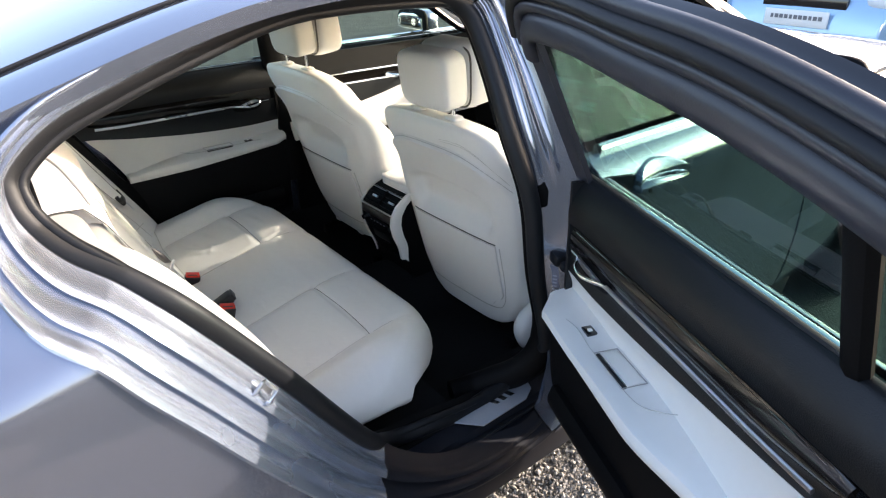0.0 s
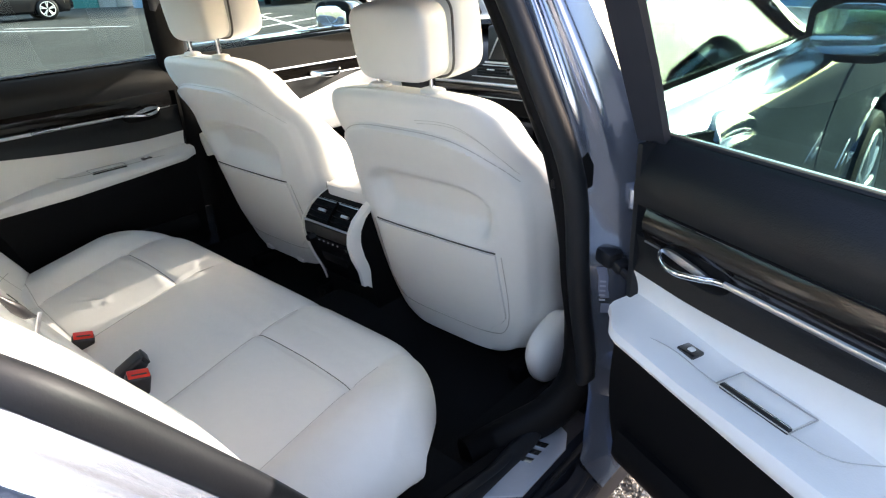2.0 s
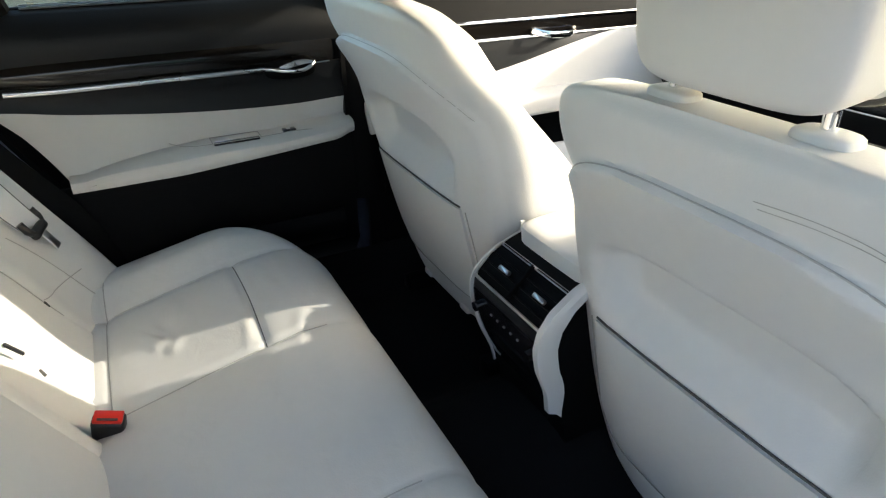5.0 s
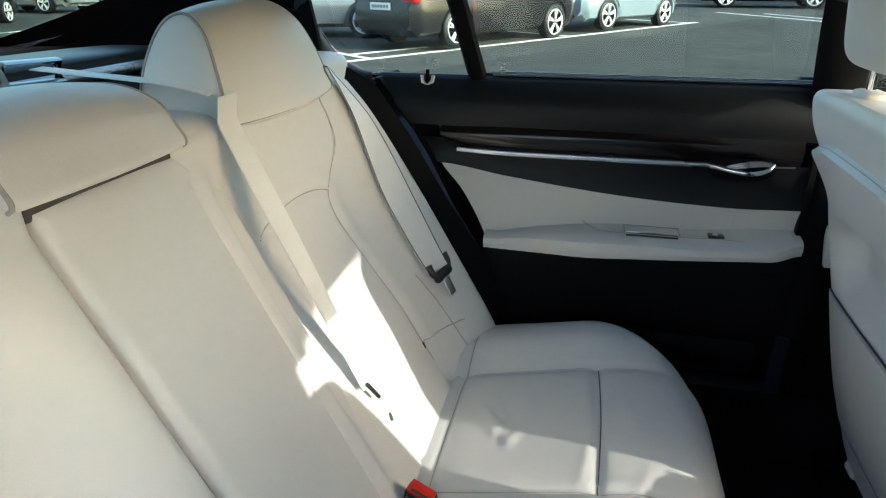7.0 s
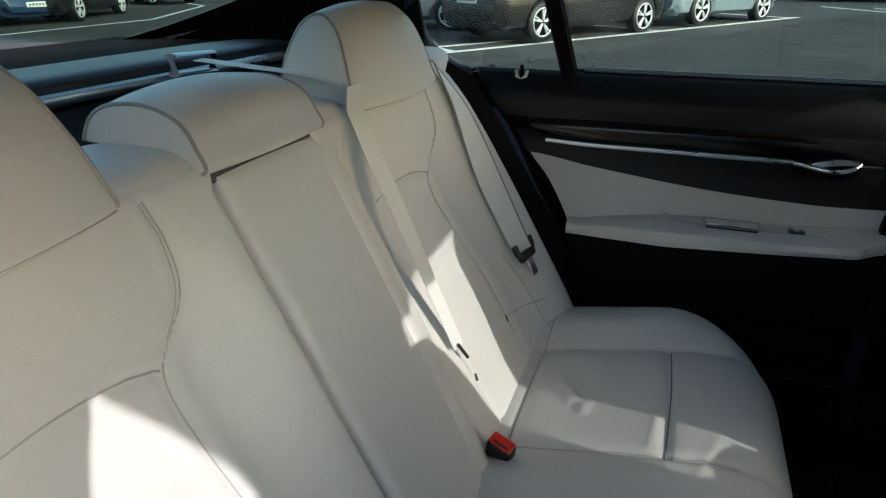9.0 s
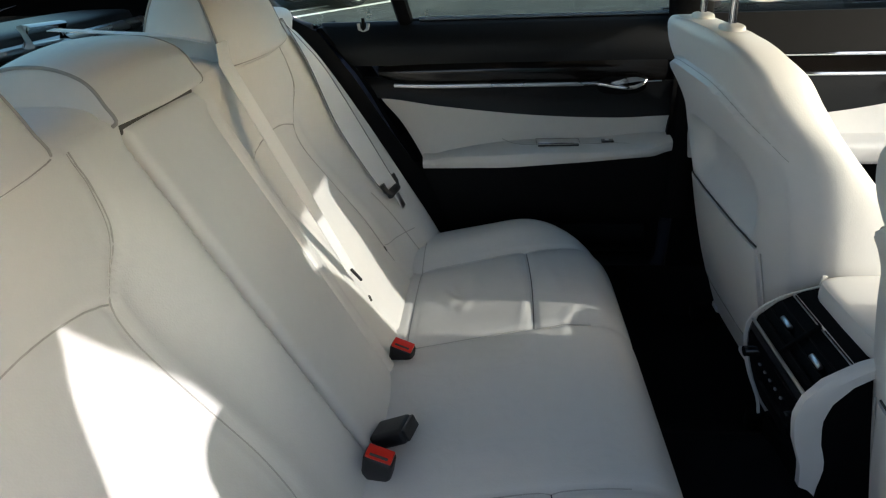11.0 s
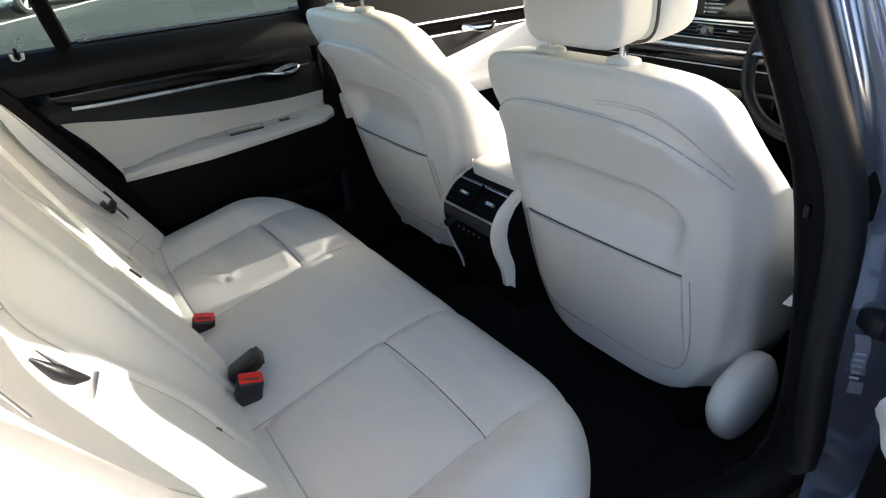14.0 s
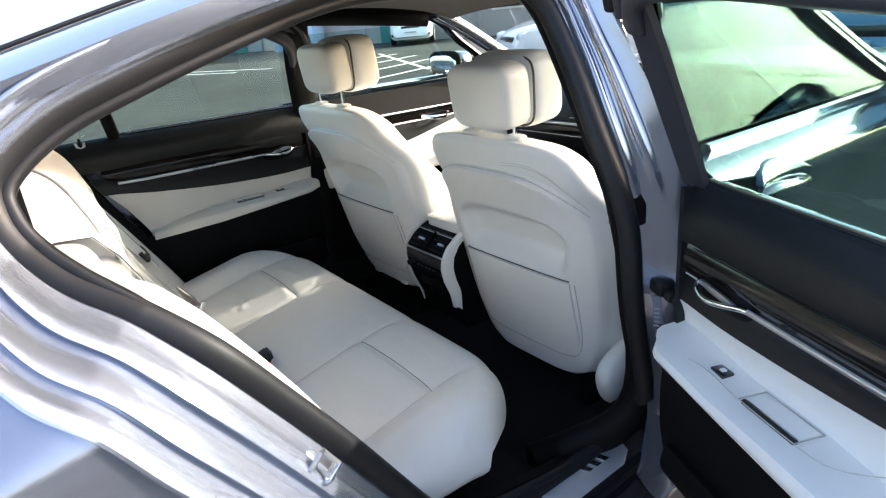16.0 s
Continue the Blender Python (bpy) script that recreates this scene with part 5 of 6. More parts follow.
def outer_belt(s, zt):
    """An outer belt lying on the backrest, its tongue at height zt."""
    b = thing("seat_belt", "cream webbing belt hanging down the outer backrest", "seat belt", (s * 0.55, -0.3, 0.6), "rear seat belts")
    bx = lambda z: soft_table([(0.69, -0.583), (0.82, -0.592), (0.92, -0.598), (1.0, -0.599), (1.05, -0.588), (1.085, -0.565)], z) if s < 0 else 0.548 + 0.10 * (z - 0.945)
    on = lambda z, up=0.014: V((bx(z), back_y(bx(z), z) + up, z))
    bm = nb()
    rows = []
    for k in range(31):
        z = 1.085 - (1.085 - zt - 0.008) * k / 30
        ya, yb = back_y(bx(z) - 0.024, z), back_y(bx(z) + 0.024, z)
        lift = max(0.0, max(back_y(bx(z) + w, z) - (ya + (yb - ya) * (w / 0.048 + 0.5)) for w in (-0.012, 0.0, 0.012))) + 0.010
        rows.append([V((bx(z) + w, ya + (yb - ya) * (w / 0.048 + 0.5) + lift, z - 0.25 * s * w)) for w in (-0.024, -0.012, 0.0, 0.012, 0.024)])
    top = rows[0][2]
    for dy, dz in ((-0.02, 0.002), (-0.06, -0.008), (-0.14, -0.022)) if s < 0 else ((-0.02, 0.012), (-0.06, 0.016), (-0.14, 0.010)):
        rows.insert(0, [V((top.x + w, top.y + dy, top.z + dz)) for w in (-0.023, -0.012, 0.0, 0.012, 0.023)])
    solid(bm, rows, (0, -0.0016, -0.0004))
    part("webbing", bm, WEBBING, b)
    # dark lines draw the shadow along the belt's two edges as colour
    for c in (0, 4):
        bm = nb()
        tube(bm, [r[c] + V((0, 0.0005, 0)) for r in rows], 0.0008, 0.0008, 6)
        part("webbing_edge_line", bm, SEAMGAP, b)
    bm = nb()
    if s < 0:
        m = Matrix.Translation(on(zt)) @ pose(0, 0, 0, 28, 0, -10)
        box(bm, (0.066, 0.016, 0.020), m, 0.007, 3)
        for sx in (-1, 1):
            tube(bm, [m @ V((sx * 0.024, 0, 0)), m @ V((sx * 0.036, 0, 0.014)), m @ V((sx * 0.036, 0, 0.032))], 0.008, 0.007, 8)
        t = part("tongue_grip", bm, BUCKLE, b, "black plastic tongue grip")
        bm = nb()
        box(bm, (0.024, 0.003, 0.040), m @ pose(0.004, 0.004, -0.026), 0.001)
        part("tongue", bm, SATIN, t, "steel tongue")
        return
    # seen edge-on: a forked grip with the steel tongue below it
    foot = V((0.557, -0.434, 0.950))
    for tip, r in ((V((0.573, -0.458, 0.994)), (0.0015, 0.0045, 0.0070, 0.0068, 0.0058, 0.0020)), (V((0.552, -0.455, 0.988)), (0.0006, 0.0012, 0.0018, 0.0026, 0.0040, 0.0020))):
        rows = []
        for k, w in enumerate(r):
            c = tip.lerp(foot, k / 5) + V((0.004, 0.002, -0.003)) * (math.sin(math.pi * k / 5) if r[2] > 0.005 else 0)
            rows.append([c + V((w * math.cos(a), 0.75 * w * math.sin(a) + 0.004 * (k == 5), 0.45 * w * math.sin(a))) for a in [2 * math.pi * i / 12 for i in range(12)]])
        grid(bm, rows, True, True)
    t = part("tongue_grip", bm, BUCKLE, b, "black plastic forked tongue grip", 60)
    bm = nb()
    box(bm, (0.0026, 0.005, 0.024), Matrix.Translation(foot.lerp(V((0.551, -0.425, 0.933)), 0.55)) @ pose(0, 0, 0, -28, 0, 18), 0.001)
    part("tongue", bm, SATIN, t, "steel tongue")
    bm = nb()
    tube(bm, [V((x, back_y(x, z) + 0.0012, z)) for x, z in [(0.571 + 0.008 * k / 12, 0.955 - 0.085 * k / 12) for k in range(13)]], 0.0009, 0.0009, 6)
    part("webbing_edge_line", bm, PIPING, b)


outer_belt(-1, 0.690)
outer_belt(1, 0.945)
cb = thing("centre_seat_belt", "cream centre belt running from the shelf reel to the bench", "seat belt", (-0.2, -0.5, 0.9), "rear seat belts")
bm = nb()
ribbon(bm, [(-0.205, -0.785, 1.122), (-0.212, -0.70, 1.115), (-0.222, -0.60, 1.106), (-0.226, -0.540, 1.094)], 0.030, V((0.95, 0.2, 0)).normalized(), 20)
rows = []
for k in range(41):
    # hangs taut, turning edge-on towards its foot
    f = k / 40
    c = V((-0.222, -0.515, 1.094)).lerp(V((-0.200, -0.506, 1.065)), min(1.0, f / 0.08)) if f < 0.08 else V((-0.200, -0.506, 1.065)).lerp(V((-0.214, -0.343, 0.675)), (f - 0.08) / 0.92)
    w = 0.040 - 0.012 * step(0.3, 0.9, f)
    rows.append([c + V((q * w, -q * w * (0.05 + 0.15 * f), 0)) for q in (-0.5, -0.2, 0.2, 0.5)])
solid(bm, rows, (0, -0.0016, -0.0004))
part("webbing", bm, WEBBING, cb)
bm = nb()
box(bm, (0.006, 0.005, 0.036), pose(-0.214, -0.336, 0.668, 25, 20, 0), 0.002)
part("tongue_grip", bm, BUCKLE, cb)
# shelf blind box with the belt reel
sh = thing("rear_blind_housing", "slim bright-edged blind housing on the parcel shelf", "blind", (0, -0.9, 1.09))
bm = nb()
pad(bm, (0, -0.91, 1.10), (0.60, 0.075, 0.022), 0.4, None, 48, 14)
part("cover", bm, BLUELEATHER, sh, "dark satin cover")
bm = nb()
tube(bm, [(x, -0.832, 1.092) for x in (-0.57, -0.2, 0.2, 0.57)], 0.008, 0.010, 8)
part("slot_trim", bm, SATIN, sh)
bm = nb()
tube(bm, [(-0.255, -0.80, 1.098), (-0.255, -0.80, 1.126), (-0.165, -0.80, 1.130), (-0.165, -0.80, 1.102)], 0.012, 0.0045, 8, True, up=(0, 0, 1))
part("belt_guide", bm, SATIN, sh, "metal belt guide")


# ---- front seats ----
DIMTRIM = mat("grey_trim_plastic", (0.12, 0.12, 0.125), 0.6, var=0.1, bump=0.05)


def front_seat(cx, dy, dz, recline, lift, label):
    st = thing("front_seat", label, "car seat", (cx, 0.75, 0.31), "front seats")
    W = [(0.385, 0.185), (0.40, 0.215), (0.44, 0.240), (0.52, 0.262), (0.70, 0.282), (0.80, 0.290), (0.87, 0.284), (0.92, 0.271), (0.965, 0.256), (1.0, 0.243), (1.018, 0.231), (1.031, 0.212), (1.039, 0.188), (1.044, 0.15), (1.047, 0.10)]
    E = [(0.385, 0.19), (0.55, 0.235), (0.68, 0.228), (0.78, 0.180), (0.86, 0.128), (0.91, 0.098), (0.955, 0.078), (1.0, 0.062), (1.03, 0.048), (1.047, 0.042)]

    def half(z):
        return soft_table(W, z - dz) + 0.008

    def deep(q):
        return soft_table(E, q)

    def rear(x, z):
        """The seat back's rear face."""
        q = z - dz
        s = min(1.0, abs(x) / max(half(z), 1e-3))
        y = 0.41 + dy - (0.20 + recline) * (q - 0.69) + min(deep(q) - 0.017, 0.09) * (1 - math.sqrt(max(0.0, 1 - s**(4.5 + 2.5 * step(0.84, 1.0, q)))))
        # knee scoop above the pocket and a frame round both
        arch = 0.858 - 0.05 * (abs(x) / 0.20) ** 5
        f = min(1.0, max(0.0, (arch - q) / (arch - 0.686)))
        box_ = step(0.212 - 0.03 * f, 0.165 - 0.03 * f, abs(x))
        y += box_ * 0.052 * step(0.0, 0.24, f) * step(1.0, 0.55, f)
        # the moulded shell stands proud of the leather round it
        top = 0.966 - 0.09 * (abs(x) / 0.262) ** 4
        rim = min(0.272, half(z) - 0.026) - 0.012 * step(0.62, 0.40, q)
        y += 0.017 - 0.017 * step(top + 0.005, top - 0.004, q) * step(rim + 0.006, rim - 0.004, abs(x))
        y += 0.012 * step(1.02, 1.047, q) ** 1.6 * (1 - s**4)
        return y - 0.034 * step(0.84, 1.0, q)

    def fore(x, z):
        q = z - dz
        s = min(1.0, abs(x) / max(half(z), 1e-3))
        y = 0.41 + dy - (0.20 + recline) * (q - 0.69) + deep(q) + 0.006
        return y + 0.030 * math.sqrt(max(0.0, 1 - s**4)) * step(1.047, 0.99, q)

    bm = nb()
    rows = []
    for k in range(91):
        z = dz + 0.385 + (1.047 - 0.385) * (1 - (1 - k / 90) ** 1.35)
        w = half(z)
        xs = [w * math.sin(math.pi / 2 * (-1 + 2 * i / 56)) for i in range(57)]
        row = [V((cx + x, rear(x, z), z)) for x in xs]
        row += [V((cx + x, fore(x, z), z)) for x in xs[-2:0:-2]]
        rows.append(row)
    grid(bm, rows, True, True)
    bk = part("backrest", bm, LEATHER, st, "cream leather seat back with moulded shell", 60)
    onr = lambda p: V((cx + p.x, rear(p.x, p.z + dz) - 0.0030, p.z + dz))
    seam(bk, [(x, 0, 0.968 - 0.09 * (abs(x) / 0.262) ** 4) for x in [-0.262 + 0.524 * k / 24 for k in range(25)]], 70, 0.0010 if cx > 0 else 0.0006, onr)
    for e in (0, 0.006) if cx > 0 else ():
        seam(bk, [(x - 0.7 * e, 0, z + e) for x, z in ((0.06, 0.988), (0.12, 0.992), (0.17, 0.987), (0.212, 0.965), (0.243, 0.928), (0.262, 0.893))], 40, 0.00035, onr, THREAD, "stitching")
    # outline of the back panel
    seam(bk, [(-0.206, 0, 0.69), (-0.203, 0, 0.55), (-0.185, 0, 0.475), (-0.14, 0, 0.452), (0, 0, 0.448), (0.14, 0, 0.452), (0.185, 0, 0.475), (0.203, 0, 0.55), (0.206, 0, 0.69)], 70, 0.0011, onr, THREAD, "panel_joint")
    bm = nb()
    rows = []
    for j in range(15):
        q = 0.462 + (0.692 - 0.462) * j / 14
        wd = 0.192 - 0.05 * step(0.53, 0.462, q) ** 2
        rows.append([V((cx + wd * (2 * i / 24 - 1), rear(wd * (2 * i / 24 - 1), q + dz) - 0.005 - 0.002 * math.sin(math.pi * j / 14), q + dz)) for i in range(25)])
    solid(bm, rows, (0, 0.008, 0))
    part("map_pocket", bm, LEATHER, bk, "cream leather map pocket", 60)
    bm = nb()
    tube(bm, [V((cx + x, rear(x, 0.696 + dz) - 0.002, 0.6965 + dz)) for x in [-0.192 + 0.384 * k / 16 for k in range(17)]], 0.0014, 0.002, 6)
    part("pocket_mouth", bm, SEAMGAP, bk)
    hy = 0.366 + dy - 0.36 * recline
    for x in (-0.079, 0.079):
        bm = nb()
        top = V((cx + x, hy, 1.036 + dz))
        tube(bm, [top + V((0, 0, -0.004)), top + V((0, -0.002, 0.06)), top + V((0, -0.004, 0.14))], 0.0065, None, 10)
        part("head_restraint_post", bm, CHROME, st, "chrome post")
        bm = nb()
        pad(bm, (cx + x, hy, 1.049 + dz), (0.027, 0.018, 0.008), 0.6, None, 22, 10)
        part("post_collar", bm, PLASTIC_W, st, "cream plastic collar")
    hz = 1.139 + lift + dz
    bm = nb()
    pad(bm, (cx + 0.001, hy - 0.010, hz), (0.106, 0.046, 0.076), 0.40, pose(0, 0, 0, 6, 0, 0), 48, 26, lambda p: (p.x * (1 + 0.05 * step(-0.07, 0.06, p.z)), p.y, p.z))
    hb = part("head_restraint_back", bm, PLASTIC_W, st, "cream rear half of the head restraint", 80)
    bm = nb()
    pad(bm, (cx - 0.002, hy + 0.064, hz + 0.006), (0.116, 0.052, 0.086), 0.40, pose(0, 0, 0, 6, 0, 0), 52, 28, lambda p: (p.x, p.y + 0.25 * p.x * p.x / 0.148, p.z))
    part("head_restraint", bm, LEATHER, st, "cream leather head restraint", 80)
    bm = nb()
    c = []
    for k in range(40):
        a = 2 * math.pi * k / 40
        f = lambda w, e=0.36: math.copysign(abs(w) ** e, w)
        c.append(V((cx - 0.003 + 0.113 * f(math.cos(a)), hy + 0.033, hz + 0.004 + 0.079 * f(math.sin(a)))))
    tube(bm, c, 0.0028, 0.0028, 6, True, up=(0, 1, 0))
    part("head_restraint_joint", bm, SEAMGAP, hb)
    # cushion, side cover and frame
    bm = nb()
    pad(bm, (cx, 0.80 + dy, 0.53), (0.26, 0.27, 0.075), 0.45, pose(0, 0, 0, 8, 0, 0), 40, 20, lambda p: (p.x, p.y, p.z + (0.03 if abs(p.x) > 0.2 else 0) * (p.z > 0)))
    part("seat_cushion", bm, LEATHER, st, "", 60)
    if cx > 0:
        bm = nb()
        pad(bm, (cx + 0.290, 0.500 + dy, 0.452 + dz), (0.036, 0.086, 0.074), 0.75, pose(0, 0, 0, 20, 0, 0), 26, 16)
        part("hinge_cover", bm, PLASTIC_W, st, "rounded cream hinge cover")
        bm = nb()
        prism(bm, [(cx + 0.262, 0.432 + dy, 0.470 + dz), (cx + 0.288, 0.428 + dy, 0.480 + dz), (cx + 0.268, 0.436 + dy, 0.438 + dz)], (0, 0.012, 0), 0.001)
        part("cover_gap", bm, DIMTRIM, st, "grey gap beside the hinge cover")
    bm = nb()
    box(bm, (0.46, 0.46, 0.10), (cx, 0.78 + dy, 0.40), 0.02)
    box(bm, (0.04, 0.5, 0.04), (cx - 0.2, 0.72 + dy, 0.335), 0.005)
    box(bm, (0.04, 0.5, 0.04), (cx + 0.2, 0.72 + dy, 0.335), 0.005)
    part("seat_frame", bm, BLACKSOFT, st)
    for x in (-0.09, 0.09):
        bm = nb()
        box(bm, (0.040, 0.025, 0.018), (cx + x, 0.492 + dy, 0.391 + dz), 0.007)
        part("shell_clip", bm, PLASTIC_W, bk)


front_seat(0.328, 0.0, -0.007, 0.0, 0.006, "cream leather driver seat with map pocket, beside the open door")
front_seat(-0.410, -0.030, 0.031, 0.05, 0.028, "cream leather passenger seat with map pocket")

# ---- centre console ----
DIMMARK = mat("grey_print", (0.16, 0.16, 0.17), 0.5)
con = thing("centre_console", "black rear console with air vents between the front seats", "console", (0, 0.6, 0.31))
CP = [(0.415, 0.36), (0.41, 0.42), (0.40, 0.47), (0.374, 0.53), (0.358, 0.58), (0.351, 0.62), (0.356, 0.652), (0.381, 0.679), (0.417, 0.700), (0.453, 0.711)]
cp = lambda z: soft_table([(b, a) for a, b in CP], z)
bm = nb()
prism(bm, [(-0.114, y + 0.008, z) for y, z in CP] + [(-0.114, 0.90, 0.711), (-0.114, 1.0, 0.69), (-0.114, 1.3, 0.66), (-0.114, 1.3, 0.33)], (0.207, 0, 0))
part("console_body", bm, BLACKSOFT, con)
bm = nb()
solid(bm, [[(x, cp(0.47 + 0.175 * k / 8), 0.47 + 0.175 * k / 8) for k in range(9)] for x in (-0.108, 0.0, 0.088)], (0, 0.006, 0))
part("rear_panel", bm, GLOSSBLK, con, "glossy black climate panel")
for z in (0.650, 0.697):
    bm = nb()
    tube(bm, [(x, cp(z) - 0.001, z) for x in (-0.108, 0.0, 0.088)], 0.003, 0.003, 6)
    part("vent_line", bm, SATIN, con)
for x in (-0.058, 0.04):
    for k in range(4):
        z = 0.661 + 0.0115 * k
        bm = nb()
        box(bm, (0.088, 0.012, 0.0025), pose(x, cp(z) + 0.004, z, -50, 0, 0), 0.001)
        part("vent_slat", bm, BLACKSOFT, con)
    bm = nb()
    box(bm, (0.030, 0.007, 0.008), pose(x + 0.004, cp(0.679) - 0.002, 0.679, -46, 0, 0), 0.002)
    part("vent_tab", bm, SATIN, con, "bright vent tab")
    bm = nb()
    box(bm, (0.004, 0.010, 0.066), pose(x + 0.046, cp(0.678) + 0.003, 0.678, -46, 0, 0), 0.001)
    part("vent_post", bm, BLACKSOFT, con)
for k in range(5):
    bm = nb()
    box(bm, (0.005, 0.003, 0.004), (-0.05 + 0.02 * k, cp(0.60) - 0.0005, 0.60), 0.001)
    part("climate_lamp", bm, DIMMARK, con)
for x in (-0.088, 0.07):
    bm = nb()
    tube(bm, [(x, cp(0.6) + 0.005, 0.60), (x, cp(0.6) - 0.012, 0.598)], 0.009, None, 16)
    part("climate_knob", bm, GLOSSBLK, con)
bm = nb()
box(bm, (0.10, 0.006, 0.03), pose(-0.01, cp(0.545) - 0.001, 0.545, 14, 0, 0), 0.003)
part("control_strip", bm, BLACKSOFT, con)
for s, z0, w in ((1, 0.49, 0.034), (-1, 0.44, 0.008)):
    bm = nb()
    x = 0.099 if s > 0 else -0.1165
    zs = [z0 + (0.728 - z0) * k / 16 for k in range(17)]
    ys = [(cp(z) if s < 0 else lerp_table([(0.49, 0.378), (0.53, 0.372), (0.58, 0.352), (0.62, 0.344), (0.652, 0.349), (0.684, 0.370), (0.712, 0.408), (0.728, 0.445)], z)) - 0.004 for z in zs]
    solid(bm, [[(x, y, z), (x + s * (0.006 if s > 0 else 0.001), y + 0.3 * w, z), (x + s * (0.006 if s > 0 else 0.001), y + w * (1 - 0.35 * step(0.56, 0.49, z)), z - 0.012 * (s > 0) * step(0.56, 0.49, z))] for y, z in zip(ys, zs)], (-s * (0.012 if s > 0 else 0.004), 0, 0))
    part("side_trim", bm, PLASTIC_W, con, "cream console side trim")
bm = nb()
pad(bm, (-0.01, 0.690, 0.715), (0.103, 0.258, 0.020), 0.22, None, 36, 14)
part("console_arm_rest", bm, LEATHER, con, "cream console arm rest")

# ---- dashboard ----
dash = thing("dashboard", "black dashboard with metal and veneer bands and a wide screen", "dashboard", (0, 1.5, 0.6))
bm = nb()
prof = [(1.42, 0.62), (1.40, 0.70), (1.36, 0.76), (1.345, 0.84), (1.355, 0.93), (1.40, 0.975), (1.55, 0.995), (1.80, 1.0), (1.80, 0.6)]
prism(bm, [(-0.73, y, z) for y, z in prof], (1.46, 0, 0), 0.012)
part("panel", bm, BLACK, dash)
bm = nb()
box(bm, (1.40, 0.014, 0.013), (0, 1.336, 0.853), 0.004)
part("metal_band", bm, SATIN, dash, "satin metal band")
bm = nb()
box(bm, (1.40, 0.012, 0.034), (0, 1.342, 0.826), 0.004)
part("veneer_band", bm, WOOD, dash)
for z, x0, x1, h in ((0.804, -0.70, 0.70, 0.003), (0.880, -0.30, 0.14, 0.003), (0.924, -0.245, 0.12, 0.003), (0.934, -0.235, 0.115, 0.007)):
    bm = nb()
    box(bm, (x1 - x0, 0.006, h), ((x0 + x1) / 2, 1.334, z), 0.001)
    part("metal_line", bm, SATIN, dash)
bm = nb()
box(bm, (0.40, 0.020, 0.042), (-0.08, 1.346, 0.902), 0.006)
vent = part("vent", bm, BLACKSOFT, dash, "dark air vents under the screen")
for k in range(3):
    bm = nb()
    box(bm, (0.38, 0.006, 0.0025), (-0.08, 1.335, 0.890 + 0.011 * k), 0.001)
    part("vent_slat", bm, GLOSSBLK, vent)
for x in (-0.206, -0.012):
    bm = nb()
    box(bm, (0.034, 0.006, 0.004), (x, 1.330, 0.908), 0.001)
    part("vent_tab", bm, SATIN, vent)
bm = nb()
box(bm, (0.060, 0.016, 0.030), (-0.103, 1.338, 0.905), 0.004)
clock = part("knob_block", bm, GLOSSBLK, vent)
bm = nb()
tube(bm, [(-0.103, 1.331, 0.905), (-0.103, 1.322, 0.905)], 0.010, None, 18)
part("knob", bm, DIMMARK, clock)
bm = nb()
box(bm, (0.37, 0.05, 0.130), pose(-0.05, 1.372, 0.998, -4, 0, 0), 0.012, 3)
hood = part("screen_housing", bm, BLACK, dash, "dark housing round the display")
bm = nb()
tube(bm, [(-0.173, 1.338, 1.026), (-0.214, 1.334, 0.948)], 0.003, 0.003, 6)
part("housing_edge", bm, SATIN, hood)
bm = nb()
box(bm, (0.23, 0.006, 0.086), pose(-0.006, 1.345, 0.991, -4, 0, 0), 0.003)
scr = part("screen", bm, SCREEN, dash, "dark display with rows of small text")
for k in range(7):
    bm = nb()
    z = 1.024 - 0.0115 * k
    n = 0.034 + 0.010 * (k * 5 % 3)
    box(bm, (n, 0.001, 0.0035), (-0.108 + n / 2, 1.3395, z), 0)
    box(bm, (0.006, 0.001, 0.005), (-0.116, 1.3395, z), 0)
    part("text_bar", bm, mat("screen_text", (0.45, 0.08, 0.06) if k == 1 else (0.42, 0.43, 0.45), 0.5), scr)
bm = nb()
box(bm, (0.42, 0.16, 0.07), pose(0.36, 1.42, 0.975, 6, 0, 0), 0.03, 4)
part("instrument_hood", bm, BLACK, dash)
bm = nb()
box(bm, (0.26, 0.012, 0.13), (-0.01, 1.385, 0.685), 0.008)
part("controls_panel", bm, GLOSSBLK, dash)

sw = thing("steering_wheel", "black leather steering wheel with a silver spoke trim", "steering wheel", (0.36, 1.2, 0.86))
M = pose(0.36, 1.10, 0.908, 65, 0, 0)
bm = nb()
tube(bm, [M @ V((0.168 * math.cos(2 * math.pi * k / 48), 0.175 * math.sin(2 * math.pi * k / 48), 0)) for k in range(48)], 0.017, 0.015, 10, True, up=(0, 1, 0.4))
part("rim", bm, BLACK, sw)
bm = nb()
pad(bm, M @ V((0, 0, -0.01)), (0.075, 0.07, 0.03), 0.5, M)
tube(bm, [M @ V((0, 0, -0.03)), M @ V((0, 0, -0.30))], 0.035, None, 12)
part("hub", bm, BLACKSOFT, sw)
for a in (0, 180, 270):
    bm = nb()
    c, d = math.cos(radians(a)), math.sin(radians(a))
    tube(bm, [M @ V((0.06 * c, 0.06 * d, -0.005)), M @ V((0.165 * c, 0.165 * d, 0))], 0.016, 0.007, 8)
    part("spoke", bm, SATIN, sw)

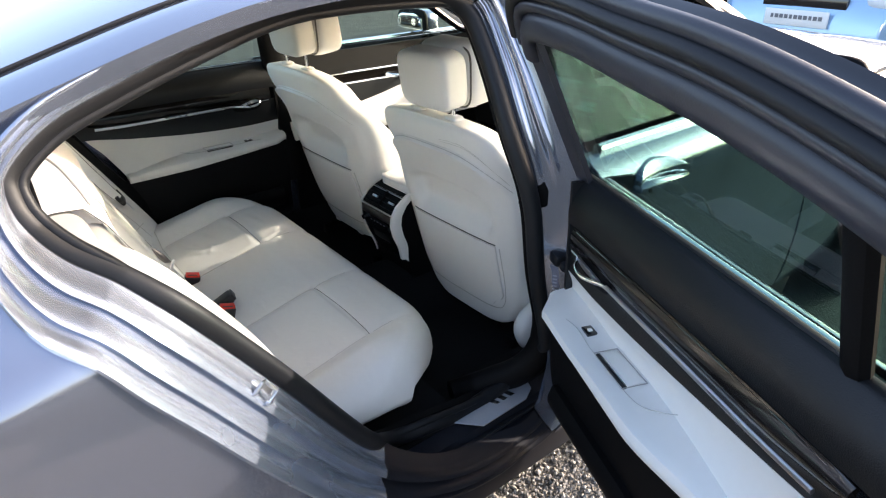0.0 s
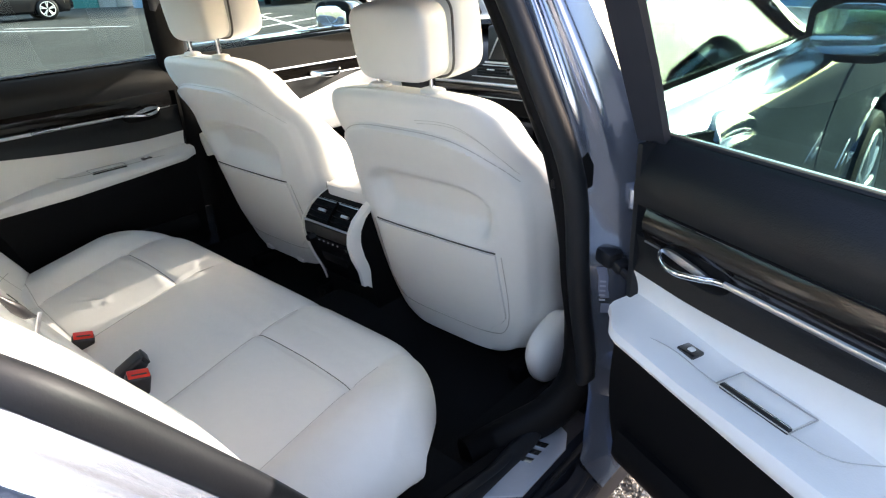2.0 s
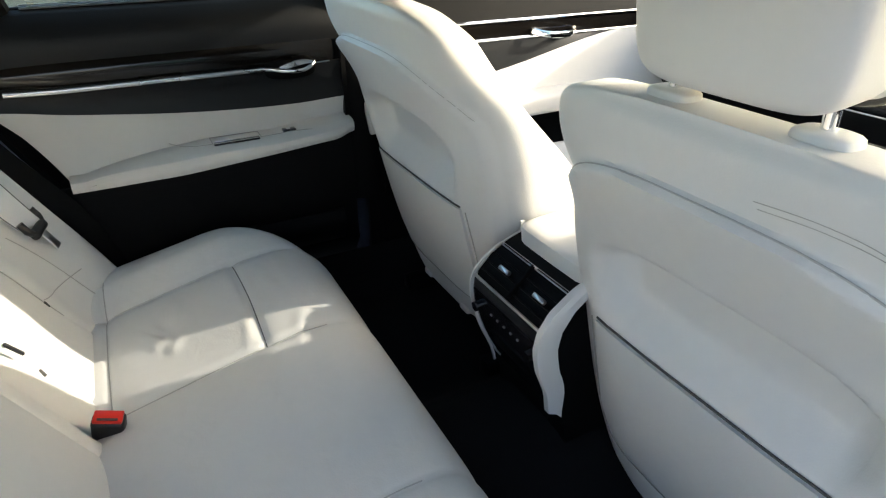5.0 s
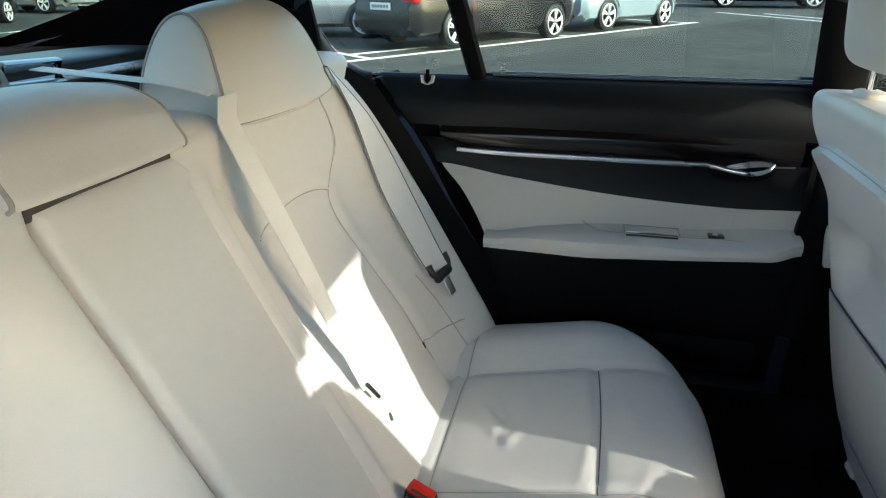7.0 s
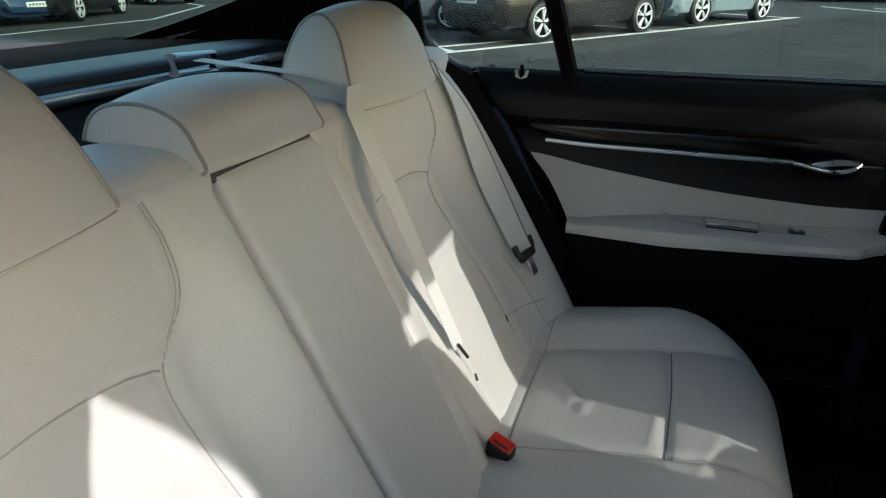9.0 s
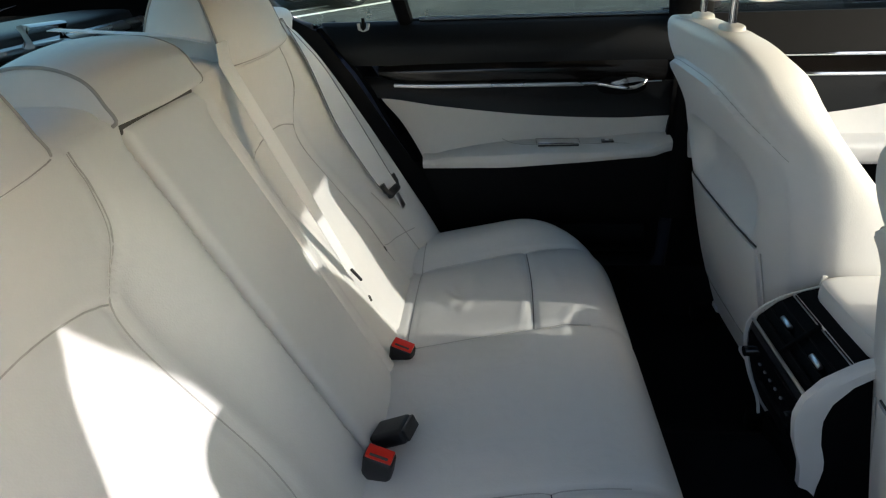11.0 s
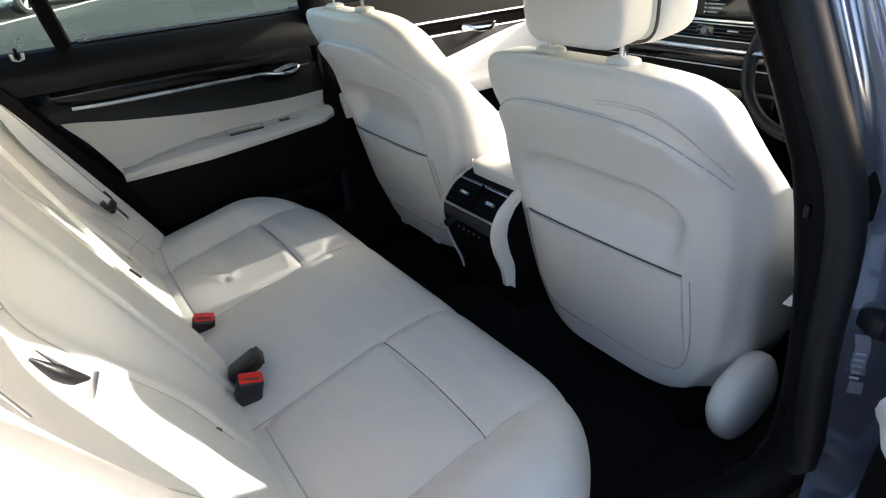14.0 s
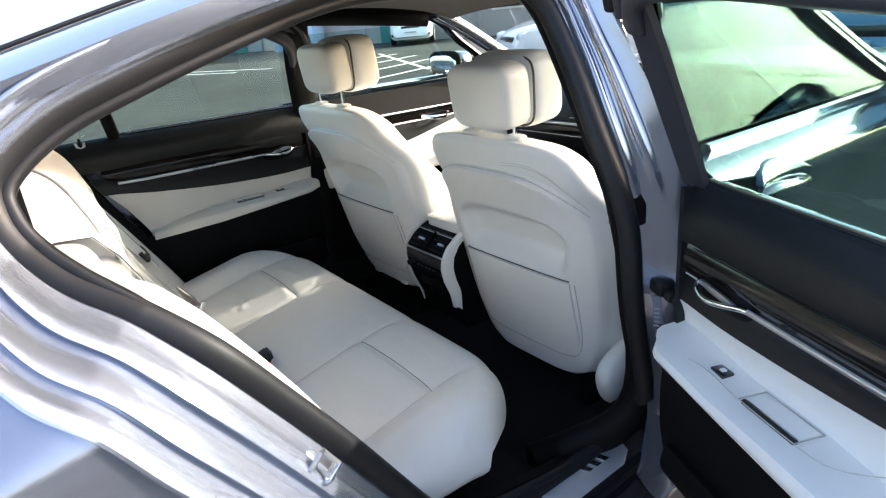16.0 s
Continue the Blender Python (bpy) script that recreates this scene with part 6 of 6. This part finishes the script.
# ---- the car park ----
LINE = mat("worn_white_line", (0.72, 0.72, 0.70), 0.8, var=0.5, scale=30, blotch=0.4)
TINT = mat("dark_car_glass", (0.012, 0.016, 0.018), 0.05, var=0.0, coat=0.5)
PLATE = mat("plate_white", (0.75, 0.75, 0.72), 0.5, var=0.05)
BAR = mat("grey_bar", (0.15, 0.15, 0.16), 0.6)
LAMP = mat("lamp_lens", (0.75, 0.78, 0.80), 0.08, var=0.1, coat=1.0)
LAMP_RIM = mat("silver_wheel_paint", (0.72, 0.73, 0.74), 0.3, metal=0.3, var=0.05)
REDLAMP = mat("tail_lamp_lens", (0.45, 0.02, 0.02), 0.1, var=0.1, coat=1.0)


def car_paint(name, c, metal=0.5):
    return mat(name, c, 0.22, metal=metal, var=0.02, scale=300, coat=1.0 if max(c) > 0.1 else 0.25, spec=0.5 if max(c) > 0.1 else 0.2, blotch=0.05)


PAINTS = {k: car_paint(k + "_car_paint", c, m) for k, c, m in (("black", (0.012, 0.012, 0.014), 0.0), ("silver", (0.45, 0.46, 0.47), 0.7), ("pale_blue", (0.36, 0.46, 0.54), 0.6), ("white", (0.78, 0.79, 0.80), 0.0), ("dark_blue", (0.02, 0.05, 0.11), 0.3), ("sky_blue", (0.30, 0.48, 0.66), 0.3))}


def parked_car(x, y, z, yaw, paint, label, L=4.3, W=1.76, H=1.48, hood=0.98, tall=False, name="parked_car", ends=((0.502, 0.46), (-0.502, 0.66))):
    """A parked car; its nose points along yaw (degrees from +x)."""
    c = thing(name, label, "car", (x, y, z), "parked cars")
    P = PAINTS[paint]
    M = pose(x, y, z, 0, 0, yaw)
    top = [(-0.5, 0.62), (-0.485, 0.92), (-0.46, 1.0 if tall else 0.99), (-0.2, 0.98), (0.05, 0.97), (0.16, 0.96), (0.30, hood - 0.07), (0.42, hood - 0.17), (0.48, hood - 0.30), (0.5, 0.50)]
    wid = [(-0.5, 0.80), (-0.46, 0.93), (-0.3, 0.99), (0.0, 1.0), (0.3, 0.99), (0.42, 0.94), (0.48, 0.84), (0.5, 0.74)]
    WB = (-0.29, 0.31)
    rows = []
    N = 56
    for k in range(N + 1):
        f = -0.5 + k / N
        zt, w = soft_table(top, f), W / 2 * soft_table(wid, f)
        zl = 0.20 + 0.10 * (abs(f) > 0.47)
        arch = 0.0
        for a in WB:
            d = (f - a) * L
            if abs(d) < 0.37:
                arch = max(arch, 0.32 + math.sqrt(0.1369 - d * d) * 0.98)
        half = [(0.0, zl), (w * 0.85, zl), (w * 0.97, max(zl + 0.07, arch)), (w, max(0.42, arch + 0.01)), (w * 1.0, max(0.62, arch + 0.03)), (w * 0.985, max(0.75, min(zt - 0.04, arch + 0.05))), (w * 0.955, zt - 0.02), (w * 0.90, zt), (w * 0.5, zt + 0.02), (0.0, zt + 0.025)]
        row = [M @ V((f * L, -a, min(b, zt + 0.03))) for a, b in half] + [M @ V((f * L, a, min(b, zt + 0.03))) for a, b in half[-2:0:-1]]
        rows.append(row)
    bm = nb()
    grid(bm, rows, True, True)
    part("body", bm, P, c, "", 35)
    roof = [(-0.475 if tall else -0.44, 0.97), (-0.44 if tall else -0.36, 1.28 if tall else 1.27), (-0.38 if tall else -0.26, H - 0.05), (-0.15, H), (0.0, H - 0.01), (0.07, H - 0.07), (0.17, 1.15), (0.25, 0.95)]
    bm = nb()
    rows = []
    f0, f1 = roof[0][0], roof[-1][0]
    for k in range(31):
        f = f0 + (f1 - f0) * k / 30
        zt = max(0.96, soft_table(roof, f))
        q = (zt - 0.95) / (H - 0.95)
        w0, w1 = W / 2 * 0.93, W / 2 * (0.93 - 0.22 * q)
        half = [(w0, 0.95), (w0 + (w1 - w0) * 0.5, 0.95 + (zt - 0.95) * 0.5), (w1, zt - 0.03 * q), (w1 * 0.8, zt), (0, zt + 0.012)]
        rows.append([M @ V((f * L, -a, b)) for a, b in half] + [M @ V((f * L, a, b)) for a, b in half[-2::-1]])
    grid(bm, rows, False)
    part("cabin", bm, TINT, c, "dark glazed cabin", 35)
    bm = nb()
    rows = []
    for k in range(25):
        f = roof[1][0] + (0.085 - roof[1][0]) * k / 24
        zt = soft_table(roof, f)
        q = (zt - 0.95) / (H - 0.95)
        w1 = W / 2 * (0.93 - 0.22 * q)
        rows.append([M @ V((f * L, a, zt + 0.016 - 0.045 * (abs(a) / w1) ** 6)) for a in [w1 * (-1 + i / 6) for i in range(13)]])
    solid(bm, rows, (0, 0, -0.03))
    part("roof", bm, P, c)
    for s in (1, -1):
        for fp in ((f0 + 0.03, roof[2][0] + 0.0), (0.235, 0.065), (-0.06, -0.06)):
            bm = nb()
            a, b = fp
            tube(bm, [M @ V((a * L, s * W / 2 * 0.935, 0.955)), M @ V((b * L, s * W / 2 * 0.72, min(H - 0.03, soft_table(roof, b))))], 0.035, 0.02, 8)
            part("pillar", bm, P if abs(a - b) > 0.001 else BLACKSOFT, c)
        for a in WB:
            wx = a * L
            r = 0.315
            bm = nb()
            rr = []
            for k in range(32):
                t = 2 * math.pi * k / 32
                rr.append([M @ V((wx + q * math.cos(t), s * (W / 2 - 0.02 + o), r + q * math.sin(t))) for o, q in ((-0.2, r * 0.7), (-0.2, r * 0.97), (-0.02, r), (0.0, r * 0.95), (0.01, r * 0.80), (-0.01, r * 0.70))])
            rr.append(rr[0])
            grid(bm, rr)
            wh = part("wheel", bm, RUBBER, c, "tyre on a five-spoke alloy rim")
            bm = nb()
            Y = s * (W / 2 - 0.025)
            tube(bm, [M @ V((wx + 0.70 * r * math.cos(2 * math.pi * k / 28), Y, r + 0.70 * r * math.sin(2 * math.pi * k / 28))) for k in range(28)], 0.016, 0.012, 6, True)
            for k in range(5):
                t = 2 * math.pi * k / 5 + 0.3
                for dt in (-0.14, 0.14):
                    tube(bm, [M @ V((wx + 0.03 * math.cos(t), Y, r + 0.03 * math.sin(t))), M @ V((wx + 0.70 * r * math.cos(t + dt), Y + s * 0.006, r + 0.70 * r * math.sin(t + dt)))], 0.020, 0.014, 6)
            part("rim", bm, LAMP_RIM, wh)
            bm = nb()
            tube(bm, [M @ V((wx, s * (W / 2 - 0.10), r)), M @ V((wx, s * (W / 2 - 0.09), r))], r * 0.66, None, 24)
            part("brake_disc", bm, BLACKSOFT, wh)
        bm = nb()
        pad(bm, M @ V((0.462 * L, s * W * 0.34, hood - 0.30)), (0.12, 0.16, 0.07), 0.6, M, 20, 12)
        part("headlamp", bm, LAMP, c)
        bm = nb()
        pad(bm, M @ V((-0.475 * L, s * W * 0.37, 0.80)), (0.09, 0.17, 0.10), 0.6, M, 20, 12)
        part("tail_lamp", bm, REDLAMP, c)
        bm = nb()
        pad(bm, M @ V((0.14 * L, s * (W / 2 + 0.08), 1.0)), (0.05, 0.10, 0.07), 0.6, M, 18, 12)
        part("wing_mirror", bm, P, c)
        bm = nb()
        pad(bm, M @ V((0.485 * L, s * W * 0.33, 0.38)), (0.03, 0.17, 0.055), 0.5, M, 20, 10)
        part("fog_lamp_recess", bm, BLACKSOFT, c)
    for f, zz in ends:
        bm = nb()
        box(bm, (0.012, 0.52, 0.11), M @ pose(f * L, 0, zz), 0.004)
        pl = part("number_plate", bm, PLATE, c, "pale plate with illegible marks")
        bm = nb()
        for k in range(6):
            box(bm, (0.004, 0.05, 0.05), M @ pose(f * L + math.copysign(0.007, f), -0.19 + 0.075 * k, zz), 0)
        part("plate_bars", bm, BAR, pl)
    bm = nb()
    box(bm, (0.03, W * 0.62, 0.10), M @ pose(0.492 * L, 0, 0.33), 0.01)
    part("lower_grille", bm, BLACKSOFT, c)
    bm = nb()
    box(bm, (0.03, W * 0.40, 0.09), M @ pose(0.488 * L, 0, hood - 0.34), 0.01)
    part("grille", bm, GLOSSBLK, c)
    for s in (1, -1):
        bm = nb()
        for zz in (0.96,):
            tube(bm, [M @ V((f * L, s * W / 2 * 0.945, zz + 0.01)) for f in (-0.38, -0.1, 0.1, 0.2)], 0.008, 0.008, 6)
        part("waist_strip", bm, BLACKSOFT, c)
        bm = nb()
        box(bm, (0.17, 0.02, 0.025), M @ pose(-0.09 * L, s * (W / 2 + 0.005), 0.84), 0.008)
        part("door_handle", bm, P, c)
    return c


def heading(a, b):
    return math.degrees(math.atan2(b[1] - a[1], b[0] - a[0]))


def by_wheels(rear_w, front_w, side, W=1.76, **k):
    """A car placed by the ground points of the two wheels on one side (side: +1 if that is its left)."""
    a, b = V(rear_w), V(front_w)
    yaw = heading(a, b)
    d = (b - a).normalized()
    L = (b - a).length / 0.60
    mid = (a + b) / 2 - d * 0.01 * L - side * V((-d.y, d.x)) * W / 2
    parked_car(mid.x, mid.y, ground_z(mid.x, mid.y), yaw, L=L, W=W, **k)


by_wheels((-9.95, -2.27), (-12.16, -0.83), -1, paint="black", label="black hatchback parked in a marked bay", tall=True)
by_wheels((-13.63, 0.18), (-15.41, 1.46), -1, paint="pale_blue", label="pale blue compact car parked nose-out in line", H=1.58, tall=True)
by_wheels((-10.85, -7.0), (-11.41, -4.45), -1, paint="silver", label="silver people carrier parked beside the black hatchback", H=1.62, tall=True)
by_wheels((-22.71, 3.98), (-22.46, 6.56), -1, paint="black", label="dark saloon parked across the far lane", H=1.44)
by_wheels((-13.6, -15.1), (-11.25, -13.98), 1, paint="black", label="black estate parked behind a white line")
by_wheels((-9.7, -17.4), (-9.39, -14.9), -1, paint="dark_blue", label="dark blue hatchback parked nose-out", tall=True)
by_wheels((-16.9, -19.6), (-16.75, -17.1), -1, paint="silver", label="silver saloon parked at the end of the row")
by_wheels((-21.4, 16.4), (-19.2, 14.6), 1, paint="white", label="white hatchback parked by the building", tall=True)
parked_car(-4.9, 8.2, ground_z(-4.9, 8.2), -118, "white", "white saloon parked ahead with its bonnet towards the camera", 4.6, 1.82, 1.46)
parked_car(-0.31, 6.87, ground_z(-0.31, 6.87), -100, "sky_blue", "sky blue hatchback parked nose to nose ahead", 4.3, 1.77, 1.45, ends=((-0.502, 0.66),))
# sign plate on the sky blue car
bm = nb()
M = pose(-0.688, 4.735, ground_z(-0.6, 5.0) + 0.53, 0, 0, -100)
box(bm, (0.014, 0.54, 0.12), M, 0.004)
sg = alone("dealer_plate", bm, PLATE, "white dealer plate with a line of grey marks", "sign")
bm = nb()
for k in range(11):
    box(bm, (0.004, 0.03 if k % 4 else 0.022, 0.030), M @ pose(0.008, -0.2 + 0.041 * k, 0.008), 0)
part("marks", bm, BAR, sg)


def painted_line(a, b, w=0.11):
    a, b = V((*a, 0)), V((*b, 0))
    n = max(2, int((b - a).length / 0.5))
    s = (b - a).normalized().cross(V((0, 0, 1))) * w / 2
    rows = []
    for k in range(n + 1):
        p = a.lerp(b, k / n)
        rows.append([V((q.x, q.y, ground_z(q.x, q.y) + 0.006)) for q in (p - s, p + s)])
    bm = nb()
    solid(bm, rows, (0, 0, -0.004))
    alone("bay_line", bm, LINE, "worn white painted bay line on the asphalt", "road marking", "structure")


painted_line((-7.2, -4.4), (-16.5, 2.3), 0.13)
painted_line((-8.6, -3.3), (-11.0, -6.5))
painted_line((-10.3, -2.9), (-9.0, -3.9))
painted_line((-12.6, -0.6), (-14.4, -3.4))
painted_line((-16.3, 2.1), (-17.9, -0.2))
painted_line((-20.5, 3.4), (-16.8, 5.6))
painted_line((-20.0, 4.6), (-16.6, 6.6))
painted_line((-7.0, -13.1), (-12.2, -12.75), 0.12)
painted_line((-12.2, -12.75), (-17.0, -15.2), 0.12)
painted_line((-17.0, -15.2), (-18.0, -16.8), 0.12)
for k in range(4):
    painted_line((-10.2 - 1.6 * k, 6.2 + 0.5 * k), (-11.6 - 1.5 * k, 9.8 + 0.3 * k))
painted_line((-10.6, 8.0), (-17.0, 10.6))

LANE = ground_mat("newer_asphalt", (0.080, 0.088, 0.083), (0.108, 0.116, 0.110), 3.4, 160)
bm = nb()
solid(bm, [[(q.x, q.y, ground_z(q.x, q.y) + 0.004) for q in (V((-3.2 - 14.8 * f, -5.0 + 9.0 * f, 0)).lerp(V((-1.6 - 8.0 * f, 2.4 + 8.2 * f, 0)), g) for g in [k / 8 for k in range(9)])] for f in [k / 10 for k in range(11)]], (0, 0, -0.003))
alone("asphalt_lane", bm, LANE, "darker lane of newer asphalt beside the bays", "road", "structure")

# low industrial building along the far side
WALLM = mat("grey_cladding", (0.34, 0.35, 0.34), 0.7, var=0.2, scale=4, blotch=0.3, bump=0.2, bscale=30)
TEAL = mat("teal_door", (0.03, 0.20, 0.19), 0.5, var=0.15, blotch=0.2)
bl = thing("industrial_building", "low grey clad building with teal doors and pale windows", "building", (-26, 14, 0.3))
A, B = V((-36, 4, 0.3)), V((-17, 19.5, 0.3))
d = (B - A).normalized()
nrm = V((d.y, -d.x, 0))
ang = math.degrees(math.atan2(d.y, d.x))
ln = (B - A).length
at = lambda s, o, z: Matrix.Translation(A + d * s + nrm * o + V((0, 0, z))) @ pose(0, 0, 0, 0, 0, ang)
bm = nb()
box(bm, (ln, 6, 4.6), at(ln / 2, -3.0, 2.3), 0.02)
part("wall", bm, WALLM, bl)
bm = nb()
box(bm, (ln + 0.6, 6.6, 0.25), at(ln / 2, -3.0, 4.7), 0.03)
part("roof", bm, BAR, bl)
for k in range(9):
    s = 1.6 + 2.6 * k
    if k % 3 == 0:
        bm = nb()
        box(bm, (1.1, 0.08, 2.1), at(s, 0.03, 1.05), 0.01)
        dr = part("door", bm, TEAL, bl, "teal painted door")
        bm = nb()
        box(bm, (0.05, 0.04, 0.14), at(s + 0.42, 0.09, 1.0), 0.01)
        part("handle", bm, SATIN, dr)
    else:
        bm = nb()
        box(bm, (1.5, 0.06, 1.1), at(s, 0.02, 1.6), 0.01)
        wn_ = part("window", bm, PLATE, bl, "pale framed window")
        bm = nb()
        box(bm, (1.34, 0.05, 0.94), at(s, 0.04, 1.6), 0)
        part("pane", bm, TINT, wn_)
    bm = nb()
    box(bm, (0.14, 0.10, 4.4), at(s + 1.3, 0.05, 2.2), 0.01)
    part("cladding_rib", bm, WALLM, bl)
bm = nb()
box(bm, (1.9, 1.2, 2.0), at(13.2, 1.0, 1.0), 0.06)
alone("storage_skip", bm, PAINTS["sky_blue"], "pale blue storage container beside the building", "container")

# hedge and roofs beyond the car's right side, known from reflections
HEDGE = mat("hedge_leaves", (0.045, 0.065, 0.025), 0.7, var=0.6, scale=9, blotch=0.5)
rnd = random.Random(7)
bm = nb()
for k in range(2600):
    s = rnd.uniform(-45, 60)
    h = rnd.uniform(0, 2.4 + 1.2 * math.sin(s * 0.21) + 0.6 * math.sin(s * 0.9))
    p = V((24 + rnd.uniform(-1.2, 1.2), s, max(0.1, h)))
    q = Euler((rnd.uniform(0, 6), rnd.uniform(0, 6), rnd.uniform(0, 6))).to_matrix()
    r = rnd.uniform(0.25, 0.6)
    vs = [bm.verts.new(p + q @ V(c)) for c in ((r, 0, 0), (0, r * 0.6, 0.1), (-r, 0, 0), (0, -r * 0.6, 0.1))]
    bm.faces.new(vs)
alone("hedge", bm, HEDGE, "dark straggling hedge along the edge of the lot", "hedge", "stuff")
# loose stones of the gravel by the sill
rnd = random.Random(3)
STONES = mat("gravel_stones", (0.40, 0.36, 0.30), 0.85, var=0.0)
nt = STONES.node_tree
gi, cr = nt.nodes.new("ShaderNodeNewGeometry"), nt.nodes.new("ShaderNodeValToRGB")
cr.color_ramp.elements[0].color = (0.075, 0.070, 0.062, 1)
cr.color_ramp.elements[1].color = (0.40, 0.38, 0.34, 1)
nt.links.new(gi.outputs["Random Per Island"], cr.inputs[0])
nt.links.new(cr.outputs[0], nt.nodes["Principled BSDF"].inputs["Base Color"])
verts, faces = [], []
for k in range(30000):
    x, y = rnd.uniform(0.62, 1.95), rnd.uniform(-0.30, 1.35)
    r = rnd.choice((0.0032, 0.004, 0.0045, 0.0055, 0.0075)) * rnd.uniform(0.8, 1.25)
    b = len(verts)
    e = Euler((rnd.uniform(0, 6), rnd.uniform(0, 6), rnd.uniform(0, 6))).to_matrix()
    c = V((x, y, rnd.uniform(0.2, 0.9) * r + 0.008))
    for p in ((1.3, 0, 0), (-1.2, 0.1, 0), (0, 1, 0.1), (0.1, -0.9, 0), (0, 0, 0.8), (0, 0.1, -0.8)):
        verts.append(c + e @ (V(p) * r * rnd.uniform(0.8, 1.2)))
    for f in ((0, 2, 4), (2, 1, 4), (1, 3, 4), (3, 0, 4), (2, 0, 5), (1, 2, 5), (3, 1, 5), (0, 3, 5)):
        faces.append([b + i for i in f])
me = bpy.data.meshes.new("gravel_stones")
me.from_pydata(verts, [], faces)
me.materials.append(STONES)
tagged(new("gravel_stones", me), "loose buff gravel stones beside the car", "gravel", "", "stuff")
